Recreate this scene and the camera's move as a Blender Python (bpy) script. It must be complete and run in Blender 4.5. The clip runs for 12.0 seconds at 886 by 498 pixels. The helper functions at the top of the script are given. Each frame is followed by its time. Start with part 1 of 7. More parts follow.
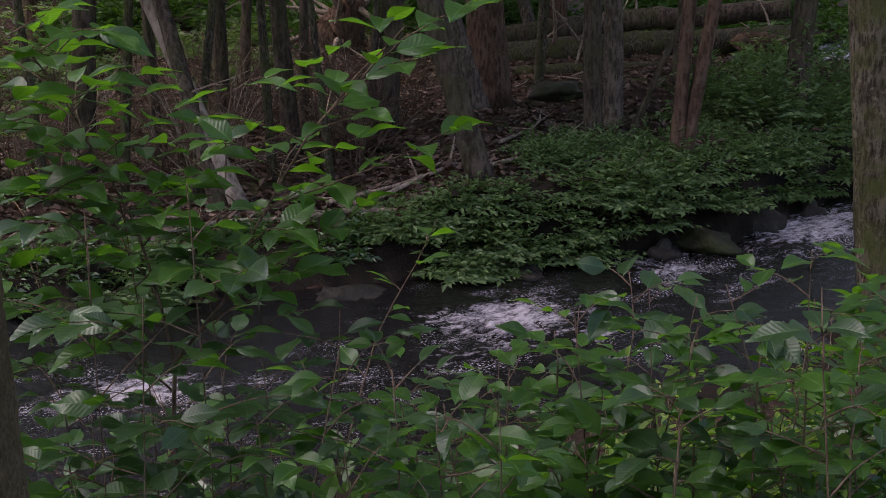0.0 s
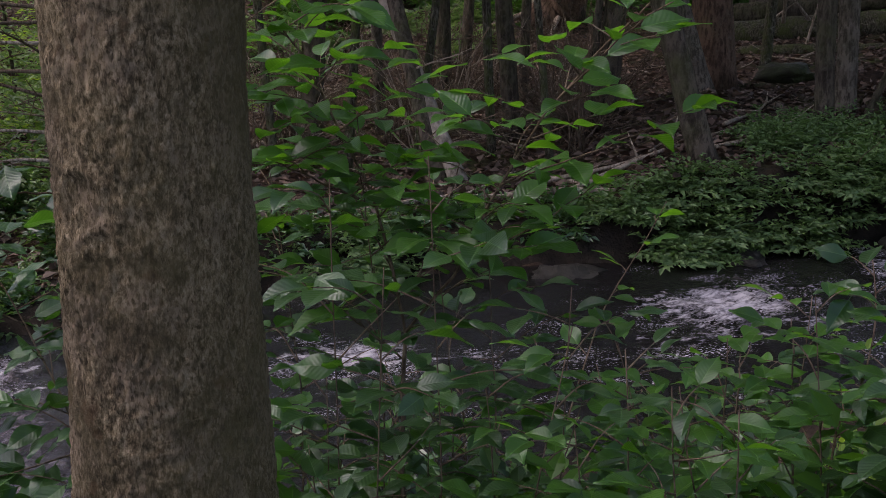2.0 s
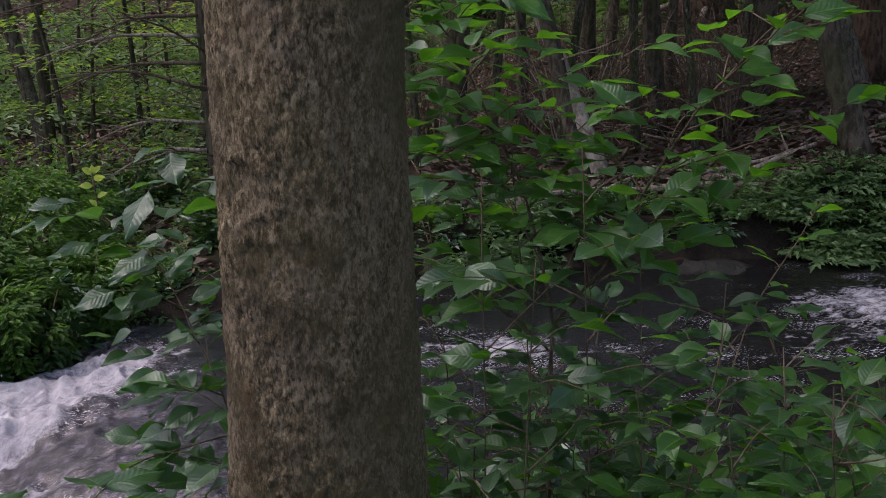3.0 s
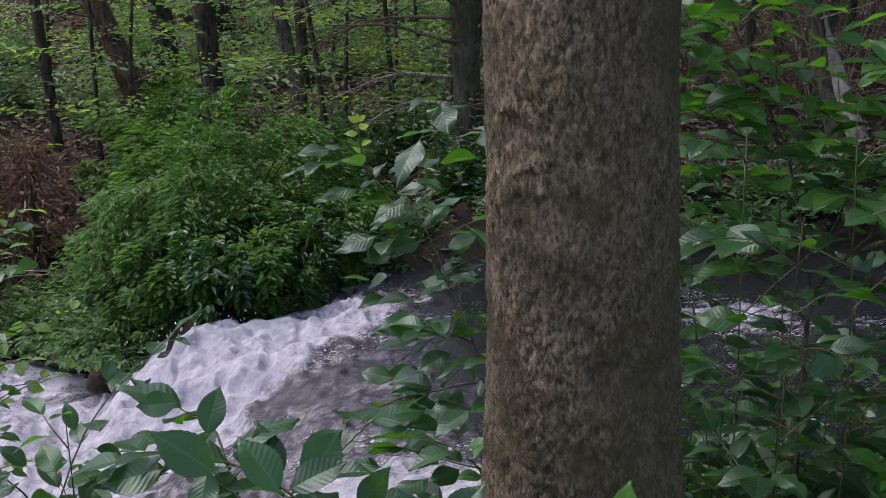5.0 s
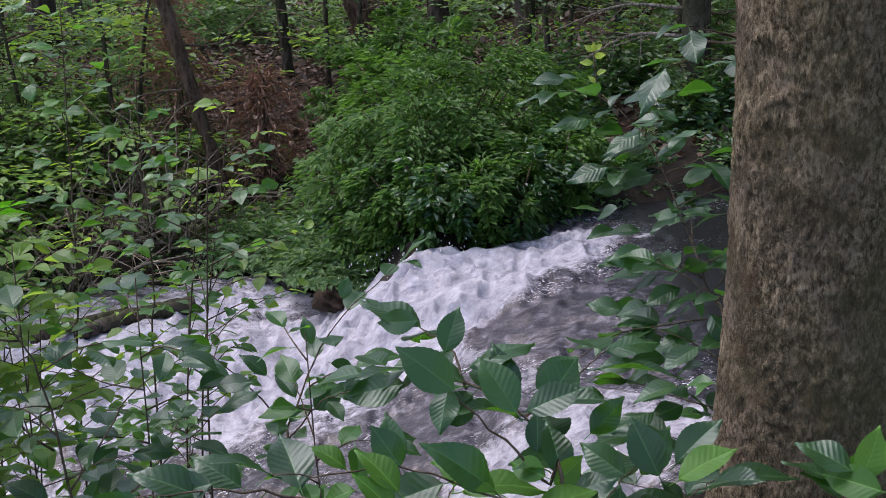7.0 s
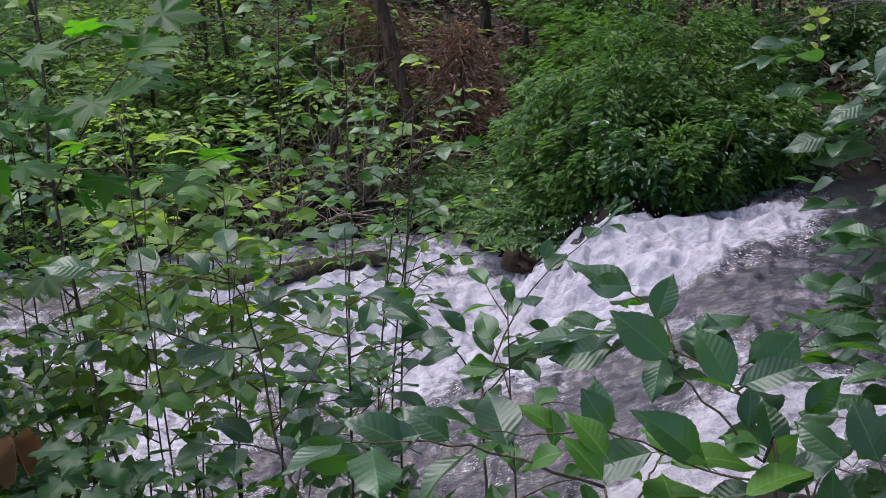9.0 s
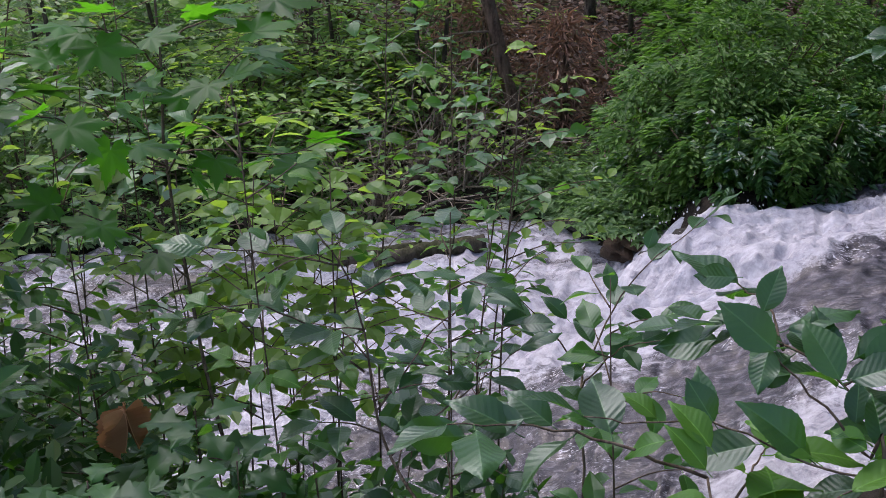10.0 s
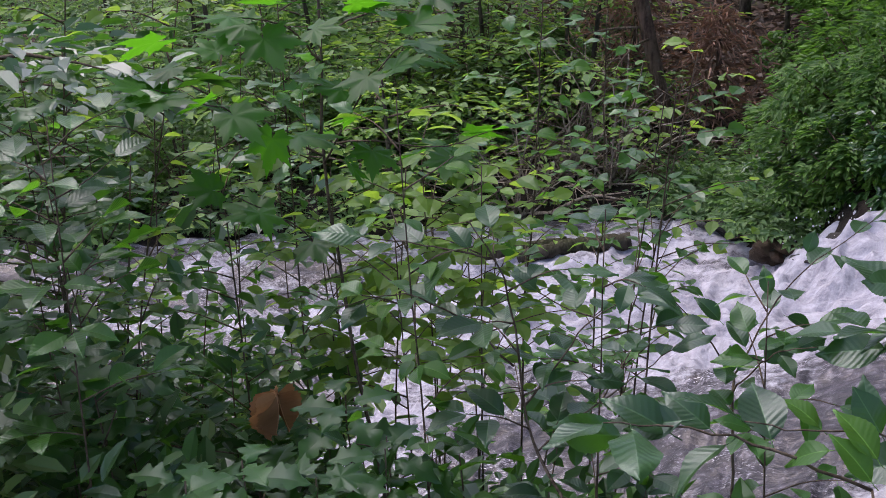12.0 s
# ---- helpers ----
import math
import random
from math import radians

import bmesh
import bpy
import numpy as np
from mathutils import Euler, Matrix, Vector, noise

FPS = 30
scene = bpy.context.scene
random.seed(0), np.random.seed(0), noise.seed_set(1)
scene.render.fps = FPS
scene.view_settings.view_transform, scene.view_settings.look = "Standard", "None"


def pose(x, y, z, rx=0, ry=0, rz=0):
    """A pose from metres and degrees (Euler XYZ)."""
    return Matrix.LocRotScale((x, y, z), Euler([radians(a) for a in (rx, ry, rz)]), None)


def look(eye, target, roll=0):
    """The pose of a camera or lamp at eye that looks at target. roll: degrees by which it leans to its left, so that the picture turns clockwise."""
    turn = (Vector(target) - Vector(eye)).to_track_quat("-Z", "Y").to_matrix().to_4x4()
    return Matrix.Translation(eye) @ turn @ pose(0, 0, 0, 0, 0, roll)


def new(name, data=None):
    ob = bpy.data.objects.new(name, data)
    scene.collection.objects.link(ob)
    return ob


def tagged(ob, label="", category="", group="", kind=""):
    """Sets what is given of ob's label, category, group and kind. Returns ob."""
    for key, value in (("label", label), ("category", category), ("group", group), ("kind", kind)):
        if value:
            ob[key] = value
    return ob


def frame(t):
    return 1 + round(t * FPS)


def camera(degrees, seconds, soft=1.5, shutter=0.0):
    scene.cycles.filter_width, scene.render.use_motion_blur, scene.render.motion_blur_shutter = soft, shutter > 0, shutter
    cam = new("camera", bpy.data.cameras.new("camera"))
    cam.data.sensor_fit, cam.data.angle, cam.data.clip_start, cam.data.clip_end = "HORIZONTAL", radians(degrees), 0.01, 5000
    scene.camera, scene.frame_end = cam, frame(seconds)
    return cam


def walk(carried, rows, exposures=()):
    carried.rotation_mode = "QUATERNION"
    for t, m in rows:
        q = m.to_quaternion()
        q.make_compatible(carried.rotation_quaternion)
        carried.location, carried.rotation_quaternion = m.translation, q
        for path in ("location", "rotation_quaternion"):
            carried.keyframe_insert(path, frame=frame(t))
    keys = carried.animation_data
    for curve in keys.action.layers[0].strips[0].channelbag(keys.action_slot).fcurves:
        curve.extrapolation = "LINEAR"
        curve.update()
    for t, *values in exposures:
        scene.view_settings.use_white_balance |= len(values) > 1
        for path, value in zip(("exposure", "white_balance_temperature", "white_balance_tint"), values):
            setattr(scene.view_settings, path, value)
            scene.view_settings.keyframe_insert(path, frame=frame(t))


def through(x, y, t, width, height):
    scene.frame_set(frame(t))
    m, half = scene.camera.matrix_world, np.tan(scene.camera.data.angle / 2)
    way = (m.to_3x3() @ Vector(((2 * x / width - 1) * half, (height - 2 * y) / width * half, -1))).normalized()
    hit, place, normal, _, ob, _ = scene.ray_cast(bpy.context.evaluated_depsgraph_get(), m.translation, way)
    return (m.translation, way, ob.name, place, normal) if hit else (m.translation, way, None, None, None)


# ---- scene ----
cam = camera(40.10, 12.0, soft=0.8)
# seconds, eye x y z, yaw to the left, pitch, roll
ROWS = [
    (0.0, 0.0000, 0.0000, 1.6000, -0.00, -11.50, -0.00),
    (0.5, -0.0090, -0.0005, 1.5979, 2.08, -11.88, -0.14),
    (1.0, -0.0215, -0.0016, 1.5966, 4.61, -12.16, -0.41),
    (1.5, -0.0377, -0.0002, 1.5954, 7.11, -12.33, -0.30),
    (2.0, -0.0543, -0.0023, 1.5938, 10.07, -12.48, 0.04),
    (2.5, -0.0693, 0.0011, 1.5908, 13.38, -12.65, -0.14),
    (3.0, -0.0827, 0.0030, 1.5874, 16.75, -12.81, -0.48),
    (3.5, -0.0953, 0.0020, 1.5840, 19.71, -13.17, -0.54),
    (5.5, -0.1323, -0.0388, 1.5830, 30.73, -15.36, -0.64),
    (6.0, -0.1401, -0.0422, 1.5783, 33.38, -16.14, -0.84),
    (6.5, -0.1471, -0.0458, 1.5744, 35.97, -17.04, -1.10),
    (7.0, -0.1577, -0.0568, 1.5757, 38.51, -17.69, -1.27),
    (9.0, -0.2030, -0.0754, 1.5669, 47.65, -19.28, -1.30),
    (9.5, -0.1976, -0.0886, 1.5709, 49.83, -19.55, -1.29),
    (10.0, -0.1983, -0.0985, 1.5731, 52.53, -19.83, -1.58),
    (10.5, -0.2105, -0.1110, 1.5724, 55.04, -19.92, -1.59),
    (11.0, -0.2120, -0.1200, 1.5751, 57.39, -19.90, -1.76),
    (11.5, -0.2129, -0.1235, 1.5743, 59.08, -19.87, -2.02),
    (12.0, -0.2133, -0.1220, 1.5742, 59.54, -19.87, -2.14),
]
EXPOSURES = [(0.0, 1.02, 7700, 31), (3.0, 0.95, 7450, 22), (5.5, 1.19, 6900, 19), (9.0, 1.29, 6900, 18), (12.0, 1.28, 6950, 22)]
walk(cam, [(t, pose(x, y, z, 0, 0, yaw) @ pose(0, 0, 0, 90 + pitch, 0, 0) @ pose(0, 0, 0, 0, 0, roll)) for t, x, y, z, yaw, pitch, roll in ROWS], EXPOSURES)

# ---- daylight under a wooded valley's open strip of sky ----
SUN_AZ, SUN_EL = 98.0, 60.0          # degrees to the left of +y, and up
world = bpy.data.worlds.new("sky")
scene.world = world
world.use_nodes = True
wn = world.node_tree.nodes
sky = wn.new("ShaderNodeTexSky")
sky.sky_type = 'NISHITA'
sky.sun_disc = False
sky.sun_elevation = radians(SUN_EL)
sky.sun_rotation = radians(-SUN_AZ)
sky.air_density, sky.dust_density, sky.ozone_density = 1.0, 2.5, 1.0
wn["Background"].inputs["Strength"].default_value = 0.15
world.node_tree.links.new(sky.outputs["Color"], wn["Background"].inputs["Color"])
sun = new("sun", bpy.data.lights.new("sun", 'SUN'))
sun.data.energy, sun.data.angle, sun.data.color = 0.95, radians(40), (0.98, 0.985, 1.0)
sdir = Vector((-math.sin(radians(SUN_AZ)) * math.cos(radians(SUN_EL)), math.cos(radians(SUN_AZ)) * math.cos(radians(SUN_EL)), math.sin(radians(SUN_EL))))
sun.matrix_world = look(sdir * 60, (0, 0, 0))


# ---- materials ----
def nodes_of(name):
    mat = bpy.data.materials.new(name)
    mat.use_nodes = True
    nt = mat.node_tree
    return mat, nt, nt.nodes["Principled BSDF"]


def nd(nt, kind, **values):
    n = nt.nodes.new(kind)
    for key, value in values.items():
        n.inputs[key.replace("_", " ")].default_value = value
    return n


def ramp(nt, fac, stops):
    r = nt.nodes.new("ShaderNodeValToRGB")
    els = r.color_ramp.elements
    while len(els) < len(stops):
        els.new(0.5)
    for e, (p, c) in zip(els, stops):
        e.position, e.color = p, (*c, 1)
    nt.links.new(fac, r.inputs[0])
    return r.outputs[0]


def mixc(nt, fac, a, b, mode='MIX'):
    m = nt.nodes.new("ShaderNodeMix")
    m.data_type, m.blend_type = 'RGBA', mode
    for sock, v in ((m.inputs[0], fac), (m.inputs[6], a), (m.inputs[7], b)):
        if hasattr(v, "links"):
            nt.links.new(v, sock)
        else:
            sock.default_value = v if isinstance(v, float) else (*v, 1)
    return m.outputs[2]


def maths(nt, op, a, b=0.0, clamp=False):
    m = nt.nodes.new("ShaderNodeMath")
    m.operation, m.use_clamp = op, clamp
    for sock, v in zip(m.inputs, (a, b)):
        if hasattr(v, "links"):
            nt.links.new(v, sock)
        else:
            sock.default_value = v
    return m.outputs[0]


def coords(nt, which="Object", scale=(1, 1, 1)):
    tc = nt.nodes.new("ShaderNodeTexCoord")
    mp = nt.nodes.new("ShaderNodeMapping")
    mp.inputs["Scale"].default_value = scale
    nt.links.new(tc.outputs[which], mp.inputs["Vector"])
    return mp.outputs["Vector"]


def noise_at(nt, vec, scale, detail=4.0, rough=0.55):
    n = nd(nt, "ShaderNodeTexNoise", Scale=scale, Detail=detail, Roughness=rough)
    nt.links.new(vec, n.inputs["Vector"])
    return n.outputs["Fac"]


def bump(nt, bsdf, height, strength, distance):
    b = nd(nt, "ShaderNodeBump", Strength=strength, Distance=distance)
    nt.links.new(height, b.inputs["Height"])
    nt.links.new(b.outputs["Normal"], bsdf.inputs["Normal"])
    return b.outputs["Normal"]


def leaf_material(name, dark, light, glow, through=0.35, rough=0.4, island=False, veins=True, gloss=0.3):
    """A leaf: waxy reflecting face, light that shines through it, colour varying from leaf to leaf."""
    mat, nt, bsdf = nodes_of(name)
    if island:
        rnd = nt.nodes.new("ShaderNodeNewGeometry").outputs["Random Per Island"]
    else:
        rnd = nt.nodes.new("ShaderNodeObjectInfo").outputs["Random"]
    col = ramp(nt, rnd, [(0.0, dark), (0.75, light), (1.0, tuple(1.35 * c for c in light))])
    vec = coords(nt)
    spots = noise_at(nt, vec, 3.0 if not island else 9.0, 5.0)
    col = mixc(nt, maths(nt, 'MULTIPLY', spots, 0.25 if island else 0.45), col, tuple(0.6 * c for c in dark))
    if veins:
        sep = nt.nodes.new("ShaderNodeSeparateXYZ")
        nt.links.new(vec, sep.inputs[0])
        ay = maths(nt, 'ABSOLUTE', sep.outputs[1])
        rib = maths(nt, 'SUBTRACT', sep.outputs[0], maths(nt, 'MULTIPLY', ay, 0.75))
        wave = maths(nt, 'SINE', maths(nt, 'MULTIPLY', rib, 62.0))
        mid = maths(nt, 'LESS_THAN', ay, 0.012)
        line = maths(nt, 'MULTIPLY', maths(nt, 'GREATER_THAN', wave, 0.95), 0.08)
        col = mixc(nt, maths(nt, 'MAXIMUM', maths(nt, 'MULTIPLY', mid, 0.8), line), col, tuple(min(1, 1.5 * c + 0.01) for c in light))
        bump(nt, bsdf, maths(nt, 'ADD', wave, maths(nt, 'MULTIPLY', noise_at(nt, vec, 14.0, 3.0), 3.0)), 0.1, 0.02)
    nt.links.new(col, bsdf.inputs["Base Color"])
    bsdf.inputs["Roughness"].default_value = rough
    bsdf.inputs["Specular IOR Level"].default_value = gloss
    # sheen coloured blue here, in place of a bluer sky reflected
    bsdf.inputs["Specular Tint"].default_value = (0.74, 0.88, 1.0, 1)
    tr = nt.nodes.new("ShaderNodeBsdfTranslucent")
    nt.links.new(mixc(nt, 0.75, col, glow), tr.inputs["Color"])
    ms = nt.nodes.new("ShaderNodeMixShader")
    ms.inputs[0].default_value = through
    out = nt.nodes["Material Output"]
    nt.links.new(bsdf.outputs[0], ms.inputs[1])
    nt.links.new(tr.outputs[0], ms.inputs[2])
    nt.links.new(ms.outputs[0], out.inputs["Surface"])
    return mat


def bark_material(name, dark, mid, light, lichen=0.3, moss=0.0, scale=1.0, depth=0.012):
    """Fissured bark: upright furrows, paler plates, lichen blotches, moss."""
    mat, nt, bsdf = nodes_of(name)
    vec = coords(nt, "Object", (1, 1, 0.28))
    vec0 = coords(nt)
    fur = noise_at(nt, vec, 26.0 * scale, 6.0, 0.65)
    fine = noise_at(nt, coords(nt, "Object", (1, 1, 0.45)), 95.0 * scale, 5.0, 0.7)
    plates = nd(nt, "ShaderNodeTexVoronoi", Scale=34.0 * scale)
    nt.links.new(vec, plates.inputs["Vector"])
    big = noise_at(nt, vec0, 4.5 * scale, 5.0, 0.6)
    h = maths(nt, 'ADD', maths(nt, 'MULTIPLY', fur, 0.9), maths(nt, 'MULTIPLY', fine, 0.55))
    h = maths(nt, 'ADD', h, maths(nt, 'MULTIPLY', plates.outputs["Distance"], 0.35))
    col = ramp(nt, h, [(0.66, dark), (0.84, mid), (0.98, light)])
    blot = ramp(nt, big, [(0.42, (0, 0, 0)), (0.6, (1, 1, 1))])
    col = mixc(nt, maths(nt, 'MULTIPLY', blot, 0.55), col, tuple(0.55 * c for c in mid))
    li = ramp(nt, noise_at(nt, vec0, 9.0 * scale, 6.0, 0.7), [(0.56, (0, 0, 0)), (0.66, (1, 1, 1))])
    col = mixc(nt, maths(nt, 'MULTIPLY', li, lichen), col, (0.33, 0.32, 0.27))
    if moss:
        mo = ramp(nt, noise_at(nt, vec0, 3.0 * scale, 6.0, 0.65), [(0.45, (0, 0, 0)), (0.62, (1, 1, 1))])
        col = mixc(nt, maths(nt, 'MULTIPLY', mo, moss), col, (0.055, 0.075, 0.02))
    nt.links.new(col, bsdf.inputs["Base Color"])
    bsdf.inputs["Roughness"].default_value = 0.9
    bsdf.inputs["Specular IOR Level"].default_value = 0.2
    bump(nt, bsdf, h, 1.0, depth)
    return mat


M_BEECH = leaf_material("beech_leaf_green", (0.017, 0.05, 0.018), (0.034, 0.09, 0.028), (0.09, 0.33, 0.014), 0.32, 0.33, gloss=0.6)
M_YOUNG = leaf_material("young_leaf_yellow_green", (0.045, 0.14, 0.025), (0.08, 0.2, 0.032), (0.2, 0.45, 0.025), 0.4, 0.42, gloss=0.3)
# lit copies of the beech and thicket leaves, light put into the colour
M_BEECH_LIT = leaf_material("beech_leaf_lit", (0.022, 0.075, 0.016), (0.05, 0.15, 0.026), (0.14, 0.46, 0.014), 0.42, 0.33, gloss=0.6)
M_THICKET_LIT = leaf_material("thicket_leaf_lit", (0.024, 0.075, 0.018), (0.06, 0.155, 0.03), (0.14, 0.42, 0.018), 0.4, 0.33, island=True, veins=False, gloss=0.6)
M_MAPLE = leaf_material("maple_leaf_green", (0.018, 0.07, 0.014), (0.036, 0.135, 0.018), (0.12, 0.48, 0.012), 0.55, 0.42, veins=False, gloss=0.26)
M_OAK = leaf_material("oak_leaf_green", (0.024, 0.078, 0.022), (0.05, 0.135, 0.04), (0.12, 0.42, 0.02), 0.4, 0.33, veins=False, gloss=0.45)
M_FAR = leaf_material("shrub_leaf_green", (0.042, 0.09, 0.03), (0.13, 0.21, 0.078), (0.24, 0.46, 0.08), 0.4, 0.4, island=True, veins=False, gloss=0.5)
M_LIGHT = leaf_material("light_sapling_leaf", (0.07, 0.15, 0.035), (0.165, 0.29, 0.07), (0.36, 0.6, 0.05), 0.5, 0.42, island=True, veins=False, gloss=0.35)
M_BUSH = leaf_material("bush_leaf_light_green", (0.03, 0.078, 0.018), (0.09, 0.178, 0.04), (0.16, 0.4, 0.04), 0.36, 0.5, island=True, veins=False)
M_FERN = leaf_material("bank_plant_green", (0.042, 0.09, 0.034), (0.125, 0.212, 0.084), (0.16, 0.36, 0.06), 0.33, 0.45, island=True, veins=False, gloss=0.4)
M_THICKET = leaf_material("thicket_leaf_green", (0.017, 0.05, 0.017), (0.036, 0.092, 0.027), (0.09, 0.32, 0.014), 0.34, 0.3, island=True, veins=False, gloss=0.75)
M_CROWN = leaf_material("crown_leaf_green", (0.02, 0.058, 0.013), (0.042, 0.105, 0.02), (0.08, 0.25, 0.015), 0.3, 0.5, island=True, veins=False)
M_LITTER = leaf_material("fallen_leaf_brown", (0.035, 0.023, 0.02), (0.165, 0.118, 0.096), (0.13, 0.065, 0.03), 0.1, 0.6, island=True, veins=False)
M_REDDEAD = leaf_material("dead_needles_red_brown", (0.19, 0.11, 0.085), (0.36, 0.22, 0.165), (0.3, 0.15, 0.08), 0.2, 0.7, island=True, veins=False)
M_DEAD = leaf_material("withered_leaf_brown", (0.26, 0.125, 0.06), (0.42, 0.22, 0.115), (0.45, 0.2, 0.07), 0.35, 0.8, gloss=0.1)
M_TIP = leaf_material("young_tip_yellow", (0.3, 0.45, 0.08), (0.4, 0.52, 0.1), (0.5, 0.65, 0.1), 0.45, 0.5, veins=False)
M_BARK = bark_material("grey_brown_bark", (0.02, 0.016, 0.013), (0.075, 0.062, 0.05), (0.17, 0.145, 0.12), 0.3, 0.15, 1.0, 0.012)


def near_bark_material():
    """Small upright scales with dark chinks between, tan and grey-green blotches."""
    mat, nt, bsdf = nodes_of("scaly_grey_brown_bark")
    v1, v0 = coords(nt, "Object", (1, 1, 0.42)), coords(nt)
    wob = nd(nt, "ShaderNodeTexNoise", Scale=38.0, Detail=4.0)
    nt.links.new(v1, wob.inputs["Vector"])
    sc = nt.nodes.new("ShaderNodeVectorMath")
    sc.operation = 'SCALE'
    sc.inputs["Scale"].default_value = 0.008
    nt.links.new(wob.outputs["Color"], sc.inputs[0])
    ad = nt.nodes.new("ShaderNodeVectorMath")
    ad.operation = 'ADD'
    nt.links.new(v1, ad.inputs[0])
    nt.links.new(sc.outputs[0], ad.inputs[1])
    def flakes(size, vec):
        edge = nd(nt, "ShaderNodeTexVoronoi", Scale=size)
        edge.feature = 'DISTANCE_TO_EDGE'
        cell = nd(nt, "ShaderNodeTexVoronoi", Scale=size)
        for n in (edge, cell):
            nt.links.new(vec, n.inputs["Vector"])
        tone = nt.nodes.new("ShaderNodeSeparateColor")
        nt.links.new(cell.outputs["Color"], tone.inputs[0])
        return edge.outputs["Distance"], tone.outputs[0], tone.outputs[1]
    e1, t1, w1 = flakes(112.0, ad.outputs[0])
    e2, t2, w2 = flakes(250.0, ad.outputs[0])
    furrow = noise_at(nt, coords(nt, "Object", (1, 1, 0.4)), 75.0, 8.0, 0.8)
    mid = noise_at(nt, coords(nt, "Object", (1, 1, 0.5)), 190.0, 6.0, 0.85)
    patch = noise_at(nt, v0, 4.8, 6.0, 0.62)
    tone = maths(nt, 'ADD', maths(nt, 'MULTIPLY', t1, 0.07), maths(nt, 'ADD', maths(nt, 'MULTIPLY', t2, 0.1), maths(nt, 'ADD', maths(nt, 'MULTIPLY', furrow, 0.66), maths(nt, 'MULTIPLY', mid, 0.66))))
    col = ramp(nt, tone, [(0.62, (0.04, 0.028, 0.016)), (0.71, (0.21, 0.16, 0.1)), (0.78, (0.42, 0.33, 0.215)), (0.88, (0.74, 0.61, 0.44))])
    dark = ramp(nt, patch, [(0.49, (0, 0, 0)), (0.56, (1, 1, 1))])
    col = mixc(nt, maths(nt, 'MULTIPLY', dark, 0.62), col, (0.07, 0.058, 0.034))
    tan = ramp(nt, noise_at(nt, v0, 10.0, 6.0, 0.65), [(0.49, (0, 0, 0)), (0.58, (1, 1, 1))])
    tan = maths(nt, 'MULTIPLY', tan, ramp(nt, t2, [(0.2, (0.1, 0.1, 0.1)), (0.9, (0.8, 0.8, 0.8))]))
    col = mixc(nt, tan, col, (0.47, 0.37, 0.28))
    rust = ramp(nt, noise_at(nt, v0, 17.0, 3.0, 0.5), [(0.64, (0, 0, 0)), (0.7, (1, 1, 1))])
    col = mixc(nt, maths(nt, 'MULTIPLY', rust, 0.5), col, (0.12, 0.055, 0.03))
    green = ramp(nt, noise_at(nt, v0, 3.2, 4.0, 0.6), [(0.5, (0, 0, 0)), (0.66, (1, 1, 1))])
    side = nt.nodes.new("ShaderNodeSeparateXYZ")
    nt.links.new(v0, side.inputs[0])
    green = maths(nt, 'ADD', maths(nt, 'MULTIPLY', green, 0.28), maths(nt, 'MULTIPLY', maths(nt, 'MULTIPLY', side.outputs[0], 7.0, True), patch), True)
    col = mixc(nt, green, col, (0.24, 0.205, 0.085))
    gap1 = maths(nt, 'MULTIPLY', maths(nt, 'SUBTRACT', 1.0, ramp(nt, e1, [(0.02, (0, 0, 0)), (0.12, (1, 1, 1))])), maths(nt, 'MULTIPLY', maths(nt, 'GREATER_THAN', w1, 0.75), 0.35))
    gap2 = maths(nt, 'MULTIPLY', maths(nt, 'SUBTRACT', 1.0, ramp(nt, e2, [(0.02, (0, 0, 0)), (0.2, (1, 1, 1))])), maths(nt, 'MULTIPLY', w2, 0.14))
    seam = noise_at(nt, coords(nt, "Object", (1, 1, 0.42)), 40.0, 5.0, 0.6)
    seam = maths(nt, 'SUBTRACT', 1.0, maths(nt, 'MULTIPLY', maths(nt, 'ABSOLUTE', maths(nt, 'SUBTRACT', seam, 0.5)), 30.0), True)
    crack = maths(nt, 'MULTIPLY', seam, ramp(nt, noise_at(nt, v0, 22.0, 3.0, 0.6), [(0.46, (0, 0, 0)), (0.62, (1, 1, 1))]))
    seam2 = noise_at(nt, coords(nt, "Object", (1, 1, 0.6)), 95.0, 4.0, 0.6)
    seam2 = maths(nt, 'SUBTRACT', 1.0, maths(nt, 'MULTIPLY', maths(nt, 'ABSOLUTE', maths(nt, 'SUBTRACT', seam2, 0.5)), 22.0), True)
    pit = ramp(nt, noise_at(nt, coords(nt, "Object", (1, 1, 0.45)), 62.0, 3.0, 0.6), [(0.63, (0, 0, 0)), (0.7, (1, 1, 1))])
    crack = maths(nt, 'MAXIMUM', maths(nt, 'MULTIPLY', crack, 0.55), maths(nt, 'MAXIMUM', maths(nt, 'MULTIPLY', seam2, 0.16), maths(nt, 'MULTIPLY', pit, 0.5)))
    gaps = maths(nt, 'MAXIMUM', maths(nt, 'MAXIMUM', gap1, gap2), crack)
    col = mixc(nt, maths(nt, 'MULTIPLY', gaps, 0.8), col, (0.025, 0.019, 0.014))
    nt.links.new(col, bsdf.inputs["Base Color"])
    bsdf.inputs["Roughness"].default_value = 0.85
    bsdf.inputs["Specular IOR Level"].default_value = 0.3
    hh = maths(nt, 'SUBTRACT', maths(nt, 'ADD', tone, maths(nt, 'MULTIPLY', mid, 0.7)), maths(nt, 'MULTIPLY', gaps, 0.7))
    bump(nt, bsdf, hh, 1.0, 0.024)
    return mat


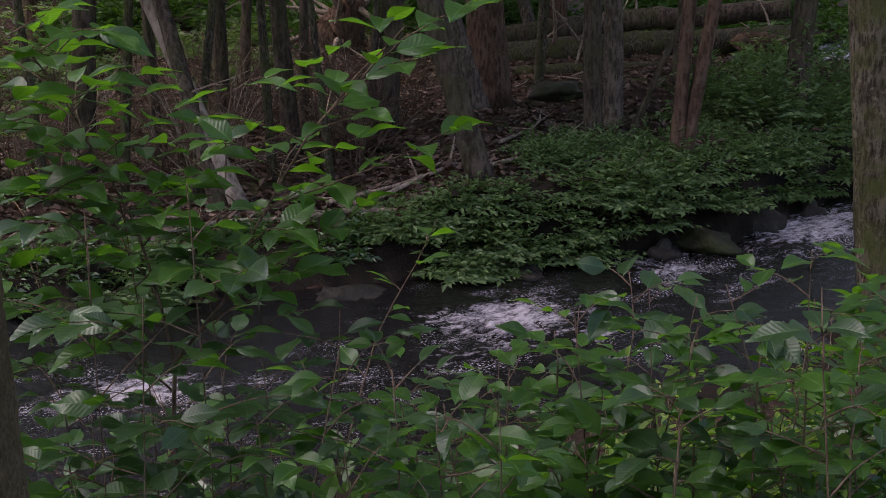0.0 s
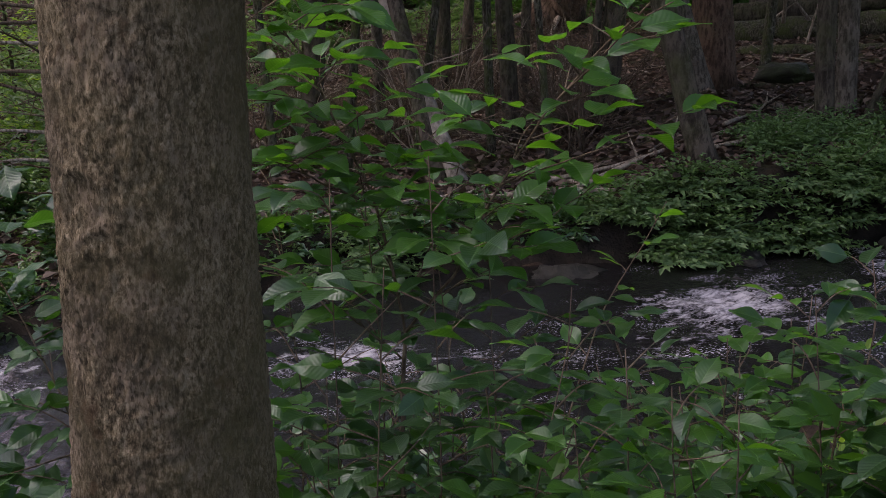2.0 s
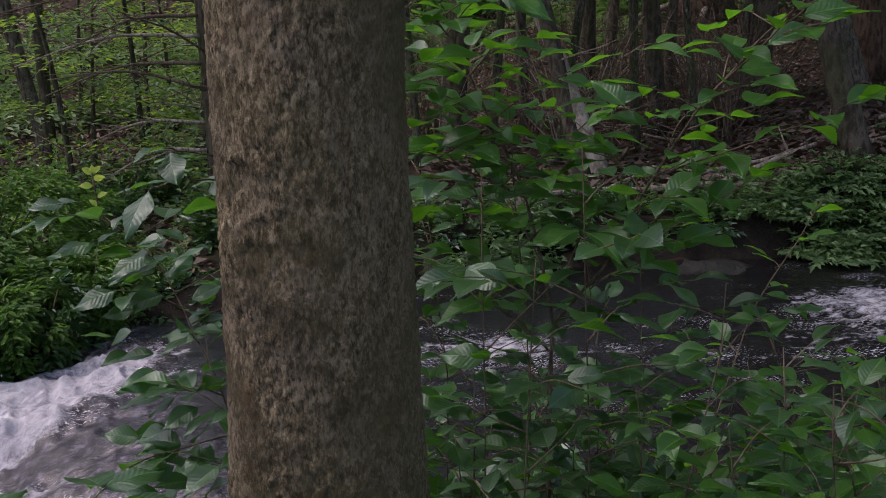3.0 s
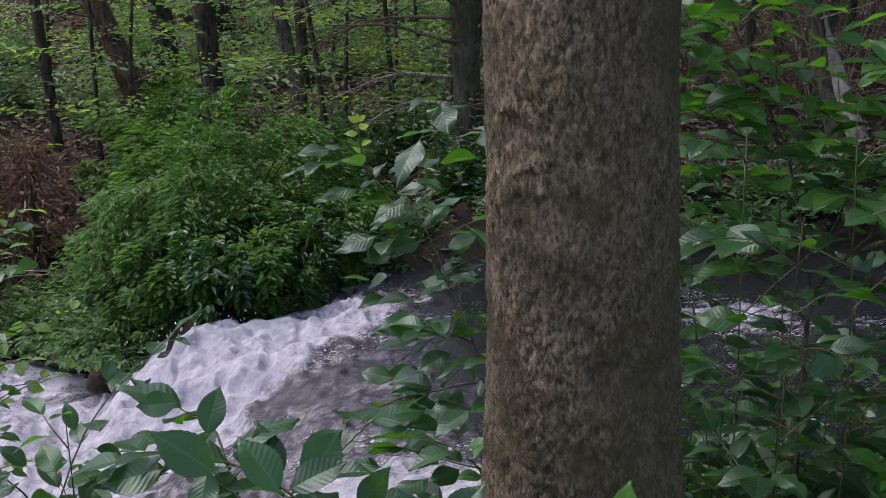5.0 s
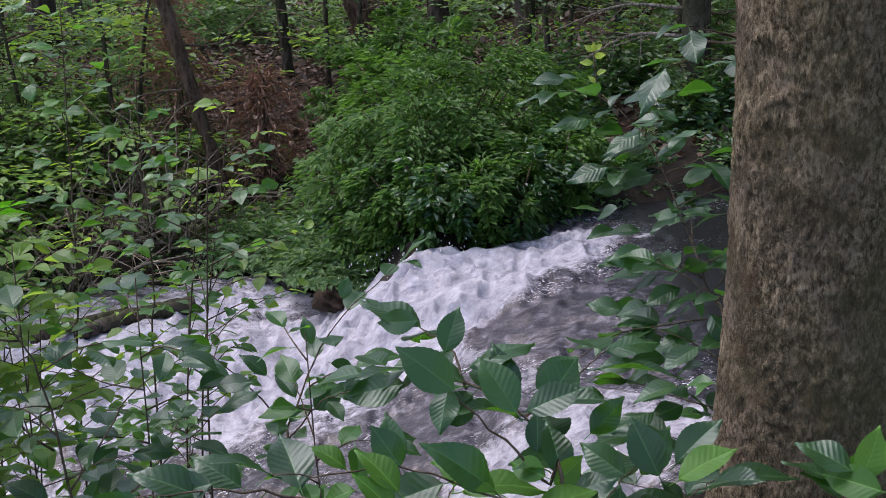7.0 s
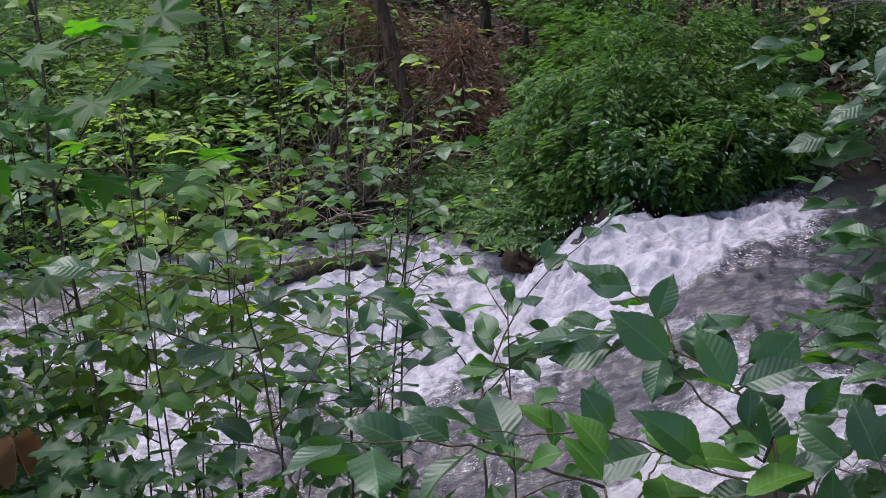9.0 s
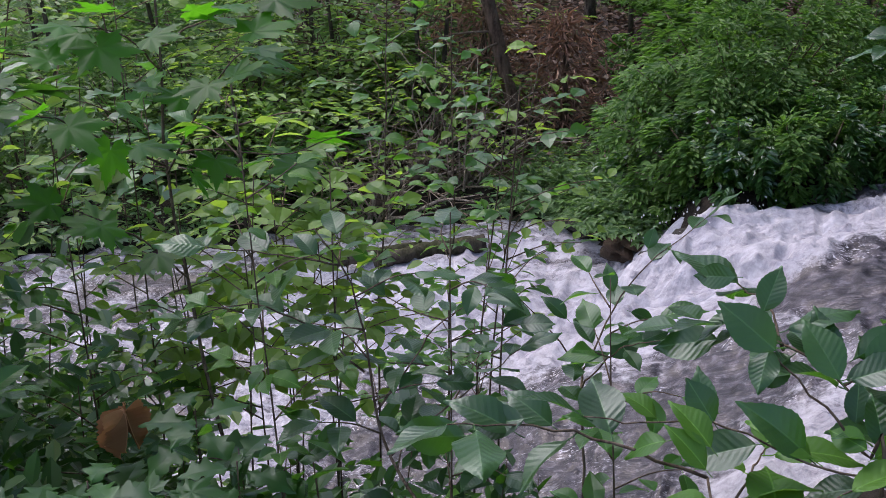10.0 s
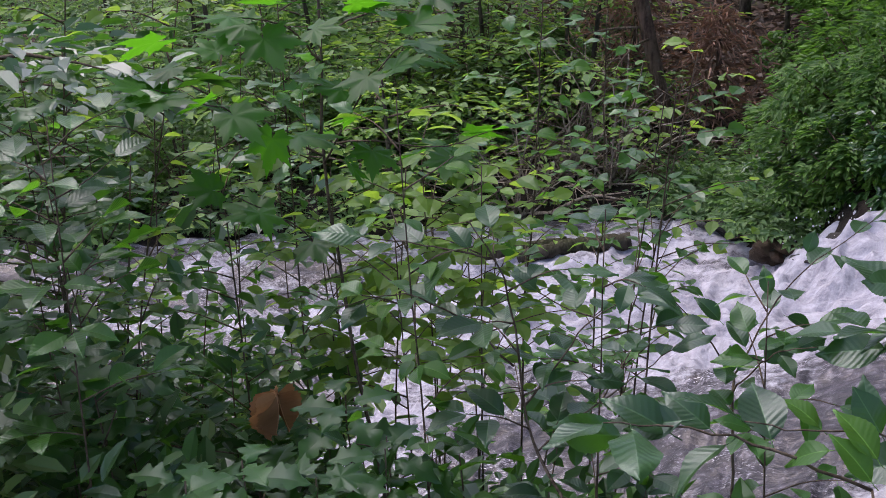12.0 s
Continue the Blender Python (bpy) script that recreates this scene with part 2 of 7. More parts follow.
M_BARK_NEAR = near_bark_material()
M_BARK_FAR = bark_material("dark_furrowed_bark", (0.014, 0.011, 0.009), (0.052, 0.042, 0.034), (0.115, 0.096, 0.078), 0.15, 0.4, 0.8, 0.03)
M_BARK_RED = bark_material("red_brown_conifer_bark", (0.024, 0.014, 0.01), (0.085, 0.052, 0.037), (0.16, 0.105, 0.078), 0.15, 0.1, 0.8, 0.03)
M_BARK_MOSS = bark_material("mossy_lichened_bark", (0.012, 0.011, 0.008), (0.04, 0.036, 0.025), (0.12, 0.115, 0.09), 0.45, 0.8, 2.0, 0.03)
M_BIRCH = bark_material("pale_birch_bark", (0.06, 0.05, 0.04), (0.2, 0.175, 0.145), (0.34, 0.3, 0.26), 0.3, 0.1, 0.5, 0.015)
M_TWIG = bark_material("brown_twig_bark", (0.03, 0.02, 0.014), (0.085, 0.06, 0.043), (0.15, 0.115, 0.085), 0.2, 0.0, 3.0, 0.002)
M_DEADWOOD = bark_material("bleached_dead_wood", (0.07, 0.052, 0.04), (0.2, 0.165, 0.13), (0.36, 0.31, 0.26), 0.2, 0.0, 1.5, 0.008)


def ground_material():
    mat, nt, bsdf = nodes_of("leaf_littered_soil")
    vec = coords(nt)
    cells = nd(nt, "ShaderNodeTexVoronoi", Scale=16.0, Randomness=1.0)
    warp = nt.nodes.new("ShaderNodeVectorMath")
    warp.operation = 'ADD'
    nz = nd(nt, "ShaderNodeTexNoise", Scale=7.0, Detail=3.0)
    nt.links.new(vec, nz.inputs["Vector"])
    sc = nt.nodes.new("ShaderNodeVectorMath")
    sc.operation = 'SCALE'
    sc.inputs["Scale"].default_value = 0.12
    nt.links.new(nz.outputs["Color"], sc.inputs[0])
    nt.links.new(vec, warp.inputs[0])
    nt.links.new(sc.outputs[0], warp.inputs[1])
    nt.links.new(warp.outputs[0], cells.inputs["Vector"])
    sepc = nt.nodes.new("ShaderNodeSeparateColor")
    nt.links.new(cells.outputs["Color"], sepc.inputs[0])
    col = ramp(nt, sepc.outputs[0], [(0.0, (0.022, 0.014, 0.011)), (0.55, (0.07, 0.043, 0.032)), (1.0, (0.16, 0.105, 0.078))])
    col = mixc(nt, maths(nt, 'MULTIPLY', cells.outputs["Distance"], 1.2, True), col, (0.02, 0.014, 0.011))
    big = noise_at(nt, vec, 0.9, 6.0, 0.6)
    col = mixc(nt, ramp(nt, big, [(0.52, (0, 0, 0)), (0.68, (0.75, 0.75, 0.75))]), col, (0.05, 0.07, 0.02))
    # near-black soil: damp along the water's edge, painted shade under the bush
    at = nt.nodes.new("ShaderNodeAttribute")
    at.attribute_name = "wet"
    stone = ramp(nt, noise_at(nt, vec, 5.0, 7.0, 0.65), [(0.35, (0.004, 0.0035, 0.003)), (0.7, (0.026, 0.02, 0.016))])
    col = mixc(nt, at.outputs["Fac"], col, stone)
    nt.links.new(col, bsdf.inputs["Base Color"])
    nt.links.new(maths(nt, 'SUBTRACT', 0.92, maths(nt, 'MULTIPLY', at.outputs["Fac"], 0.25)), bsdf.inputs["Roughness"])
    bsdf.inputs["Specular IOR Level"].default_value = 0.12
    h = maths(nt, 'ADD', maths(nt, 'MULTIPLY', sepc.outputs[1], 0.6), noise_at(nt, vec, 22.0, 6.0, 0.65))
    bump(nt, bsdf, h, 0.9, 0.03)
    return mat


def water_material():
    """Dark stream water; torn foam where the surface is broken."""
    mat, nt, bsdf = nodes_of("stream_water")
    at = nt.nodes.new("ShaderNodeAttribute")
    at.attribute_name = "foam"
    uv = nt.nodes.new("ShaderNodeUVMap")
    mp = nt.nodes.new("ShaderNodeMapping")
    mp.inputs["Scale"].default_value = (0.55, 1.0, 1.0)
    nt.links.new(uv.outputs[0], mp.inputs["Vector"])
    n1 = noise_at(nt, mp.outputs[0], 2.2, 5.0, 0.6)
    n2 = noise_at(nt, mp.outputs[0], 11.0, 7.0, 0.75)
    n3 = noise_at(nt, coords(nt), 30.0, 6.0, 0.75)
    mp2 = nt.nodes.new("ShaderNodeMapping")
    mp2.inputs["Scale"].default_value = (0.7, 1.0, 1.0)
    nt.links.new(uv.outputs[0], mp2.inputs["Vector"])
    strand = noise_at(nt, mp2.outputs[0], 17.0, 7.0, 0.72)
    torn = maths(nt, 'ADD', maths(nt, 'MULTIPLY', strand, 0.7), maths(nt, 'SUBTRACT', maths(nt, 'MULTIPLY', n1, 0.95), 0.35))
    torn = maths(nt, 'ADD', torn, maths(nt, 'ADD', maths(nt, 'MULTIPLY', n2, 0.8), maths(nt, 'MULTIPLY', n3, 0.4)))
    level = maths(nt, 'ADD', at.outputs["Fac"], maths(nt, 'SUBTRACT', torn, 1.32))
    mask = maths(nt, 'MULTIPLY', level, 4.2, True)
    # small pale flecks in drifting patches: froth, and the water's glints painted in
    n4 = noise_at(nt, mp.outputs[0], 90.0, 2.0, 0.6)
    drift = ramp(nt, maths(nt, 'ADD', maths(nt, 'MULTIPLY', noise_at(nt, mp.outputs[0], 3.4, 4.0, 0.6), 1.0), maths(nt, 'MULTIPLY', at.outputs["Fac"], 0.45)), [(0.5, (0, 0, 0)), (0.68, (1, 1, 1))])
    glint_fleck = maths(nt, 'MULTIPLY', maths(nt, 'SUBTRACT', maths(nt, 'ADD', n4, maths(nt, 'MULTIPLY', drift, 0.1)), 0.655), 18.0, True)
    veil = maths(nt, 'MULTIPLY', maths(nt, 'ADD', level, maths(nt, 'ADD', 0.08, maths(nt, 'MULTIPLY', at.outputs["Fac"], 0.6))), 1.6, True)
    fast = nt.nodes.new("ShaderNodeAttribute")
    fast.attribute_name = "rapid"
    glint_fleck = maths(nt, 'MULTIPLY', glint_fleck, maths(nt, 'SUBTRACT', 1.0, mask))
    veil = maths(nt, 'MULTIPLY', maths(nt, 'MAXIMUM', veil, 0.6), fast.outputs["Fac"])
    nt.links.new(maths(nt, 'ADD', maths(nt, 'MULTIPLY', fast.outputs["Fac"], 0.28), 0.03), bsdf.inputs["Roughness"])
    mask = maths(nt, 'MAXIMUM', mask, maths(nt, 'MULTIPLY', glint_fleck, maths(nt, 'ADD', maths(nt, 'MULTIPLY', drift, 0.95), 0.05)))
    body = nt.nodes.new("ShaderNodeBsdfPrincipled")
    body.inputs["Roughness"].default_value = 0.6
    clots = noise_at(nt, mp.outputs[0], 5.0, 4.0, 0.6)
    tone = maths(nt, 'ADD', maths(nt, 'ADD', maths(nt, 'MULTIPLY', n2, 0.4), maths(nt, 'MULTIPLY', strand, 0.5)), maths(nt, 'ADD', maths(nt, 'MULTIPLY', n3, 0.25), maths(nt, 'MULTIPLY', clots, 0.25)))
    tone = maths(nt, 'ADD', tone, maths(nt, 'MULTIPLY', glint_fleck, 0.4))
    shade = ramp(nt, tone, [(0.56, (0.17, 0.165, 0.22)), (0.68, (0.36, 0.36, 0.43)), (0.8, (0.53, 0.535, 0.61))])
    nt.links.new(shade, body.inputs["Base Color"])
    nt.links.new(mixc(nt, veil, (0.008, 0.0075, 0.009), ramp(nt, noise_at(nt, coords(nt, "Object", (1, 1, 1)), 16.0, 8.0, 0.8), [(0.4, (0.02, 0.018, 0.026)), (0.52, (0.07, 0.065, 0.085)), (0.62, (0.26, 0.245, 0.3))])), bsdf.inputs["Base Color"])
    bsdf.inputs["IOR"].default_value = 1.33
    rip = maths(nt, 'ADD', noise_at(nt, mp.outputs[0], 13.0, 5.0, 0.65), maths(nt, 'MULTIPLY', noise_at(nt, mp.outputs[0], 45.0, 4.0, 0.6), 0.5))
    bump(nt, bsdf, rip, 1.0, 0.011)
    nb = nd(nt, "ShaderNodeBump", Strength=1.0, Distance=0.024)
    nt.links.new(maths(nt, 'ADD', maths(nt, 'ADD', n2, strand), maths(nt, 'MULTIPLY', n3, 0.6)), nb.inputs["Height"])
    nt.links.new(nb.outputs[0], body.inputs["Normal"])
    ms = nt.nodes.new("ShaderNodeMixShader")
    nt.links.new(mask, ms.inputs[0])
    nt.links.new(bsdf.outputs[0], ms.inputs[1])
    nt.links.new(body.outputs[0], ms.inputs[2])
    nt.links.new(ms.outputs[0], nt.nodes["Material Output"].inputs["Surface"])
    return mat


def rock_material(name, dark, light, moss):
    mat, nt, bsdf = nodes_of(name)
    vec = coords(nt)
    n = noise_at(nt, vec, 6.0, 8.0, 0.65)
    col = ramp(nt, n, [(0.3, dark), (0.72, light)])
    m = ramp(nt, noise_at(nt, vec, 2.5, 5.0), [(0.38, (0, 0, 0)), (0.52, (1, 1, 1))])
    col = mixc(nt, maths(nt, 'MULTIPLY', m, moss), col, (0.025, 0.04, 0.01))
    nt.links.new(col, bsdf.inputs["Base Color"])
    bsdf.inputs["Roughness"].default_value = 0.6
    bsdf.inputs["Specular IOR Level"].default_value = 0.25
    bump(nt, bsdf, n, 1.0, 0.06)
    return mat


M_GROUND, M_WATER = ground_material(), water_material()
M_ROCK = rock_material("wet_grey_rock", (0.008, 0.008, 0.008), (0.045, 0.041, 0.039), 0.1)
M_ROCK_RED = rock_material("rust_brown_rock", (0.02, 0.012, 0.009), (0.075, 0.042, 0.028), 0.1)
M_ROCK_MOSS = rock_material("mossy_rock", (0.012, 0.012, 0.01), (0.04, 0.038, 0.03), 0.8)


# ---- mesh helpers ----
rng = np.random.default_rng(7)


def mesh_of(name, verts, faces, mat, smooth=True):
    """A mesh from an array of vertices and arrays (or one) of faces that have equal numbers of corners."""
    me = bpy.data.meshes.new(name)
    verts = np.asarray(verts, np.float32)
    groups = [np.asarray(f, np.int32) for f in (faces if isinstance(faces, list) else [faces]) if len(f)]
    me.vertices.add(len(verts))
    me.vertices.foreach_set("co", verts.ravel())
    me.loops.add(sum(f.size for f in groups))
    me.loops.foreach_set("vertex_index", np.concatenate([f.ravel() for f in groups]))
    me.polygons.add(sum(len(f) for f in groups))
    sizes = np.concatenate([np.full(len(f), f.shape[1], np.int32) for f in groups])
    me.polygons.foreach_set("loop_start", np.r_[0, np.cumsum(sizes)[:-1]].astype(np.int32))
    me.polygons.foreach_set("use_smooth", np.full(len(sizes), smooth, bool))
    me.update(calc_edges=True)
    me.materials.append(mat)
    return me


def part(name, me, parent, label="", m=None):
    ob = new(name, me)
    ob.parent = parent
    if m is not None:
        ob.matrix_basis = m
    if label:
        ob["label"] = label
    return ob


def thing(name, at, label, category, group="", kind=""):
    ob = new(name)
    ob.empty_display_size = 0.05
    ob.location = at
    return tagged(ob, label, category, group, kind)


def unit(v):
    v = np.asarray(v, float)
    return v / np.maximum(np.linalg.norm(v, axis=-1, keepdims=True), 1e-9)


def curve(points, n):
    """A smooth run of n places through a few points."""
    p = np.asarray(points, float)
    if len(p) == 2:
        return p[0] + np.linspace(0, 1, n)[:, None] * (p[1] - p[0])
    q = np.vstack([2 * p[0] - p[1], p, 2 * p[-1] - p[-2]])
    t = np.linspace(0, len(p) - 1 - 1e-9, n)
    k = t.astype(int)
    f = (t - k)[:, None]
    a, b, c, d = q[k], q[k + 1], q[k + 2], q[k + 3]
    return 0.5 * (2 * b + (c - a) * f + (2 * a - 5 * b + 4 * c - d) * f**2 + (3 * b - a - 3 * c + d) * f**3)


def tube(path, radii, seg=8, rough=0.0, seed=0):
    """Vertices and quads of a round stem along a path, its girth uneven by rough."""
    path = np.asarray(path, float)
    n = len(path)
    radii = np.broadcast_to(np.asarray(radii, float), (n,))
    t = unit(np.gradient(path, axis=0))
    side = unit(np.cross(t, [0.31, 0.95, 0.05] if abs(t[:, 1]).mean() < 0.8 else [1, 0, 0.1]))
    up = np.cross(side, t)
    a = np.linspace(0, 2 * np.pi, seg, endpoint=False)
    r = np.random.default_rng(seed)
    wob = 1 + rough * (np.sin(3 * a[None] + 2.1 * np.linspace(0, 5, n)[:, None] + r.random() * 6) * 0.6 + r.normal(0, 0.5, (n, seg)))
    ring = path[:, None] + radii[:, None, None] * wob[..., None] * (np.cos(a)[None, :, None] * side[:, None] + np.sin(a)[None, :, None] * up[:, None])
    i, j = np.meshgrid(np.arange(n - 1), np.arange(seg), indexing="ij")
    k = (j + 1) % seg
    quads = np.stack([i * seg + j, i * seg + k, (i + 1) * seg + k, (i + 1) * seg + j], -1).reshape(-1, 4)
    verts = np.vstack([ring.reshape(-1, 3), path[:1], path[-1:]])
    b = np.arange(seg)
    caps = np.vstack([np.stack([np.full(seg, n * seg), (b + 1) % seg, b], -1), np.stack([np.full(seg, n * seg + 1), (n - 1) * seg + b, (n - 1) * seg + (b + 1) % seg], -1)])
    return verts, quads, caps


def joined(tubes):
    v, q, c, base = [], [], [], 0
    for a, b, d in tubes:
        v.append(a), q.append(b + base), c.append(d + base)
        base += len(a)
    return np.vstack(v), [np.vstack(q), np.vstack(c)]


def leaf_sheet(pos, along, normal, length, width, fold=0.25, droop=0.2, plain=False, fine=False):
    """Many small pointed leaves creased along the midrib: nine corners each close by, six farther off, four in the distance."""
    pos, along, normal = np.asarray(pos, float), unit(along), np.asarray(normal, float)
    n = len(pos)
    length, width = np.broadcast_to(length, n)[:, None], np.broadcast_to(width, n)[:, None]
    side = unit(np.cross(normal, along))
    up = np.cross(along, side)
    def at(u, v, w):
        return pos + along * (u * length) + side * (v * width) + up * (w * length)
    if plain:
        v = np.stack([at(0, 0, 0), at(0.42, 0.5, fold * 0.3), at(1, 0, -droop), at(0.42, -0.5, fold * 0.3)], 1)
        return v.reshape(-1, 3), np.arange(n)[:, None] * 4 + np.array([0, 3, 2, 1])
    if not fine:
        v = np.stack([at(0, 0, 0), at(0.3, 0.46, fold * 0.25), at(0.68, 0.4, fold * 0.2 - droop * 0.4), at(1, 0, -droop), at(0.68, -0.4, fold * 0.2 - droop * 0.4), at(0.3, -0.46, fold * 0.25)], 1)
        k = np.arange(n)[:, None] * 6
        return v.reshape(-1, 3), np.concatenate([k + [0, 3, 2, 1], k + [0, 5, 4, 3]])
    v = np.stack([at(0, 0, 0), at(0.52, 0, -0.2 * droop), at(1, 0, -droop)]
                 + [at(u, sg * w, fold * 0.5 * w - droop * u * u * 0.9) for sg in (1, -1) for u, w in ((0.2, 0.38), (0.5, 0.5), (0.8, 0.26))], 1)
    k = np.arange(n)[:, None] * 9
    q = np.concatenate([k + [0, 1, 4, 3], k + [1, 2, 5, 4], k + [1, 0, 6, 7], k + [2, 1, 7, 8]])
    return v.reshape(-1, 3), q


def fbm(x, y, scale, octaves=4, seed=0.0):
    """Smooth uneven noise in about -1 to 1 on arrays."""
    r = np.random.default_rng(int(seed * 10) + 3)
    out, amp = np.zeros_like(x, float), 1.0
    for o in range(octaves):
        for _ in range(3):
            a, ph = r.random() * 6.283, r.random() * 6.283
            f = scale * 2**o * (0.7 + 0.6 * r.random())
            out += amp * np.sin(f * (x * np.cos(a) + y * np.sin(a)) + ph + 1.7 * np.sin(0.6 * f * (y * np.cos(a) - x * np.sin(a)) + 2 * ph)) / 3
        amp *= 0.5
    return out


def grain(x, y, cell, seed):
    """Uneven grain, 0 to 1, smooth within cells of that size on a random lattice."""
    t = np.random.default_rng(seed).random((257, 257))
    u, v = np.asarray(x) / cell, np.asarray(y) / cell
    i, j = np.floor(u).astype(int), np.floor(v).astype(int)
    f, g = u - i, v - j
    f, g = f * f * (3 - 2 * f), g * g * (3 - 2 * g)
    a, b, c, d = t[i % 257, j % 257], t[(i + 1) % 257, j % 257], t[i % 257, (j + 1) % 257], t[(i + 1) % 257, (j + 1) % 257]
    return a * (1 - f) * (1 - g) + b * f * (1 - g) + c * (1 - f) * g + d * f * g


# ---- the stream's course: x, y, water level above the fall, half width to the far bank and to the near one ----
COURSE = [(26, 36, 1.9, 1.6, 1.6), (13, 26, 1.15, 1.6, 1.6), (6.3, 20.0, 0.7, 1.3, 1.3), (9.4, 15.6, 0.45, 1.4, 1.4), (8.2, 12.6, 0.15, 1.4, 1.4), (5.2, 10.6, -0.08, 1.2, 1.2), (2.75, 8.85, -0.25, 1.0, 1.0), (1.0, 7.4, -0.36, 1.45, 1.45),
          (-1.0, 6.5, -0.42, 1.8, 1.8), (-2.2, 5.72, -0.48, 1.9, 1.9), (-3.1, 5.05, -0.53, 1.6, 2.2), (-3.6, 4.71, -0.6, 1.1, 2.5), (-4.0, 4.43, -0.64, 0.88, 2.6), (-4.35, 4.18, -0.66, 1.35, 2.6), (-4.9, 3.75, -0.7, 2.5, 2.5),
          (-5.9, 2.8, -0.85, 2.6, 2.3), (-7.6, 0.3, -0.98, 2.5, 2.5), (-11, -5, -1.23, 2.6, 2.6), (-19, -16, -1.83, 3.0, 3.0)]
MID = curve(COURSE, 700)
MID_T = unit(np.gradient(MID[:, :2], axis=0))
MID_N = np.stack([MID_T[:, 1], -MID_T[:, 0]], -1)          # to the far bank: the right of the flow
if MID_N[350] @ np.array([-0.5, 0.86]) < 0:
    MID_N = -MID_N
MID_S = np.r_[0, np.cumsum(np.linalg.norm(np.diff(MID[:, :2], axis=0), axis=1))]


MID_BASE = MID[:, 2].copy()
FALL_S = MID_S[((MID[:, 0] + 4.0)**2 + (MID[:, 1] - 4.43)**2).argmin()]


def fall(s, d):
    """Drop of the cascade: a long broken slope on the near side, an abrupt lip on the far side."""
    on = np.interp(d, [-1.8, 0.0, 0.5, 0.9], [-1.3, -0.9, -0.3, 0.0])
    run = np.interp(d, [-1.8, 0.0, 0.5, 0.9], [2.9, 2.3, 1.2, 0.6])
    t = np.clip((s - FALL_S - on) / run, 0, 1)
    return -0.57 * t * t * (3 - 2 * t)


def half(k, d):
    return np.where(d > 0, MID[k, 3], MID[k, 4])


def level_at(k, d):
    return MID_BASE[k] + fall(MID_S[k], np.clip(d, -MID[k, 4], MID[k, 3]))


MID[:, 2] = MID_BASE + fall(MID_S, 0 * MID_S)


def stream_at(x, y):
    """For places: nearest sample of the course, and distance from its middle line (plus: far side)."""
    p = np.stack([np.ravel(x), np.ravel(y)], -1)
    k = np.empty(len(p), int)
    for a in range(0, len(p), 20000):
        b = p[a:a + 20000]
        k[a:a + 20000] = ((b[:, None, 0] - MID[None, :, 0])**2 + (b[:, None, 1] - MID[None, :, 1])**2).argmin(1)
    off = p - MID[k, :2]
    d = np.linalg.norm(off, axis=1) * np.sign((off * MID_N[k]).sum(1) + 1e-9)
    return k.reshape(np.shape(x)), d.reshape(np.shape(x))


def level_near(x, y, k, d):
    """Water level that the land takes: the nearest reach's close by, a blend of the reaches farther off."""
    p = np.stack([np.ravel(x), np.ravel(y)], -1)
    out = np.empty(len(p))
    m = MID[::7]
    for a in range(0, len(p), 20000):
        b = p[a:a + 20000]
        q = np.sqrt((b[:, None, 0] - m[None, :, 0])**2 + (b[:, None, 1] - m[None, :, 1])**2)
        wt = np.exp(-(q - q.min(1, keepdims=True)) / 1.6)
        out[a:a + 20000] = (wt * m[None, :, 2]).sum(1) / wt.sum(1)
    f = smooth(1.0, 5.0, np.abs(d) - half(k, d))
    return level_at(k, d) * (1 - f) + out.reshape(np.shape(x)) * f


def smooth(a, b, v):
    t = np.clip((v - a) / (b - a), 0, 1)
    return t * t * (3 - 2 * t)


def ground_z(x, y):
    x, y = np.asarray(x, float), np.asarray(y, float)
    k, d = stream_at(x, y)
    w, hw = level_at(k, d), half(k, d)
    e = np.abs(d) - hw + 0.18 * fbm(x, y, 2.2, 3, 1)
    bed = w - 0.35 * smooth(0.0, 1.2, -e)
    w = level_near(x, y, k, d)
    low = smooth(-0.9, -1.35, w)
    # far side: a cut bank, then a slope, then the hill
    far_low = w + 0.06
    az = np.degrees(np.arctan2(-x, np.maximum(y, 0.1)))
    rise = (1 - 0.85 * smooth(12.5, 15.0, y)) * (np.interp(az, [-30, -1, 4, 22, 28, 44, 50], [0.52, 0.5, 0.22, 0.2, 0.06, 0.06, 0.2]) - 0.06 * low) * smooth(-0.1, 0.24 + 0.12 * fbm(x, y, 1.1, 2, 9), e) + (0.055 - 0.05 * low) * np.maximum(e - 0.4, 0).clip(0, 9) + 0.2 * np.maximum(e - 10 - 2 * low, 0).clip(0, 90)
    far = far_low + rise
    # near side: the bank on which the camera stands
    near_low = w + 0.1
    near = near_low + (0.0 - near_low) * smooth(-0.1, 4.2, e) + 0.05 * np.maximum(e - 6, 0).clip(0, 60)
    land = np.where(d > 0, far, near) + (0.05 * fbm(x, y, 1.3, 4, 2)) * smooth(0.1, 1.2, e)
    return np.where(e < 0, np.minimum(bed, land), np.maximum(land, w + 0.02))


def gz(x, y):
    return float(ground_z(np.array([x]), np.array([y]))[0])


# ---- ground: one sheet to the horizon ----
GN = 310
u = np.linspace(-1, 1, GN)
g = 320 * np.sinh(5 * u) / np.sinh(5)
GX, GY = np.meshgrid(g - 2.0, g + 7.0, indexing="ij")
GZ = ground_z(GX, GY)
i, j = np.meshgrid(np.arange(GN - 1), np.arange(GN - 1), indexing="ij")
quads = np.stack([i * GN + j, (i + 1) * GN + j, (i + 1) * GN + j + 1, i * GN + j + 1], -1).reshape(-1, 4)
me = mesh_of("ground", np.stack([GX, GY, GZ], -1).reshape(-1, 3), quads, M_GROUND)
k, d = stream_at(GX, GY)
# round the rapids bush the dark soil spreads wider, standing for its shade
wide = smooth(2.4, 1.2, np.hypot(GX + 4.6, GY - 5.9))
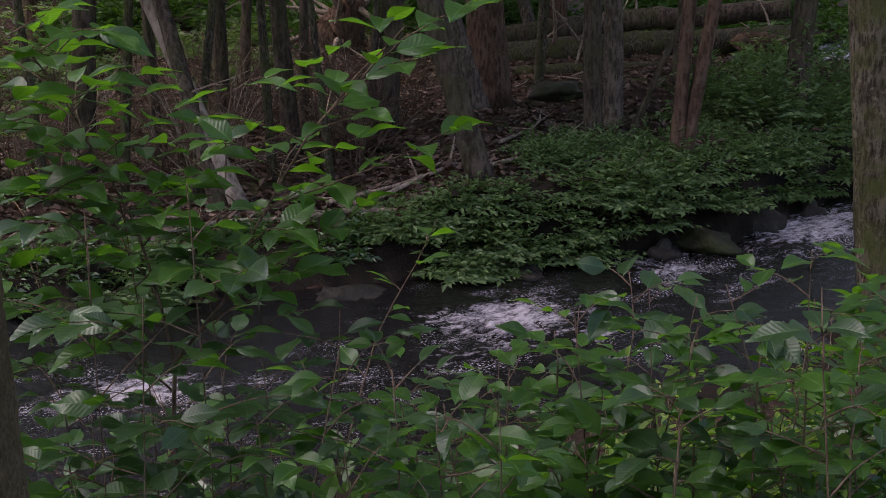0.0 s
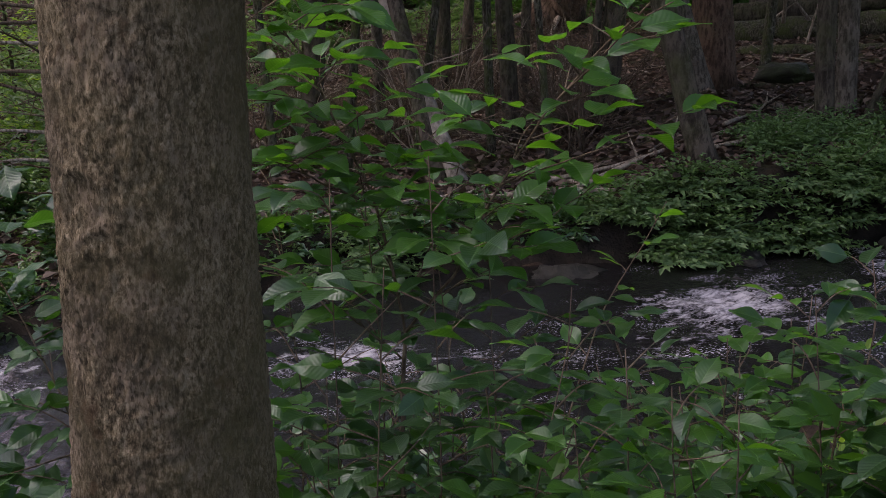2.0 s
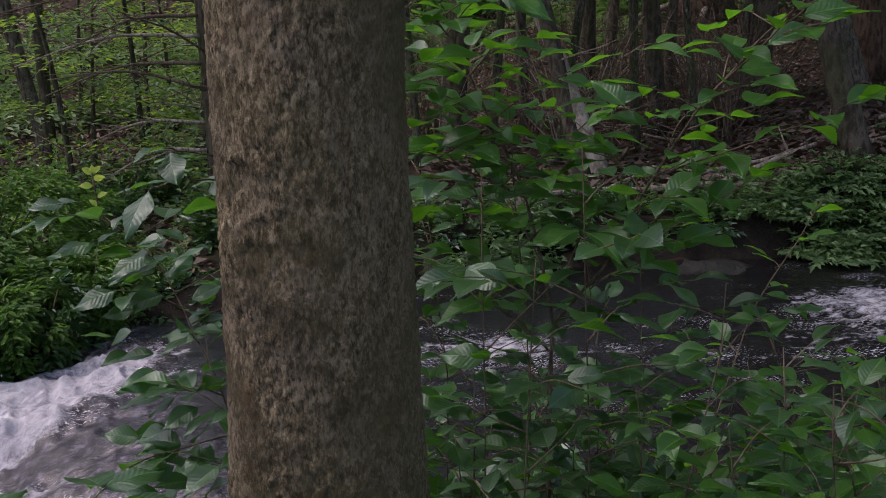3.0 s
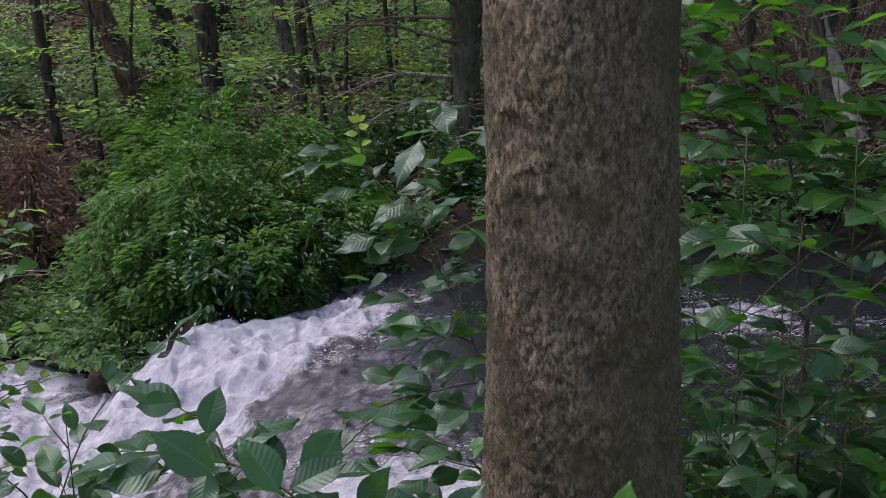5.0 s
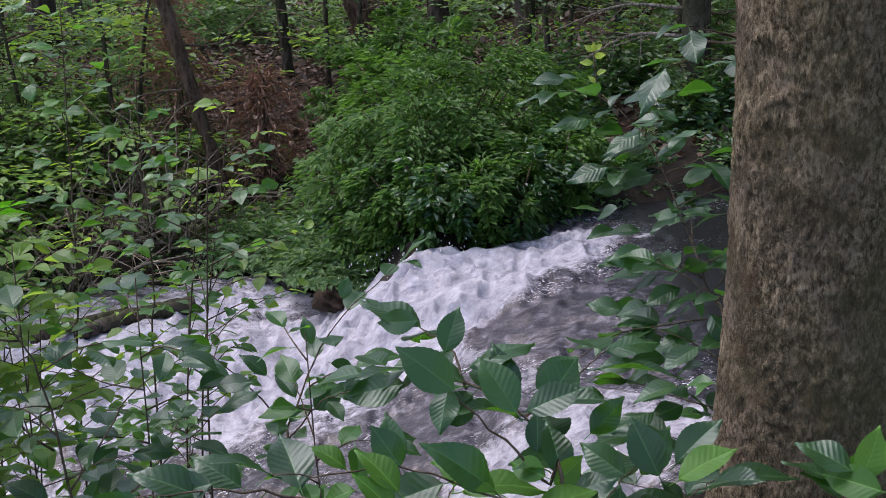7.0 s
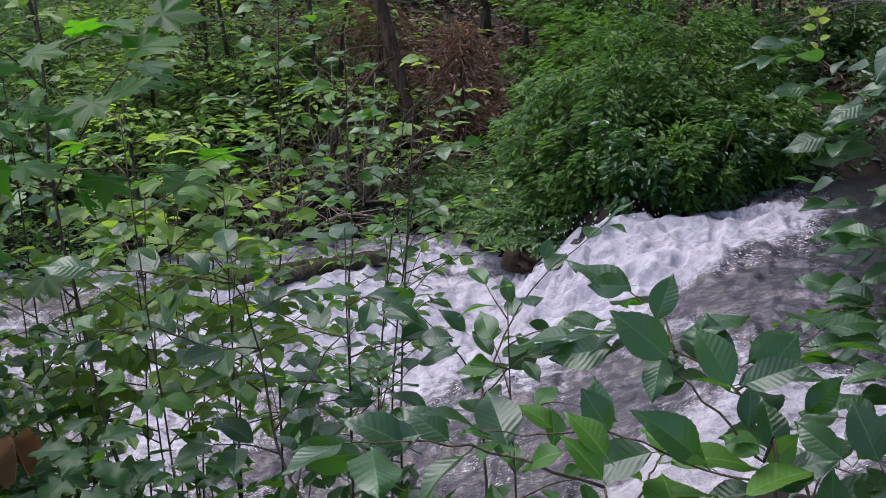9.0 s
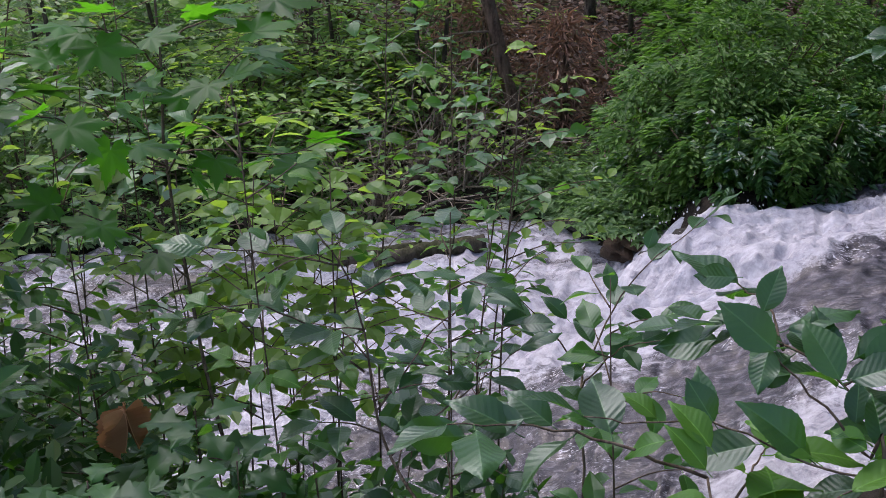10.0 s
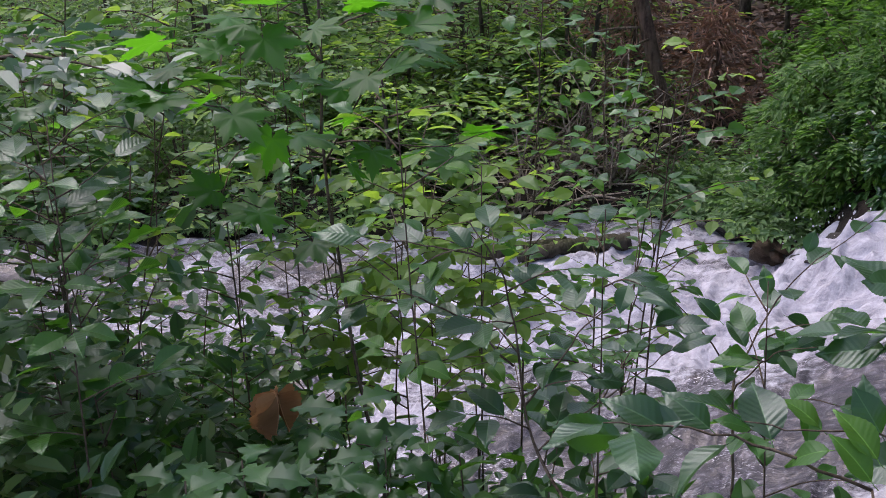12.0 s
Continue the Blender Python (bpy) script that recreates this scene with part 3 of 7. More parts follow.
wet = 1 - smooth(0.1 + 0.5 * wide, 0.75 + 0.8 * wide, np.abs(d) - half(k, d) + 0.2 * fbm(GX, GY, 3.0, 3, 21))
attr = me.attributes.new("wet", 'FLOAT', 'POINT')
attr.data.foreach_set("value", wet.ravel().astype(np.float32))
tagged(new("ground", me), "forest floor of brown fallen leaves, soil and moss", "ground", kind="structure")

# ---- water ----
WS, WV = 1000, 130
s_lo, s_hi = np.interp([30, 665], np.arange(700), MID_S)
s_a, s_b = np.interp([235, 590], np.arange(700), MID_S)
ss = np.r_[np.linspace(s_lo, s_a, 200, endpoint=False), np.linspace(s_a, s_b, 700, endpoint=False), np.linspace(s_b, s_hi, 100)]
mx, my, mw, mh, mn = (np.interp(ss, MID_S, MID[:, c]) for c in range(5))
mb = np.interp(ss, MID_S, MID_BASE)
nx, ny = (np.interp(ss, MID_S, MID_N[:, c]) for c in range(2))
vv = np.linspace(-1, 1, WV)
lat = vv[None] * (np.where(vv[None] > 0, mh[:, None], mn[:, None]) + 0.22)
X, Y = mx[:, None] + nx[:, None] * lat, my[:, None] + ny[:, None] * lat
S, L = np.broadcast_to(ss[:, None], X.shape), lat
def spot(x, y, r):
    return np.exp(-((X - x)**2 + (Y - y)**2) / r**2)


level = mb[:, None] + fall(S, np.clip(L, -mn[:, None], mh[:, None]))
steep = -np.gradient(level, ss, axis=0)
foam = 0.42 * smooth(0.1, 0.4, steep) + 0.26 * smooth(-0.8, -1.2, level)
foam += 0.33 * spot(0.45, 7.55, 0.6) + 0.4 * spot(1.75, 8.6, 0.6) + 0.46 * spot(3.1, 9.8, 0.8) + 0.42 * spot(-1.75, 6.2, 0.42) + 0.2 * spot(-0.3, 6.7, 0.8)
foam += 0.2 * spot(6.2, 19, 3) - 0.3 * spot(-1.0, 8.0, 1.0)
# the white tongue along the crest, the lip and the pool under it; bare rock showing through beside the tongue
down = S - FALL_S
foam += 0.12 * smooth(-1.5, -0.8, down) * smooth(3.5, 2.0, down)
for x, y, r, f in ((-3.67, 5.9, 0.28, 0.34), (-3.76, 5.6, 0.3, 0.36), (-3.95, 5.3, 0.3, 0.36), (-4.26, 5.03, 0.32, 0.36), (-3.45, 5.5, 0.28, 0.32), (-3.6, 5.12, 0.26, 0.3), (-3.85, 4.87, 0.26, 0.26), (-4.5, 4.85, 0.4, 0.16), (-4.95, 4.9, 0.5, 0.12), (-5.7, 5.1, 0.6, 0.1),
                   (-5.85, 4.5, 0.8, 0.12), (-5.1, 4.2, 0.6, 0.12), (-5.4, 3.8, 0.7, 0.1), (-3.69, 4.3, 0.22, 0.12), (-2.8, 4.12, 0.35, 0.16), (-2.45, 4.6, 0.4, 0.12), (-2.25, 4.0, 0.5, 0.2), (-2.0, 3.6, 0.5, 0.15), (-6.0, 3.2, 0.9, 0.15),
                   (-3.46, 4.55, 0.17, -0.42), (-3.29, 4.66, 0.19, -0.5), (-3.12, 4.78, 0.2, -0.5), (-2.96, 4.92, 0.22, -0.45), (-2.72, 4.95, 0.28, -0.4), (-3.1, 3.7, 0.45, -0.16), (-3.2, 3.3, 0.5, -0.24), (-4.0, 3.3, 0.6, -0.28), (-3.3, 2.9, 0.6, -0.3), (-3.75, 4.1, 0.4, -0.16), (-3.1, 4.2, 0.4, -0.16), (-3.4, 3.75, 0.4, -0.18), (-2.7, 4.3, 0.5, -0.2), (-4.1, 6.35, 0.35, -0.5)):
    foam += f * spot(x, y, r)
foam += 0.26 * fbm(S * 0.6, L, 2.6, 3, 15) * smooth(0.15, 0.4, foam)
rough = 0.005 + 0.035 * smooth(-1.6, -0.9, down) + 0.09 * np.clip(foam, 0, 1)
hump = 0.02 * np.exp(-((L - 0.8) / 0.3)**2) * smooth(-1.7, -0.9, down) * smooth(0.3, -0.1, down)
froth = sum(a * (1 - np.abs(2 * grain(S * 0.8 + 50, L + 50, c, n) - 1) - 0.5) for n, (c, a) in enumerate(((0.5, 0.3), (0.24, 0.34), (0.12, 0.4), (0.065, 0.36))))
Z = level + hump + rough * (0.6 * fbm(S * 0.7, L, 4.0, 3, 4) + 1.6 * froth) + 0.035 * fbm(S, L, 1.6, 2, 6)
Z -= 0.2 * smooth(0.84, 1.0, np.abs(vv))[None]
i, j = np.meshgrid(np.arange(WS - 1), np.arange(WV - 1), indexing="ij")
quads = np.stack([i * WV + j, (i + 1) * WV + j, (i + 1) * WV + j + 1, i * WV + j + 1], -1).reshape(-1, 4)
me = mesh_of("stream_water", np.stack([X, Y, Z], -1).reshape(-1, 3), quads, M_WATER)
attr = me.attributes.new("foam", 'FLOAT', 'POINT')
attr.data.foreach_set("value", foam.ravel().astype(np.float32))
attr = me.attributes.new("rapid", 'FLOAT', 'POINT')
attr.data.foreach_set("value", (smooth(-1.6, -0.9, down)).ravel().astype(np.float32))
uvl = me.uv_layers.new(name="flow")
uvs = np.stack([S, L], -1).reshape(-1, 2)[quads.ravel()]
uvl.data.foreach_set("uv", uvs.ravel().astype(np.float32))
tagged(new("stream_water", me), "dark stream tumbling into white foaming rapids", "water", kind="structure")


# drops thrown up where the water goes over the lip
q = np.random.default_rng(12)
n = 150
along = q.random(n)
drop = np.stack([-4.25 - 0.6 * along, 5.22 - 0.1 * along, -0.6 - 0.3 * along**2], -1) + q.normal(0, 1, (n, 3)) * [0.1, 0.12, 0.03] + np.stack([0 * along, 0 * along, 0.09 * q.random(n) ** 2], -1)
size = 0.003 + 0.004 * q.random((n, 1, 1))
octa = np.array([(1, 0, 0), (-1, 0, 0), (0, 1, 0), (0, -1, 0), (0, 0, 1.4), (0, 0, -1.4)])
faces = np.array([(0, 2, 4), (2, 1, 4), (1, 3, 4), (3, 0, 4), (2, 0, 5), (1, 2, 5), (3, 1, 5), (0, 3, 5)])
M_DROP, nt, bsdf = nodes_of("white_spray")
nt.links.new(ramp(nt, nt.nodes.new("ShaderNodeNewGeometry").outputs["Random Per Island"], [(0.0, (0.45, 0.44, 0.5)), (1.0, (0.8, 0.8, 0.85))]), bsdf.inputs["Base Color"])
bsdf.inputs["Roughness"].default_value = 0.3
tagged(new("water_spray", mesh_of("water_spray", (drop[:, None] + size * octa).reshape(-1, 3), (np.arange(n)[:, None, None] * 6 + faces).reshape(-1, 3), M_DROP)), "white drops of water thrown up over the rapids", "spray", kind="stuff")


# ---- the near tree ----
def near_trunk():
    seg, r0 = 230, 0.166
    zz = np.r_[np.linspace(-0.35, 0.35, 40, endpoint=False), np.linspace(0.35, 1.75, 370, endpoint=False), np.linspace(1.75, 6.5, 40)]
    n = len(zz)
    a = np.linspace(0, 2 * np.pi, seg, endpoint=False)
    cx = -0.836 - 0.012 * (zz - 0.8) + 0.004 * np.sin(zz * 1.9)
    cy = 1.80 + 0.006 * np.sin(zz * 2.3 + 1)
    r = r0 * (0.8 + 0.2 * np.exp(-(zz - 0.73) / 1.1).clip(0, 1.5)) + 0.10 * np.exp(-(zz + 0.25) / 0.22) + 0.004 * np.sin(zz * 4.2 + 0.5)
    A, Zg = np.meshgrid(a, zz)
    arc = A * r0
    fur = fbm(arc * 3, Zg * 1.3, 14.0, 4, 11) * 0.0018 + fbm(np.cos(A) * 0.5, Zg + np.sin(A) * 0.5, 6.0, 3, 12) * 0.003 + 0.003 * np.sin(2 * A + Zg)
    fine = sum(a * (grain(A * r0 + 3, Zg * k + 3, c, 60 + n) - 0.5) for n, (c, k, a) in enumerate(((0.02, 0.45, 0.0026), (0.011, 0.6, 0.0042), (0.0065, 0.75, 0.0048))))
    fine *= 0.6 + 0.9 * grain(A * r0 + 3, Zg + 3, 0.09, 70)
    # a healed branch scar: a bowed ridge with a hollow under it
    sa, sz = math.radians(247), 1.27
    da, dz = ((A - sa + np.pi) % (2 * np.pi) - np.pi) * r0, Zg - sz
    rad = np.hypot(da, dz * 1.0)
    fur += 0.006 * np.exp(-((rad - 0.05) / 0.009)**2) * smooth(-0.03, 0.03, dz - da * 0.3) - 0.004 * np.exp(-(rad / 0.035)**2)
    for ca, cz in ((252, 1.13), (262, 1.02), (238, 1.07), (258, 0.83), (243, 0.72), (250, 0.9)):
        da2 = ((A - math.radians(ca) + np.pi) % (2 * np.pi) - np.pi) * r0
        fur -= 0.006 * np.exp(-(da2 / 0.004)**2 - ((Zg - cz) / 0.014)**2)
    R = r[:, None] + fur + fine
    v = np.stack([cx[:, None] + R * np.cos(A), cy[:, None] + R * np.sin(A), Zg], -1).reshape(-1, 3)
    i, j = np.meshgrid(np.arange(n - 1), np.arange(seg), indexing="ij")
    k = (j + 1) % seg
    q = np.stack([i * seg + j, i * seg + k, (i + 1) * seg + k, (i + 1) * seg + j], -1).reshape(-1, 4)
    return mesh_of("trunk", v, q, M_BARK_NEAR)


def crown_leaves(at, radius, count, size, seed, flat=0.6):
    """Places, ways and normals of leaves in uneven clumps round a point."""
    r = np.random.default_rng(seed)
    clumps = r.normal(0, 1, (max(6, count // 60), 3))
    clumps = unit(clumps) * (r.random((len(clumps), 1))**0.45) * np.array([radius, radius, radius * flat])
    k = r.integers(0, len(clumps), count)
    pos = np.asarray(at) + clumps[k] + r.normal(0, 0.16 * radius, (count, 3)) * [1, 1, 0.55]
    along = unit(r.normal(0, 1, (count, 3)) * [1, 1, 0.35] + [0, 0, -0.15])
    normal = unit(r.normal(0, 0.35, (count, 3)) + [0, 0, 1])
    ln = size * (0.7 + 0.6 * r.random(count))
    return pos, along, normal, ln


def tree(base, top, r0, height, label, mat, seed, crown=1200, name="tree", bend=0.1, stubs=0, leaf=0.13, crown_r=None, low=0.5):
    """A forest tree: flared tapering trunk through two points, limbs, a crown of clumped leaves."""
    r = np.random.default_rng(seed)
    base, top = np.array(base, float), np.array(top, float)
    base[2] = gz(base[0], base[1]) - 0.15
    lean = (top - base) / max(top[2] - base[2], 0.3)
    zz = np.linspace(0, height, 34)
    path = base + lean * np.minimum(zz, 3.2)[:, None]
    path[:, :2] += (lean[:2] * 0.45) * np.maximum(zz - 3.2, 0)[:, None]
    path[:, 2] = base[2] + zz
    path[:, :2] += bend * r0 * np.sin(zz * (0.9 + r.random()) + 6 * r.random())[:, None] * r.normal(0, 1, 2)
    rad = r0 * (1 - 0.8 * (zz / height)**1.2) + 0.25 * r0 * np.exp(-zz / (2.0 * r0))
    ob = thing(name, tuple(base), label, "tree", "forest trees")
    off = np.array(base)
    part("trunk", mesh_of("trunk", *(lambda t: (t[0] - off, [t[1], t[2]]))(tube(path, rad, 18, 0.05, seed)), mat), ob)
    limbs, ends = [], []
    for k in range(7):
        h = height * (low + (0.95 - low) * k / 6)
        p0 = np.array([np.interp(h, zz, path[:, c]) for c in range(3)])
        a = r.random() * 6.283
        ln = height * (0.1 + 0.17 * r.random())
        p2 = p0 + ln * np.array([math.cos(a), math.sin(a), 0.45])
        limbs.append(tube(curve([p0, (p0 + p2) / 2 + [0, 0, 0.1 * ln], p2], 8), np.linspace(0.25 * r0, 0.05 * r0, 8), 6, 0.05, seed + k))
        ends.append(p2)
    v, f = joined(limbs)
    part("limbs", mesh_of("limbs", v - off, f, mat), ob)
    if stubs:
        for k in range(stubs):
            h = 0.5 + 4.0 * r.random()
            p0 = np.array([np.interp(h, zz, path[:, c]) for c in range(3)])
            a = r.random() * 6.283
            ln = 0.4 + 0.9 * r.random()
            p2 = p0 + ln * np.array([math.cos(a), math.sin(a), -0.15 + 0.5 * r.random()])
            run = curve([p0, (p0 + p2) / 2 + r.normal(0, 0.05, 3), p2], 7)
            tw = [tube(run, np.linspace(0.012, 0.003, 7), 5, 0.05, k)]
            for m in range(4):
                q0 = run[2 + m]
                q1 = q0 + ln * 0.35 * unit((run[-1] - run[0]) / ln + r.normal(0, 0.6, 3))
                tw.append(tube(curve([q0, q1], 4), np.linspace(0.005, 0.002, 4), 4))
            v, f = joined(tw)
            part("dead_branch", mesh_of("dead_branch", v - off, f, M_DEADWOOD if k % 3 == 0 else M_TWIG), ob, "bare dead branch")
    if crown:
        # crowns stand above the view; bearing sets their density to shape the light
        away = math.atan2(-base[0], base[1])
        crown = int(crown * float(np.interp(away, [-0.05, 0.02, 0.25, 0.28, 0.45, 0.5], [0.8, 2.0, 2.0, 0.6, 0.4, 0.07])) * (1.0 if base[1] > 8 or away > 0.5 else 0.8))
        cs = [crown_leaves(e, (crown_r or height * 0.16), crown // 7, leaf, seed + 50 + n) for n, e in enumerate(ends)]
        pos, al, no, ln = (np.concatenate(c) for c in zip(*cs))
        v, q = leaf_sheet(pos - off, al, no, ln * 1.6, ln, plain=True)
        part("crown", mesh_of("crown", v, q, M_CROWN), ob, "green leafy crown")
    return ob


ob = thing("tree", (-0.83, 1.8, gz(-0.83, 1.8)), "grey-brown tree trunk with fissured lichen-blotched bark", "tree", "forest trees")
me = near_trunk()
me.transform(Matrix.Translation(-Vector(ob.location)))
part("trunk", me, ob)
ends = []
limbs = []
for k in range(7):
    a = k * 2.4 + 0.6
    p0 = np.array([-0.93, 1.8, 4.3 + 0.34 * k])
    p2 = p0 + [2.6 * math.cos(a), 2.6 * math.sin(a), 1.0 + 0.2 * k]
    limbs.append(tube(curve([p0, (p0 + p2) / 2 + [0, 0, 0.3], p2], 10), np.linspace(0.055, 0.012, 10), 8, 0.03, k))
    ends.append(p2)
v, f = joined(limbs)
part("limbs", mesh_of("limbs", v - np.array(ob.location), f, M_BARK), ob)
cs = [crown_leaves(e, 1.0, 230, 0.07, 800 + n) for n, e in enumerate(ends)]
pos, al, no, ln = (np.concatenate(c) for c in zip(*cs))
v, q = leaf_sheet(pos - np.array(ob.location), al, no, ln * 1.6, ln)
part("crown", mesh_of("crown", v, q, M_CROWN), ob, "green leafy crown")

# ---- trees of the far bank ----
DARK, RED = "dark furrowed forest tree on the far bank", "thick red-brown conifer on the leaf-strewn far bank"
tree((0.34, 9.29, 0), (-0.04, 9.3, 1.37), 0.1, 8, "dark slender tree leaning over the bank, mossy bark", M_BARK_FAR, 1, 700)
tree((0.62, 15.0, 0), (0.5, 15.0, 1.63), 0.24, 14, RED, M_BARK_RED, 2, 1500)
tree((0.42, 13.4, 0), (0.07, 13.5, 1.44), 0.13, 11, "pale grey tree leaning beside a conifer", M_BARK, 3, 900)
tree((1.36, 10.9, 0), (1.33, 10.92, 1.62), 0.085, 9, DARK, M_BARK_FAR, 4, 800)
tree((1.66, 11.9, 0), (1.64, 11.89, 1.62), 0.1, 10, "grey fissured tree standing close to another", M_BARK, 5, 800)
tree((1.95, 10.1, 0), (2.0, 10.11, 1.62), 0.058, 9, "twin-stemmed brown tree by the stream", M_BARK_RED, 6, 600)
tree((2.0, 10.15, 0), (2.22, 10.1, 1.62), 0.06, 9, "twin-stemmed brown tree by the stream", M_BARK_RED, 7, 600)
tree((1.97, 4.94, 0), (1.77, 5.0, 1.6), 0.135, 9, "mossy lichen-patched tree on the near bank", M_BARK_MOSS, 8, 900)
tree((-1.6, 9.87, 0), (-2.5, 10.6, 1.52), 0.075, 8, "pale leaning birch with dark flecks", M_BIRCH, 9, 500)
tree((-1.8, 9.9, 0), (-2.4, 10.5, 1.6), 0.075, 8, "dark thin tree leaning behind a birch", M_BARK_FAR, 10, 500, stubs=5)
tree((-1.45, 11.9, 0), (-1.58, 11.9, 1.6), 0.09, 10, DARK, M_BARK_FAR, 11, 700, stubs=6)
tree((-2.48, 13.8, 0), (-2.52, 13.8, 1.6), 0.09, 11, DARK, M_BARK_FAR, 12, 800, stubs=6)
# this conifer's low crown is thickened out of view to shade the bank
tree((-4.3, 8.3, 0), (-4.38, 8.27, 1.35), 0.11, 10, "dark conifer with bare dead lower branches", M_BARK_FAR, 13, 14000, stubs=16, low=0.32, crown_r=1.5)
tree((-5.3, 9.9, 0), (-5.2, 9.9, 0.5), 0.14, 11, DARK, M_BARK_FAR, 14, 800, stubs=7)
tree((-7.1, 10.2, 0), (-7.38, 10.0, 1.3), 0.075, 9, "slim grey tree leaning behind a bush", M_BARK, 15, 500, stubs=6)
tree((-6.64, 9.5, 0), (-6.63, 9.45, 0.47), 0.06, 9, DARK, M_BARK_FAR, 16, 400, stubs=6)
tree((-8.3, 10.3, 0), (-8.35, 10.1, 1.18), 0.12, 11, DARK, M_BARK_FAR, 17, 800)
tree((-11.2, 12.9, 0), (-11.24, 12.83, 0.52), 0.16, 13, DARK, M_BARK_FAR, 18, 1200)
tree((-11.9, 15.1, 0), (-11.9, 14.9, 0.4), 0.16, 13, DARK, M_BARK_FAR, 19, 1200)
tree((-9.35, 10.4, 0), (-9.75, 10.15, 0.72), 0.14, 11, "thick brown leaning trunk among bushes", M_BARK_RED, 20, 900)
tree((-7.4, 6.35, 0), (-7.62, 6.15, 0.0), 0.06, 9, "dark crooked tree amid dead red-brown boughs", M_BARK_RED, 21, 500, stubs=14)
tree((-10.8, 7.3, 0), (-11.15, 7.0, -0.2), 0.09, 9, "brown tree leaning among green undergrowth", M_BARK_RED, 22, 600)
tree((-9.5, 9.1, 0), (-9.5, 9.0, 0.5), 0.06, 9, DARK, M_BARK_FAR, 23, 400, stubs=6)
for k, (az, dist, lean, rad) in enumerate(((3.5, 12.5, 0.1, 0.04), (5.2, 10.6, -0.2, 0.035), (6.6, 14.0, 0.05, 0.06), (8.0, 11.4, -0.1, 0.045), (9.4, 15.0, 0.1, 0.07), (11.8, 10.9, 0.25, 0.04), (13.2, 12.8, -0.1, 0.06), (15.0, 11.0, 0.15, 0.045), (16.4, 14.2, 0.0, 0.07), (18.2, 10.4, -0.2, 0.04), (20.5, 12.4, 0.1, 0.06), (-4.4, 16.0, 0.1, 0.07))):
    x, y = -dist * math.sin(radians(az)), dist * math.cos(radians(az))
    tree((x, y, 0), (x + lean, y + 0.1, 1.8), rad, 7 + 0.2 * dist, "slim dark stem in the shade of the far woods", (M_BARK_FAR, M_BARK_MOSS)[k % 2], 40 + k, 400, stubs=2)
# trees added upstream and behind the camera, mostly unseen, to cut the light
for n, (x, y, hgt) in enumerate(((6.5, 8.0, 12), (2.2, -2.5, 11), (-1.5, -3.5, 12), (6.0, -1.0, 12), (9.0, 4.5, 13), (3.6, 12.5, 12), (6.2, 13.8, 13), (-0.6, 12.6, 12), (7.5, 10.8, 12), (3.0, 15.5, 13), (-3.4, 11.4, 11))):
    tree((x, y, 0), (x + 0.1, y, 1.7), 0.12, hgt, "added forest tree with furrowed bark, its broad crown blocking light", M_BARK_FAR, 60 + n, 400 if n in (0, 1, 3) else 1300 if x > 0 else 2600, leaf=0.15, crown_r=2.2)
r = np.random.default_rng(21)
for k in range(38):
    az = radians(-26 + 115 * r.random())
    dist = 16 + 16 * r.random()
    x, y = -dist * math.sin(az), dist * math.cos(az)
    if abs(stream_at(np.array([x]), np.array([y]))[1][0]) < 2.8:
        continue
    tree((x, y, 0), (x + 0.15 * r.normal(), y, 1.7), 0.07 + 0.13 * r.random(), 9 + 5 * r.random(), "forest tree with furrowed bark on the slope", (M_BARK_FAR, M_BARK_RED, M_BARK)[k % 3], 100 + k, 2400 if az < 0.26 else 1100, leaf=0.19, stubs=2 * (k % 2), low=0.22, crown_r=2.0)


# unseen screen of loose leaves, added up the valley to shut out low sky
n = 11000
az, dist = np.radians(-60 + 92 * r.random(n)), 27 + 8 * r.random(n)
tuft = r.normal(0, 0.7, (n, 3))
v, q = leaf_sheet(np.stack([-dist * np.sin(az), dist * np.cos(az), 3 + 17 * r.random(n)], -1) + tuft, r.normal(0, 1, (n, 3)) * [1, 1, 0.5], r.normal(0, 0.8, (n, 3)) + [0, 0, 1], 0.42 + 0.3 * r.random(n), 0.34, plain=True)
tagged(new("far_woods", mesh_of("far_woods", v, q, M_CROWN, False)), "unseen screen of dark green leaves blocking the low sky", "woods", kind="stuff")


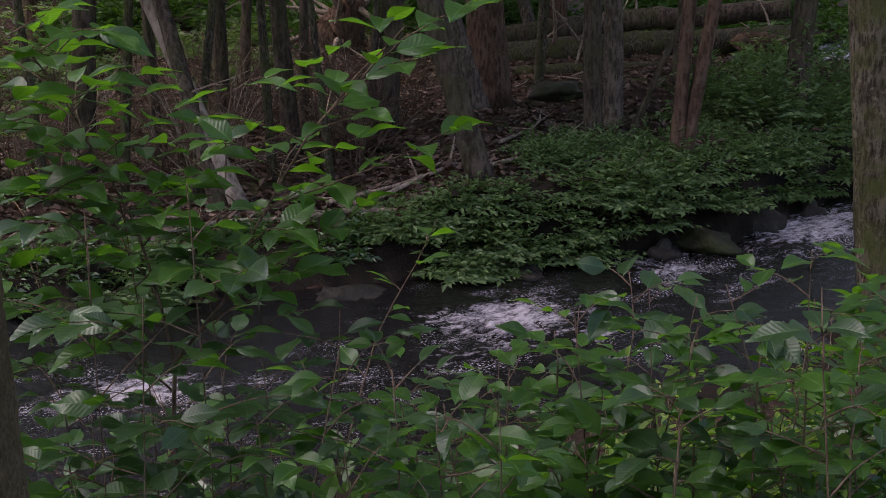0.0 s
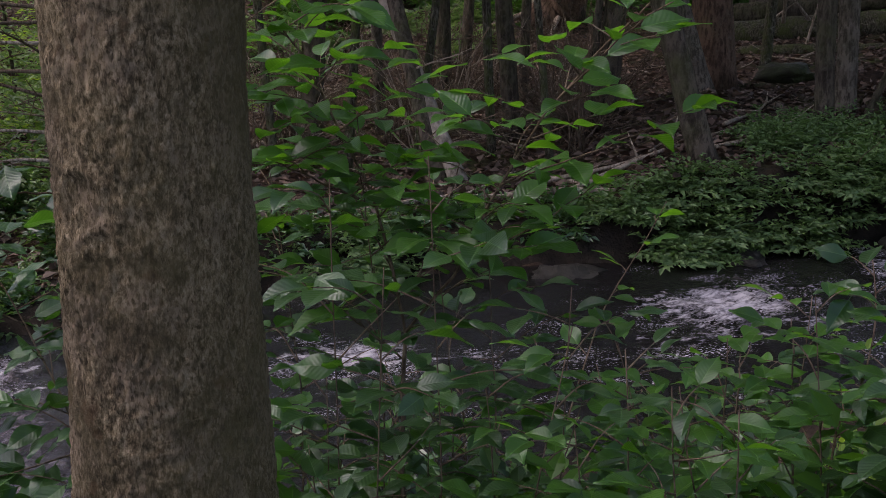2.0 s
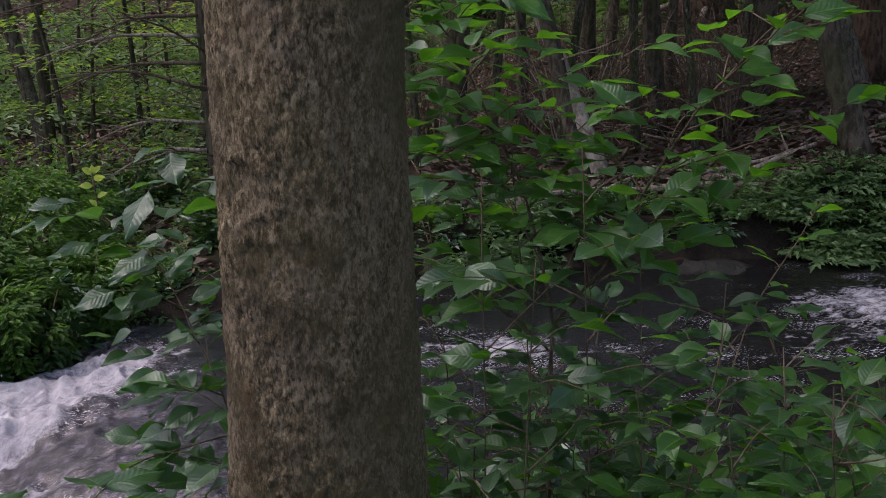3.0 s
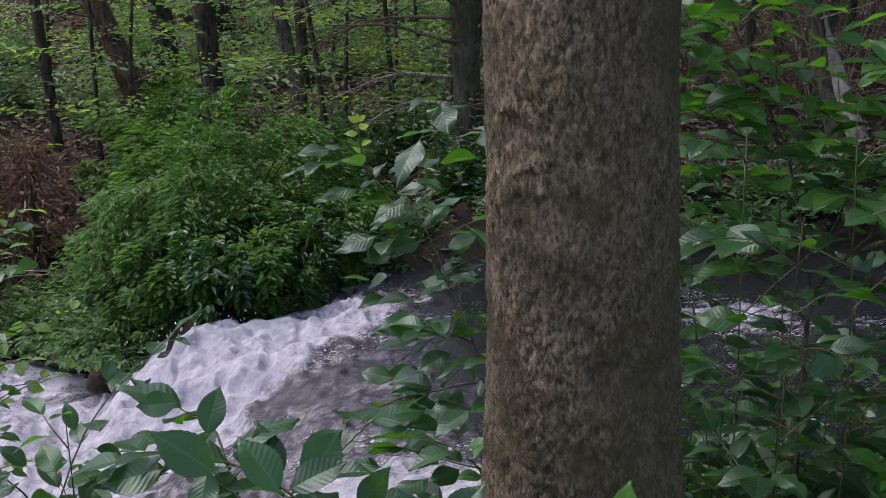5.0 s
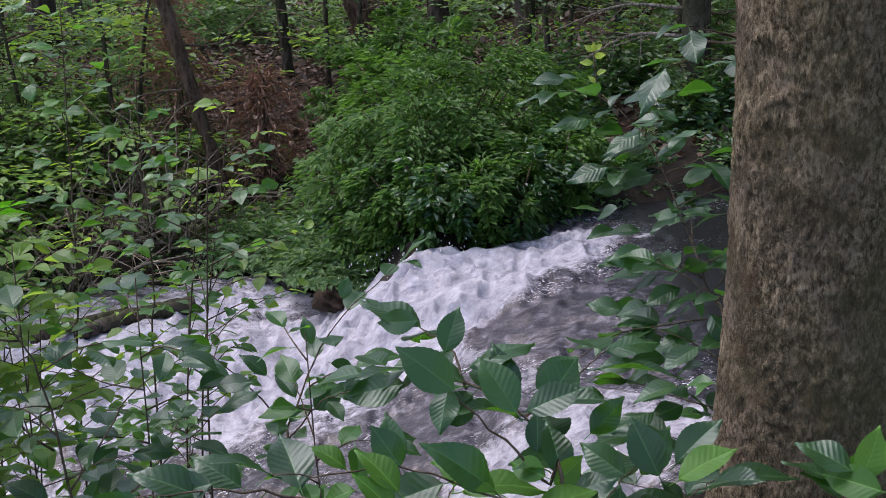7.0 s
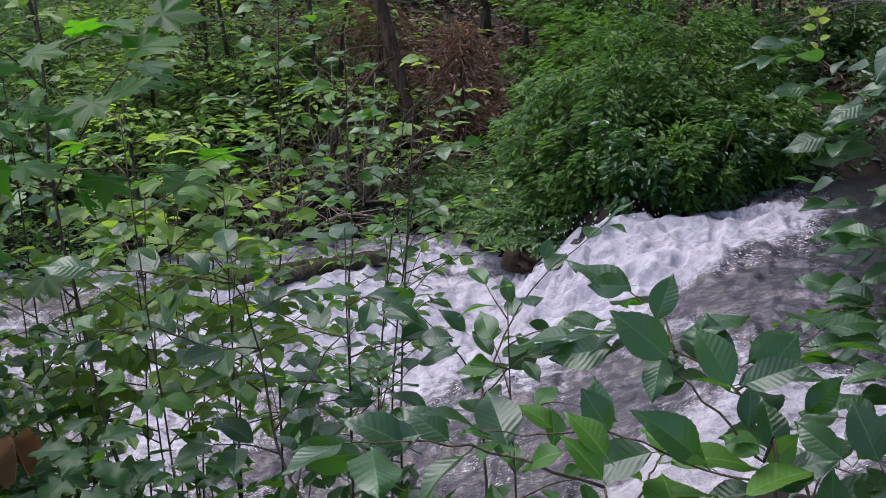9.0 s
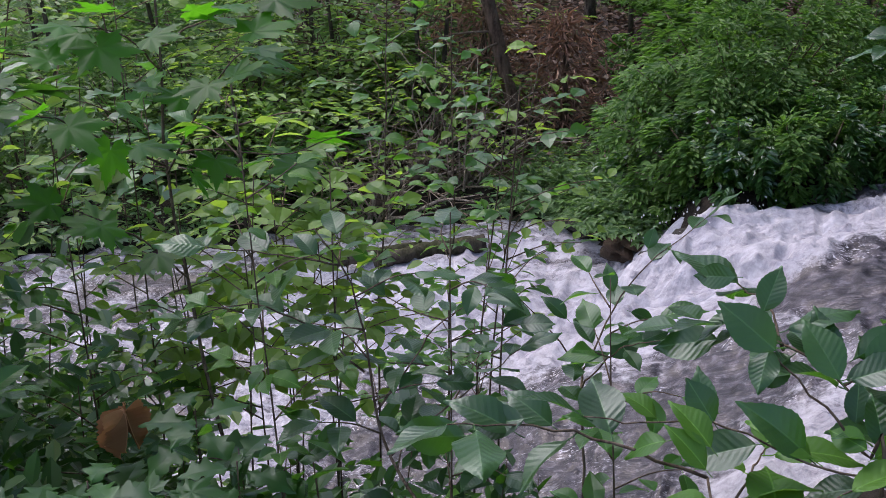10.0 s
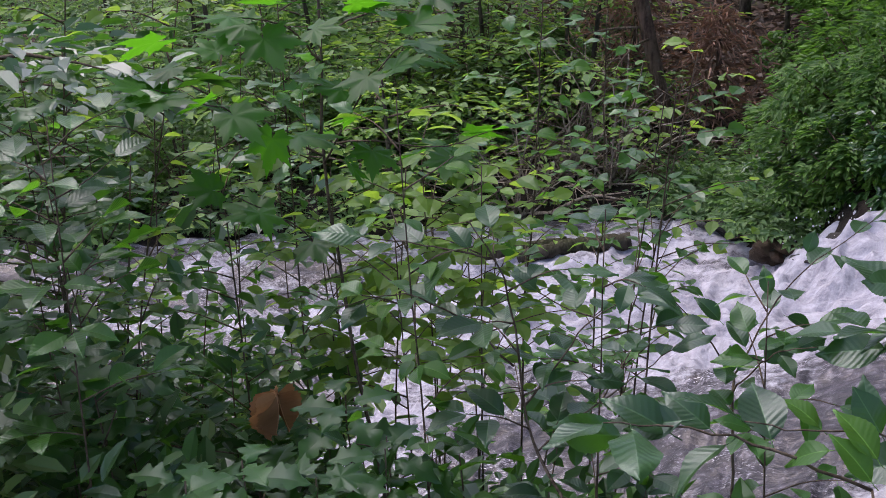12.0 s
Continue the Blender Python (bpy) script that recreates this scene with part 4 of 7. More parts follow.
# ---- bushes and undergrowth, leaves along drooping twigs ----
def bush(x, y, rx, ry, rz, twigs, per, size, label, mat, seed, name="bush", group="undergrowth bushes", lift=0.0, z=None, narrow=0.5, shell=0.45):
    r = np.random.default_rng(seed)
    z0 = (gz(x, y) if z is None else z) - 0.05
    far = (rz < 0.55 and name == "bank_plant") or math.hypot(x, y) > 11.5
    d = unit(r.normal(0, 1, (twigs, 3)) * [1, 1, 0.8])
    d[:, 2] = np.abs(d[:, 2]) * 1.0 - 0.15
    reach = (shell + (1.05 - shell) * r.random((twigs, 1))) * (1 + 0.18 * np.sin(5 * np.arctan2(d[:, 1:2], d[:, :1]) + seed))
    tip = d * reach * [rx, ry, rz] + [0, 0, lift]
    start = tip * (0.35 + 0.25 * r.random((twigs, 1))) * [1, 1, 0.9]
    f = np.linspace(0.1, 1.0, per)[None, :, None]
    pos = start[:, None] * (1 - f) + tip[:, None] * f
    pos[..., 2] -= 0.16 * min(rx, rz) * (f[..., 0] ** 2)
    way = unit(tip - start)[:, None]
    flip = np.where(np.arange(per) % 2, 1.0, -1.0)[None, :, None]
    lateral = unit(np.cross(way, [0, 0, 1.0]) + 1e-6)
    along = unit(way * 0.7 + lateral * flip * 0.8 + r.normal(0, 0.25, pos.shape) + [0, 0, -0.12])
    normal = unit(np.array([0, 0, 1.0]) + 0.35 * way + r.normal(0, 0.3, pos.shape))
    pos = pos + r.normal(0, 0.02 * rx, pos.shape)
    pos[..., 2] = np.maximum(pos[..., 2], 0.02)
    n = twigs * per
    ln = size * (0.65 + 0.7 * r.random(n))
    v, q = leaf_sheet(pos.reshape(n, 3), along.reshape(n, 3), normal.reshape(n, 3), ln * (1.1 if far else 1.0), ln * narrow * (1.12 if far else 1.0), plain=far, fine=math.hypot(x, y) < 2.5)
    if far:
        ob = tagged(new(name, mesh_of(name, v, q, mat, False)), label, "bush", kind="stuff")
        ob.location = (x, y, z0)
        return ob
    ob = thing(name, (x, y, z0), label, "bush", group)
    part("foliage", mesh_of("foliage", v, q, mat, False), ob)["kind"] = "stuff"
    st = []
    thin = 0.6 if name in ("thicket_shrub", "low_shrub") else 1.0
    for k in range(4 if thin < 1 else 12):
        p = tip[k]
        st.append(tube(curve([r.normal(0, 0.06 * rx, 3) * [1, 1, 0], p * [0.4, 0.4, 0.55], p * 0.97], 6), np.linspace(0.006, 0.002, 6) * (0.6 + 0.5 * rz) * thin, 5, 0.05, k))
    v, f = joined(st)
    part("woody_stem", mesh_of("woody_stem", v, f, M_TWIG), ob)["kind"] = "stuff"
    return ob


def layered_bush(x, y, z, rx, ry, rz, sprays, per, size, label, mat, seed, group=""):
    """A dense shrub of drooping leafy sprays laid one over another, darker gaps between."""
    q = np.random.default_rng(seed)
    ob = thing("bush", (x, y, z), label, "bush", group)
    d = unit(q.normal(0, 1, (sprays, 3)))
    d[:, 2] = np.where(d[:, 2] < -0.35, -d[:, 2], d[:, 2])
    lump = 1 + 0.16 * np.sin(3.1 * np.arctan2(d[:, 1], d[:, 0]) + seed) + 0.12 * np.sin(7 * d[:, 2] + 5 * d[:, 0])
    depth = np.where(np.arange(sprays) % 4 == 0, 0.62, 0.86 + 0.2 * q.random(sprays)) * lump
    tip = d * depth[:, None] * [rx, ry, rz] + [0, 0, 0.42 * rz]
    out = unit(d * [1, 1, 0.25] + 1e-6)
    reach = 0.3 * rx * (0.7 + 0.7 * q.random(sprays))
    pos, al, no, stems = [], [], [], []
    for k in range(sprays):
        o = out[k]
        lat = unit(np.cross(o, [0, 0, 1.0]))
        u = q.random(per) ** 0.7
        w = q.normal(0, 0.42, per) * (0.35 + 0.65 * np.sin(np.pi * np.minimum(u + 0.15, 1)))
        p = tip[k] + reach[k] * ((u - 0.75)[:, None] * o + w[:, None] * lat)
        p[:, 2] -= reach[k] * (0.35 * u**2 + 0.5 * w**2) - 0.03 * q.normal(0, 1, per)
        pos.append(p)
        al.append(o + np.sign(w)[:, None] * lat * 0.8 + q.normal(0, 0.3, (per, 3)) + [0, 0, -0.25])
        no.append(np.array([0, 0, 1.0]) + 0.35 * o + q.normal(0, 0.28, (per, 3)))
        if k % 4 == 1:
            stems.append(tube(curve([q.normal(0, 0.12, 3) * [1, 1, 0], tip[k] * [0.45, 0.45, 0.6], tip[k]], 7), np.linspace(0.014, 0.003, 7), 5, 0.05, k))
    pos, al, no = np.concatenate(pos), np.concatenate(al), np.concatenate(no)
    pos[:, 2] = np.maximum(pos[:, 2], 0.04)
    ln = size * (0.65 + 0.7 * q.random(len(pos)))
    v, f = leaf_sheet(pos, al, no, ln, ln * 0.5)
    part("foliage", mesh_of("foliage", v, f, mat, False), ob)["kind"] = "stuff"
    part("woody_stem", mesh_of("woody_stem", *joined(stems), M_TWIG), ob)["kind"] = "stuff"


layered_bush(-5.3, 6.42, -1.02, 1.0, 0.95, 0.95, 240, 130, 0.05, "large dense round green bush overhanging the rapids", M_BUSH, 31)
for n, (x, y, w) in enumerate(((-4.95, 5.82, 0.42), (-4.62, 6.12, 0.36), (-5.45, 5.85, 0.42), (-4.45, 6.55, 0.34), (-5.2, 5.72, 0.4), (-4.92, 5.5, 0.34), (-4.75, 5.62, 0.3), (-4.82, 5.42, 0.34), (-4.56, 5.48, 0.32), (-4.4, 5.64, 0.34), (-4.3, 5.9, 0.34), (-4.22, 6.25, 0.34))):
    layered_bush(x, y, (-0.95 if 4 <= n < 7 else gz(x, y)) - 0.12, w, w, 0.34, 42, 70, 0.048, "low dark green bush hanging over the lip of the rapids", M_BUSH if n % 2 else M_THICKET, 34 + n, "bushes at the rapids")
layered_bush(-7.3, 8.3, -1.1, 0.8, 0.8, 1.0, 90, 90, 0.062, "dense green bush beside the rapids", M_BUSH, 32, "undergrowth bushes")
layered_bush(-9.2, 6.3, -1.3, 0.7, 0.7, 0.7, 70, 80, 0.06, "dense green bush beside the rapids", M_BUSH, 33, "undergrowth bushes")
# low bright plants along the foot of the far bank
count = 0
while count < 150:
    idx = int(242 + 400 * r.random())
    e = MID[idx, 3] + (0.14 if idx > 480 else -0.05) + 0.9 * r.random() ** 1.6
    x, y = MID[idx, :2] + MID_N[idx] * e
    az = math.degrees(math.atan2(-x, y))
    if (2 < az < 24 and r.random() < 0.85) or 25 < az < 43 or (50 < az < 63 and r.random() < 0.6):
        continue
    hh = (0.24 + 0.22 * r.random()) * (1.25 if az < 2 else 1.0)
    if x < 0.9 and az < 2:
        if x < 0.05 or y > 8.75 + 0.3 * x:
            continue
        hh *= 0.6
    z = max(gz(x, y) - 0.1, MID[idx, 2] + 0.1)
    bush(x, y, 0.34 + 0.2 * r.random(), 0.34 + 0.2 * r.random(), hh, 90, 9, 0.05, "low leafy bank plants above the water", M_FERN, 400 + count, name="bank_plant", group="bank plants", z=z)
    count += 1
# plants that hang over the undercut bank upstream
for k in range(52):
    at = np.interp(0.4 + 4.4 * r.random(), MID[150:420, 0][::-1], MID_S[150:420][::-1])
    idx = int(np.searchsorted(MID_S, at))
    x, y = MID[idx, :2] + MID_N[idx] * (MID[idx, 3] + 0.02 + 0.4 * r.random())
    bush(x, y, 0.36 + 0.16 * r.random(), 0.36, 0.26 + 0.16 * r.random(), 95, 9, 0.046, "low leafy bank plants above the water", M_FERN, 2450 + k, name="bank_plant", group="bank plants", z=max(gz(x, y) - 0.06, MID[idx, 2] + 0.2))
# the broad drift of plants on the far bank upstream
for k in range(70):
    x, y = 0.65 + 3.85 * r.random(), 9.0 + 3.2 * r.random()
    if y < 8.9 + 0.62 * x or y > 9.9 + 0.75 * x:
        continue
    bush(x, y, 0.45, 0.45, 0.38, 150, 9, 0.046, "low leafy bank plants above the water", M_FERN, 2400 + k, name="bank_plant", group="bank plants")
# taller leafy shrubs where the upper stream bends away
for k in range(12):
    x, y = 2.5 + 2.6 * r.random(), 11.2 + 2.6 * r.random()
    if stream_at(np.array([x]), np.array([y]))[1][0] > 1.6:
        bush(x, y, 0.6, 0.6, 0.7 + 0.6 * r.random(), 130, 9, 0.07, "grey-green leafy shrub on the upper bank", M_FERN, 2750 + k, name="bank_plant")
# plants along the shaded far edge above the lip, and taller shrubs set back over the hollow; most take a darker leaf
# colour for the shade
for k in range(34):
    at = FALL_S - 0.1 - 4.8 * r.random()
    idx = int(np.searchsorted(MID_S, at))
    x, y = MID[idx, :2] + MID_N[idx] * (MID[idx, 3] + 0.2 + 0.5 * r.random())
    bush(x, y, 0.36, 0.36, 0.3 + 0.2 * r.random(), 110, 9, 0.05, "leafy plants overhanging the water, most coloured dark for shade", M_THICKET if k % 3 else M_FERN, 2700 + k, name="bank_plant", z=gz(x, y) - 0.05)
for k in range(20):
    az, dist = radians(22 + 14 * r.random()), 9.0 + 1.8 * r.random()
    x, y = -dist * math.sin(az), dist * math.cos(az)
    bush(x, y, 0.5, 0.5, 0.5 + 0.4 * r.random(), 95, 9, 0.065, "leafy shrub over the shaded bank, most coloured dark for shade", M_THICKET if k % 4 else M_FAR, 2600 + k, name="bank_plant", group="bank plants", lift=0.08)
# undergrowth behind
for k in range(165):
    az = radians(-24 + 115 * r.random())
    dist = 10.0 + 13 * r.random() ** 1.2
    x, y = -dist * math.sin(az), dist * math.cos(az)
    kk, dd = stream_at(np.array([x]), np.array([y]))
    if dd[0] < MID[kk[0], 3] + 0.6:
        continue
    if radians(-12) < az < radians(21) and dist < 18:
        continue
    if radians(31) < az < radians(47) and dist < 14 and r.random() < 0.9:
        continue
    s = (0.55 if az < radians(16) else 1.1) * (0.7 + 0.7 * r.random())
    bush(x, y, s, s, s * (0.9 if az < radians(16) else 1.5), 135, 10, 0.085, "tangled green woodland undergrowth", M_FAR if k % 3 else M_FERN, 700 + k, name="undergrowth_shrub")
for k in range(60):
    az, dist = radians(-20 + 40 * r.random()), 21 + 10 * r.random()
    x, y = -dist * math.sin(az), dist * math.cos(az)
    bush(x, y, 1.2, 1.2, 0.9 + 0.8 * r.random(), 70, 8, 0.16, "distant green undergrowth on the slope", M_CROWN, 1500 + k, name="undergrowth_shrub")
for k in range(34):
    az, dist = radians(61 + 27 * r.random()), 9.3 + 5 * r.random()
    x, y = -dist * math.sin(az), dist * math.cos(az)
    kk, dd = stream_at(np.array([x]), np.array([y]))
    if dd[0] > MID[kk[0], 3] + 0.2:
        bush(x, y, 0.8, 0.8, 1.2 + 0.9 * r.random(), 150, 10, 0.08, "tangled light green woodland undergrowth", M_BUSH if k % 2 else M_FAR, 4300 + k, name="undergrowth_shrub")
# the thicket that closes the view downstream, on the near side
count = 0
while count < 70:
    az = radians(64 + 31 * r.random())
    dist = 2.7 + 6.5 * r.random() ** 1.6
    x, y = -dist * math.sin(az), dist * math.cos(az)
    kk, dd = stream_at(np.array([x]), np.array([y]))
    if abs(dd[0]) < half(kk[0], dd[0]) + 0.1 or az < radians(70) and dist < 5.5:
        continue
    z0 = gz(x, y)
    top = 1.6 - dist * math.tan(radians(np.interp(math.degrees(az), [61, 66, 72], [19, 13, 8]) + 9 * r.random()))
    if dist < 3.4 and radians(65) < az < radians(79):
        top = min(top, 1.6 - dist * 0.53)
    hh = max(0.3, top - z0)
    bush(x, y, 0.55, 0.55, hh, 112, 9, 0.078, "tangled green shrub in the thicket", M_THICKET if count % 3 else M_FAR, 1800 + count, name="thicket_shrub", group="thicket shrubs")
    count += 1

# slim understorey trees whose level sprays of leaves stand one over another
def understorey(x, y, height, seed, mat, dense=3):
    q = np.random.default_rng(seed)
    z0 = gz(x, y) - 0.1
    ob = thing("understorey_tree", (x, y, z0), "slim young tree with level sprays of light green leaves", "tree", "understorey trees")
    lean = q.normal(0, 0.08, 2)
    top = np.array([lean[0] * height, lean[1] * height, height])
    trunk = curve([(0, 0, 0), top * [0.3, 0.3, 0.5], top], 14)
    t = tube(trunk, np.linspace(0.03, 0.008, 14), 8, 0.05, seed)
    part("trunk", mesh_of("trunk", t[0], [t[1], t[2]], M_BARK_FAR), ob)
    pos, al, limbs = [], [], []
    for k in range(11):
        p0 = trunk[2 + k]
        a = k * 2.4 + q.random()
        ln = (0.7 + 0.7 * q.random()) * (1.1 - 0.05 * k)
        d = np.array([math.cos(a), math.sin(a), 0.12])
        run = curve([p0, p0 + d * ln * 0.5 + [0, 0, 0.06], p0 + d * ln + [0, 0, -0.05]], 12)
        limbs.append(tube(run[::2], np.linspace(0.009, 0.002, 6), 4, 0.05, k))
        lateral = np.array([-d[1], d[0], 0.0])
        for m in range(2, 12):
            for sgn in (1, -1):
                w = (0.1 + 0.3 * ln * math.sin(math.pi * m / 12.5)) * (0.6 + 0.6 * q.random())
                for c in range(dense):
                    pos.append(run[m] + (lateral * sgn + 0.6 * d) * w * (c + 0.5) / dense + q.normal(0, 0.025, 3))
                    al.append(lateral * sgn * (0.4 + q.random()) + d * (0.4 + q.random()) + q.normal(0, 0.2, 3))
    part("branchwork", mesh_of("branchwork", *joined(limbs), M_TWIG), ob)["kind"] = "stuff"
    n = len(pos)
    ls = 0.042 + 0.032 * q.random(n)
    v, f = leaf_sheet(np.array(pos), np.array(al), q.normal(0, 0.25, (n, 3)) + [0, 0, 1], ls * 1.3, ls * 0.75)
    part("foliage", mesh_of("foliage", v, f, mat, False), ob)["kind"] = "stuff"


for k in range(30):
    az, dist = radians(20 + 58 * r.random()), 9.8 + 7.5 * r.random()
    x, y = -dist * math.sin(az), dist * math.cos(az)
    kk, dd = stream_at(np.array([x]), np.array([y]))
    if dd[0] > MID[kk[0], 3] + 0.8 and math.hypot(x + 6.0, y - 6.9) > 1.6 and not (radians(49) < az < radians(64) and k % 3):
        understorey(x, y, 1.7 + 1.7 * r.random(), 5000 + k, M_LIGHT if k % 2 else M_FAR)

for k in range(5):
    az, dist = radians(43 + 17 * r.random()), 10.2 + 3.0 * r.random()
    understorey(-dist * math.sin(az), dist * math.cos(az), 1.9 + 1.0 * r.random(), 5100 + k, M_LIGHT)

# slim saplings of the near bank, small light leaves on short level twigs, sparse below
def slim_sapling(x, y, top, seed, mat, size=0.06, spread=0.34, start=0.35):
    q = np.random.default_rng(seed)
    z0 = gz(x, y) - 0.04
    height = top - z0
    ob = thing("sapling", (x, y, z0), "slim pale-stemmed sapling with small light green leaves", "sapling", "slim saplings")
    lean = q.normal(0, 0.05, 2) * height
    stem = curve([(0, 0, 0), (lean[0] * 0.2, lean[1] * 0.2, 0.5 * height), (lean[0], lean[1], height)], 16)
    t = tube(stem, np.linspace(0.0045, 0.0018, 16), 6, 0.05, seed)
    part("stem", mesh_of("stem", t[0], [t[1], t[2]], M_TWIG), ob)
    pos, al, limbs = [], [], []
    zs = start * height
    while zs < height:
        p0 = np.array([np.interp(zs, stem[:, 2], stem[:, c]) for c in range(3)])
        a = q.random() * 6.283
        ln = spread * (0.5 + 0.7 * q.random()) * (1.15 - 0.6 * zs / height)
        d = np.array([math.cos(a), math.sin(a), 0.25 + 0.3 * q.random()])
        run = curve([p0, p0 + d * ln * 0.55 + [0, 0, 0.02], p0 + d * ln], 8)
        limbs.append(tube(run, np.linspace(0.0025, 0.001, 8), 4))
        for m in range(2, 8):
            sgn = 1 if m % 2 else -1
            pos.append(run[m])
            al.append(np.array([-d[1], d[0], 0]) * sgn * (0.7 + 0.4 * q.random()) + d * 0.6 + [0, 0, -0.2] + q.normal(0, 0.2, 3))
        zs += 0.07 * (0.6 + 0.8 * q.random())
    part("twigwork", mesh_of("twigwork", *joined(limbs), M_TWIG), ob)["kind"] = "stuff"
    n = len(pos)
    ls = size * (0.7 + 0.6 * q.random(n))
    v, f = leaf_sheet(np.array(pos), np.array(al), q.normal(0, 0.35, (n, 3)) + [0, 0, 1], ls, ls * 0.66, fine=True)
    part("foliage", mesh_of("foliage", v, f, mat, False), ob)["kind"] = "stuff"


for k in range(40):
    az, dist = 49 + 33 * r.random() ** 0.8, 3.3 + 3.0 * r.random()
    x, y = -dist * math.sin(radians(az)), dist * math.cos(radians(az))
    kk, dd = stream_at(np.array([x]), np.array([y]))
    if dd[0] > -(MID[kk[0], 4] - 0.25) or az < 69 and k % 3:
        continue
    slim_sapling(x, y, 1.6 - dist * math.tan(radians(3 + 11 * r.random())), 5300 + k, M_LIGHT if k % 3 else M_THICKET_LIT, 0.058)

for k in range(3):
    az, dist = 62.5 + 6.5 * r.random(), 3.35 + 0.5 * r.random()
    slim_sapling(-dist * math.sin(radians(az)), dist * math.cos(radians(az)), 1.6 - dist * math.tan(radians(14.5 + 3.5 * r.random())), 5450 + k, M_LIGHT, 0.085, 0.36, 0.62)
for k in range(5):
    az, dist = 51.5 + 5.5 * r.random(), 4.0 + 1.0 * r.random()
    x, y = -dist * math.sin(radians(az)), dist * math.cos(radians(az))
    if gz(x, y) > -1.2:
        slim_sapling(x, y, 1.6 - dist * math.tan(radians(5 + 8 * r.random())), 5400 + k, M_LIGHT, 0.055, 0.4, 0.5)

# mostly unseen growth added left of the thicket, over the near bank, for shade
for k in range(11):
    az, dist = radians((93 if k < 6 else 83) + (26 if k < 6 else 12) * r.random()), 3.4 + 2.0 * r.random()
    understorey(-dist * math.sin(az), dist * math.cos(az), 2.4 + 1.2 * r.random(), 5200 + k, M_THICKET, 5)

# light young growth on the bank over the lower pool, and its tops in front of the water
for k in range(5):
    az, dist = radians(53 + 13 * r.random()), 8.5 + 1.9 * r.random()
    understorey(-dist * math.sin(az), dist * math.cos(az), 0.9 + 0.6 * r.random(), 5150 + k, M_LIGHT, 3)
for k in range(7):
    az, dist = 59.5 + 8.5 * r.random(), 3.5 + 0.9 * r.random()
    slim_sapling(-dist * math.sin(radians(az)), dist * math.cos(radians(az)), 1.6 - dist * math.tan(radians(14.0 + 4.5 * r.random())), 5500 + k, M_LIGHT, 0.075, 0.46, 0.6)

# bare dead shrubs in the shade of the woods
for k in range(44):
    az, dist = radians(2 + 20 * r.random()), 10.8 + 7 * r.random()
    x, y = -dist * math.sin(az), dist * math.cos(az)
    z0 = gz(x, y)
    tw = []
    for m in range(22):
        e = unit(r.normal(0, 1, 3) * [1, 1, 0.8] + [0, 0, 0.7]) * (0.5 + 0.9 * r.random())
        e[2] = abs(e[2])
        run = curve([r.normal(0, 0.05, 3) * [1, 1, 0], e * [0.4, 0.4, 0.6] + r.normal(0, 0.06, 3), e], 7)
        tw.append(tube(run, np.linspace(0.009, 0.0025, 7), 4))
        for q in (3, 4, 5):
            tw.append(tube(curve([run[q], run[q] + unit(e + r.normal(0, 0.6, 3)) * 0.25], 3), np.linspace(0.004, 0.002, 3), 3))
    v, f = joined(tw)
    ob = tagged(new("dead_shrub", mesh_of("dead_shrub", v, f, M_DEADWOOD if k % 5 == 0 else M_TWIG)), "leafless tangle of grey dead twigs", "shrub", kind="stuff")
    ob.location = (x, y, z0)

# dry brown and grey brush between the trees above the lower pool
for k in range(8):
    az, dist = radians(46 + 15 * r.random()), 8.9 + 2.6 * r.random()
    x, y = -dist * math.sin(az), dist * math.cos(az)
    stems, side = [], []
    for m in range(26):
        e = unit(r.normal(0, 1, 3) * [1, 1, 0.8] + [0, 0, 0.6]) * (0.5 + 0.9 * r.random())
        e[2] = abs(e[2])
        run = curve([r.normal(0, 0.08, 3) * [1, 1, 0], e * [0.4, 0.4, 0.6] + r.normal(0, 0.08, 3), e], 7)
        stems.append(tube(run, np.linspace(0.009, 0.0025, 7), 4))
        for b in (3, 4, 5):
            side.append(tube(curve([run[b], run[b] + unit(e + r.normal(0, 0.7, 3)) * 0.28], 3), np.linspace(0.004, 0.002, 3), 3))
    ob = thing("dead_shrub", (x, y, gz(x, y)), "dry leafless tangle of grey-brown twigs", "shrub", "dead shrubs")
    part("woody_stem", mesh_of("woody_stem", *joined(stems), M_DEADWOOD if k % 3 else M_TWIG), ob)["kind"] = "stuff"
    part("twigwork", mesh_of("twigwork", *joined(side), M_TWIG), ob)["kind"] = "stuff"

# fallen leaves
n = 52000
az = np.radians(-28 + 95 * r.random(n))
dist = 8 + 15 * r.random(n) ** 0.8
x, y = -dist * np.sin(az), dist * np.cos(az)
kk, dd = stream_at(x, y)
keep = dd > MID[kk, 3] + 0.35
x, y = x[keep], y[keep]
z = ground_z(x, y) + 0.012
n = len(x)
ln = 0.06 + 0.06 * r.random(n)
v, q = leaf_sheet(np.stack([x, y, z], -1), r.normal(0, 1, (n, 3)) * [1, 1, 0.25], r.normal(0, 0.4, (n, 3)) + [0, 0, 1], ln * 1.1, ln * 0.6, 0.5, 0.1, plain=True)
tagged(new("leaf_litter", mesh_of("leaf_litter", v, q, M_LITTER)), "scattered brown fallen leaves on the forest floor", "leaf litter", kind="stuff")


# small plants on the face of the cut bank
for n, (x, y) in enumerate(((2.15, 9.53), (2.42, 9.67), (2.79, 10.13), (3.24, 10.60), (2.27, 9.56), (2.99, 10.38))):
    bush(x, y, 0.3, 0.26, 0.22, 80, 8, 0.046, "low leafy plant on the cut bank", M_FERN, 6100 + n, name="bank_plant", group="bank plants")

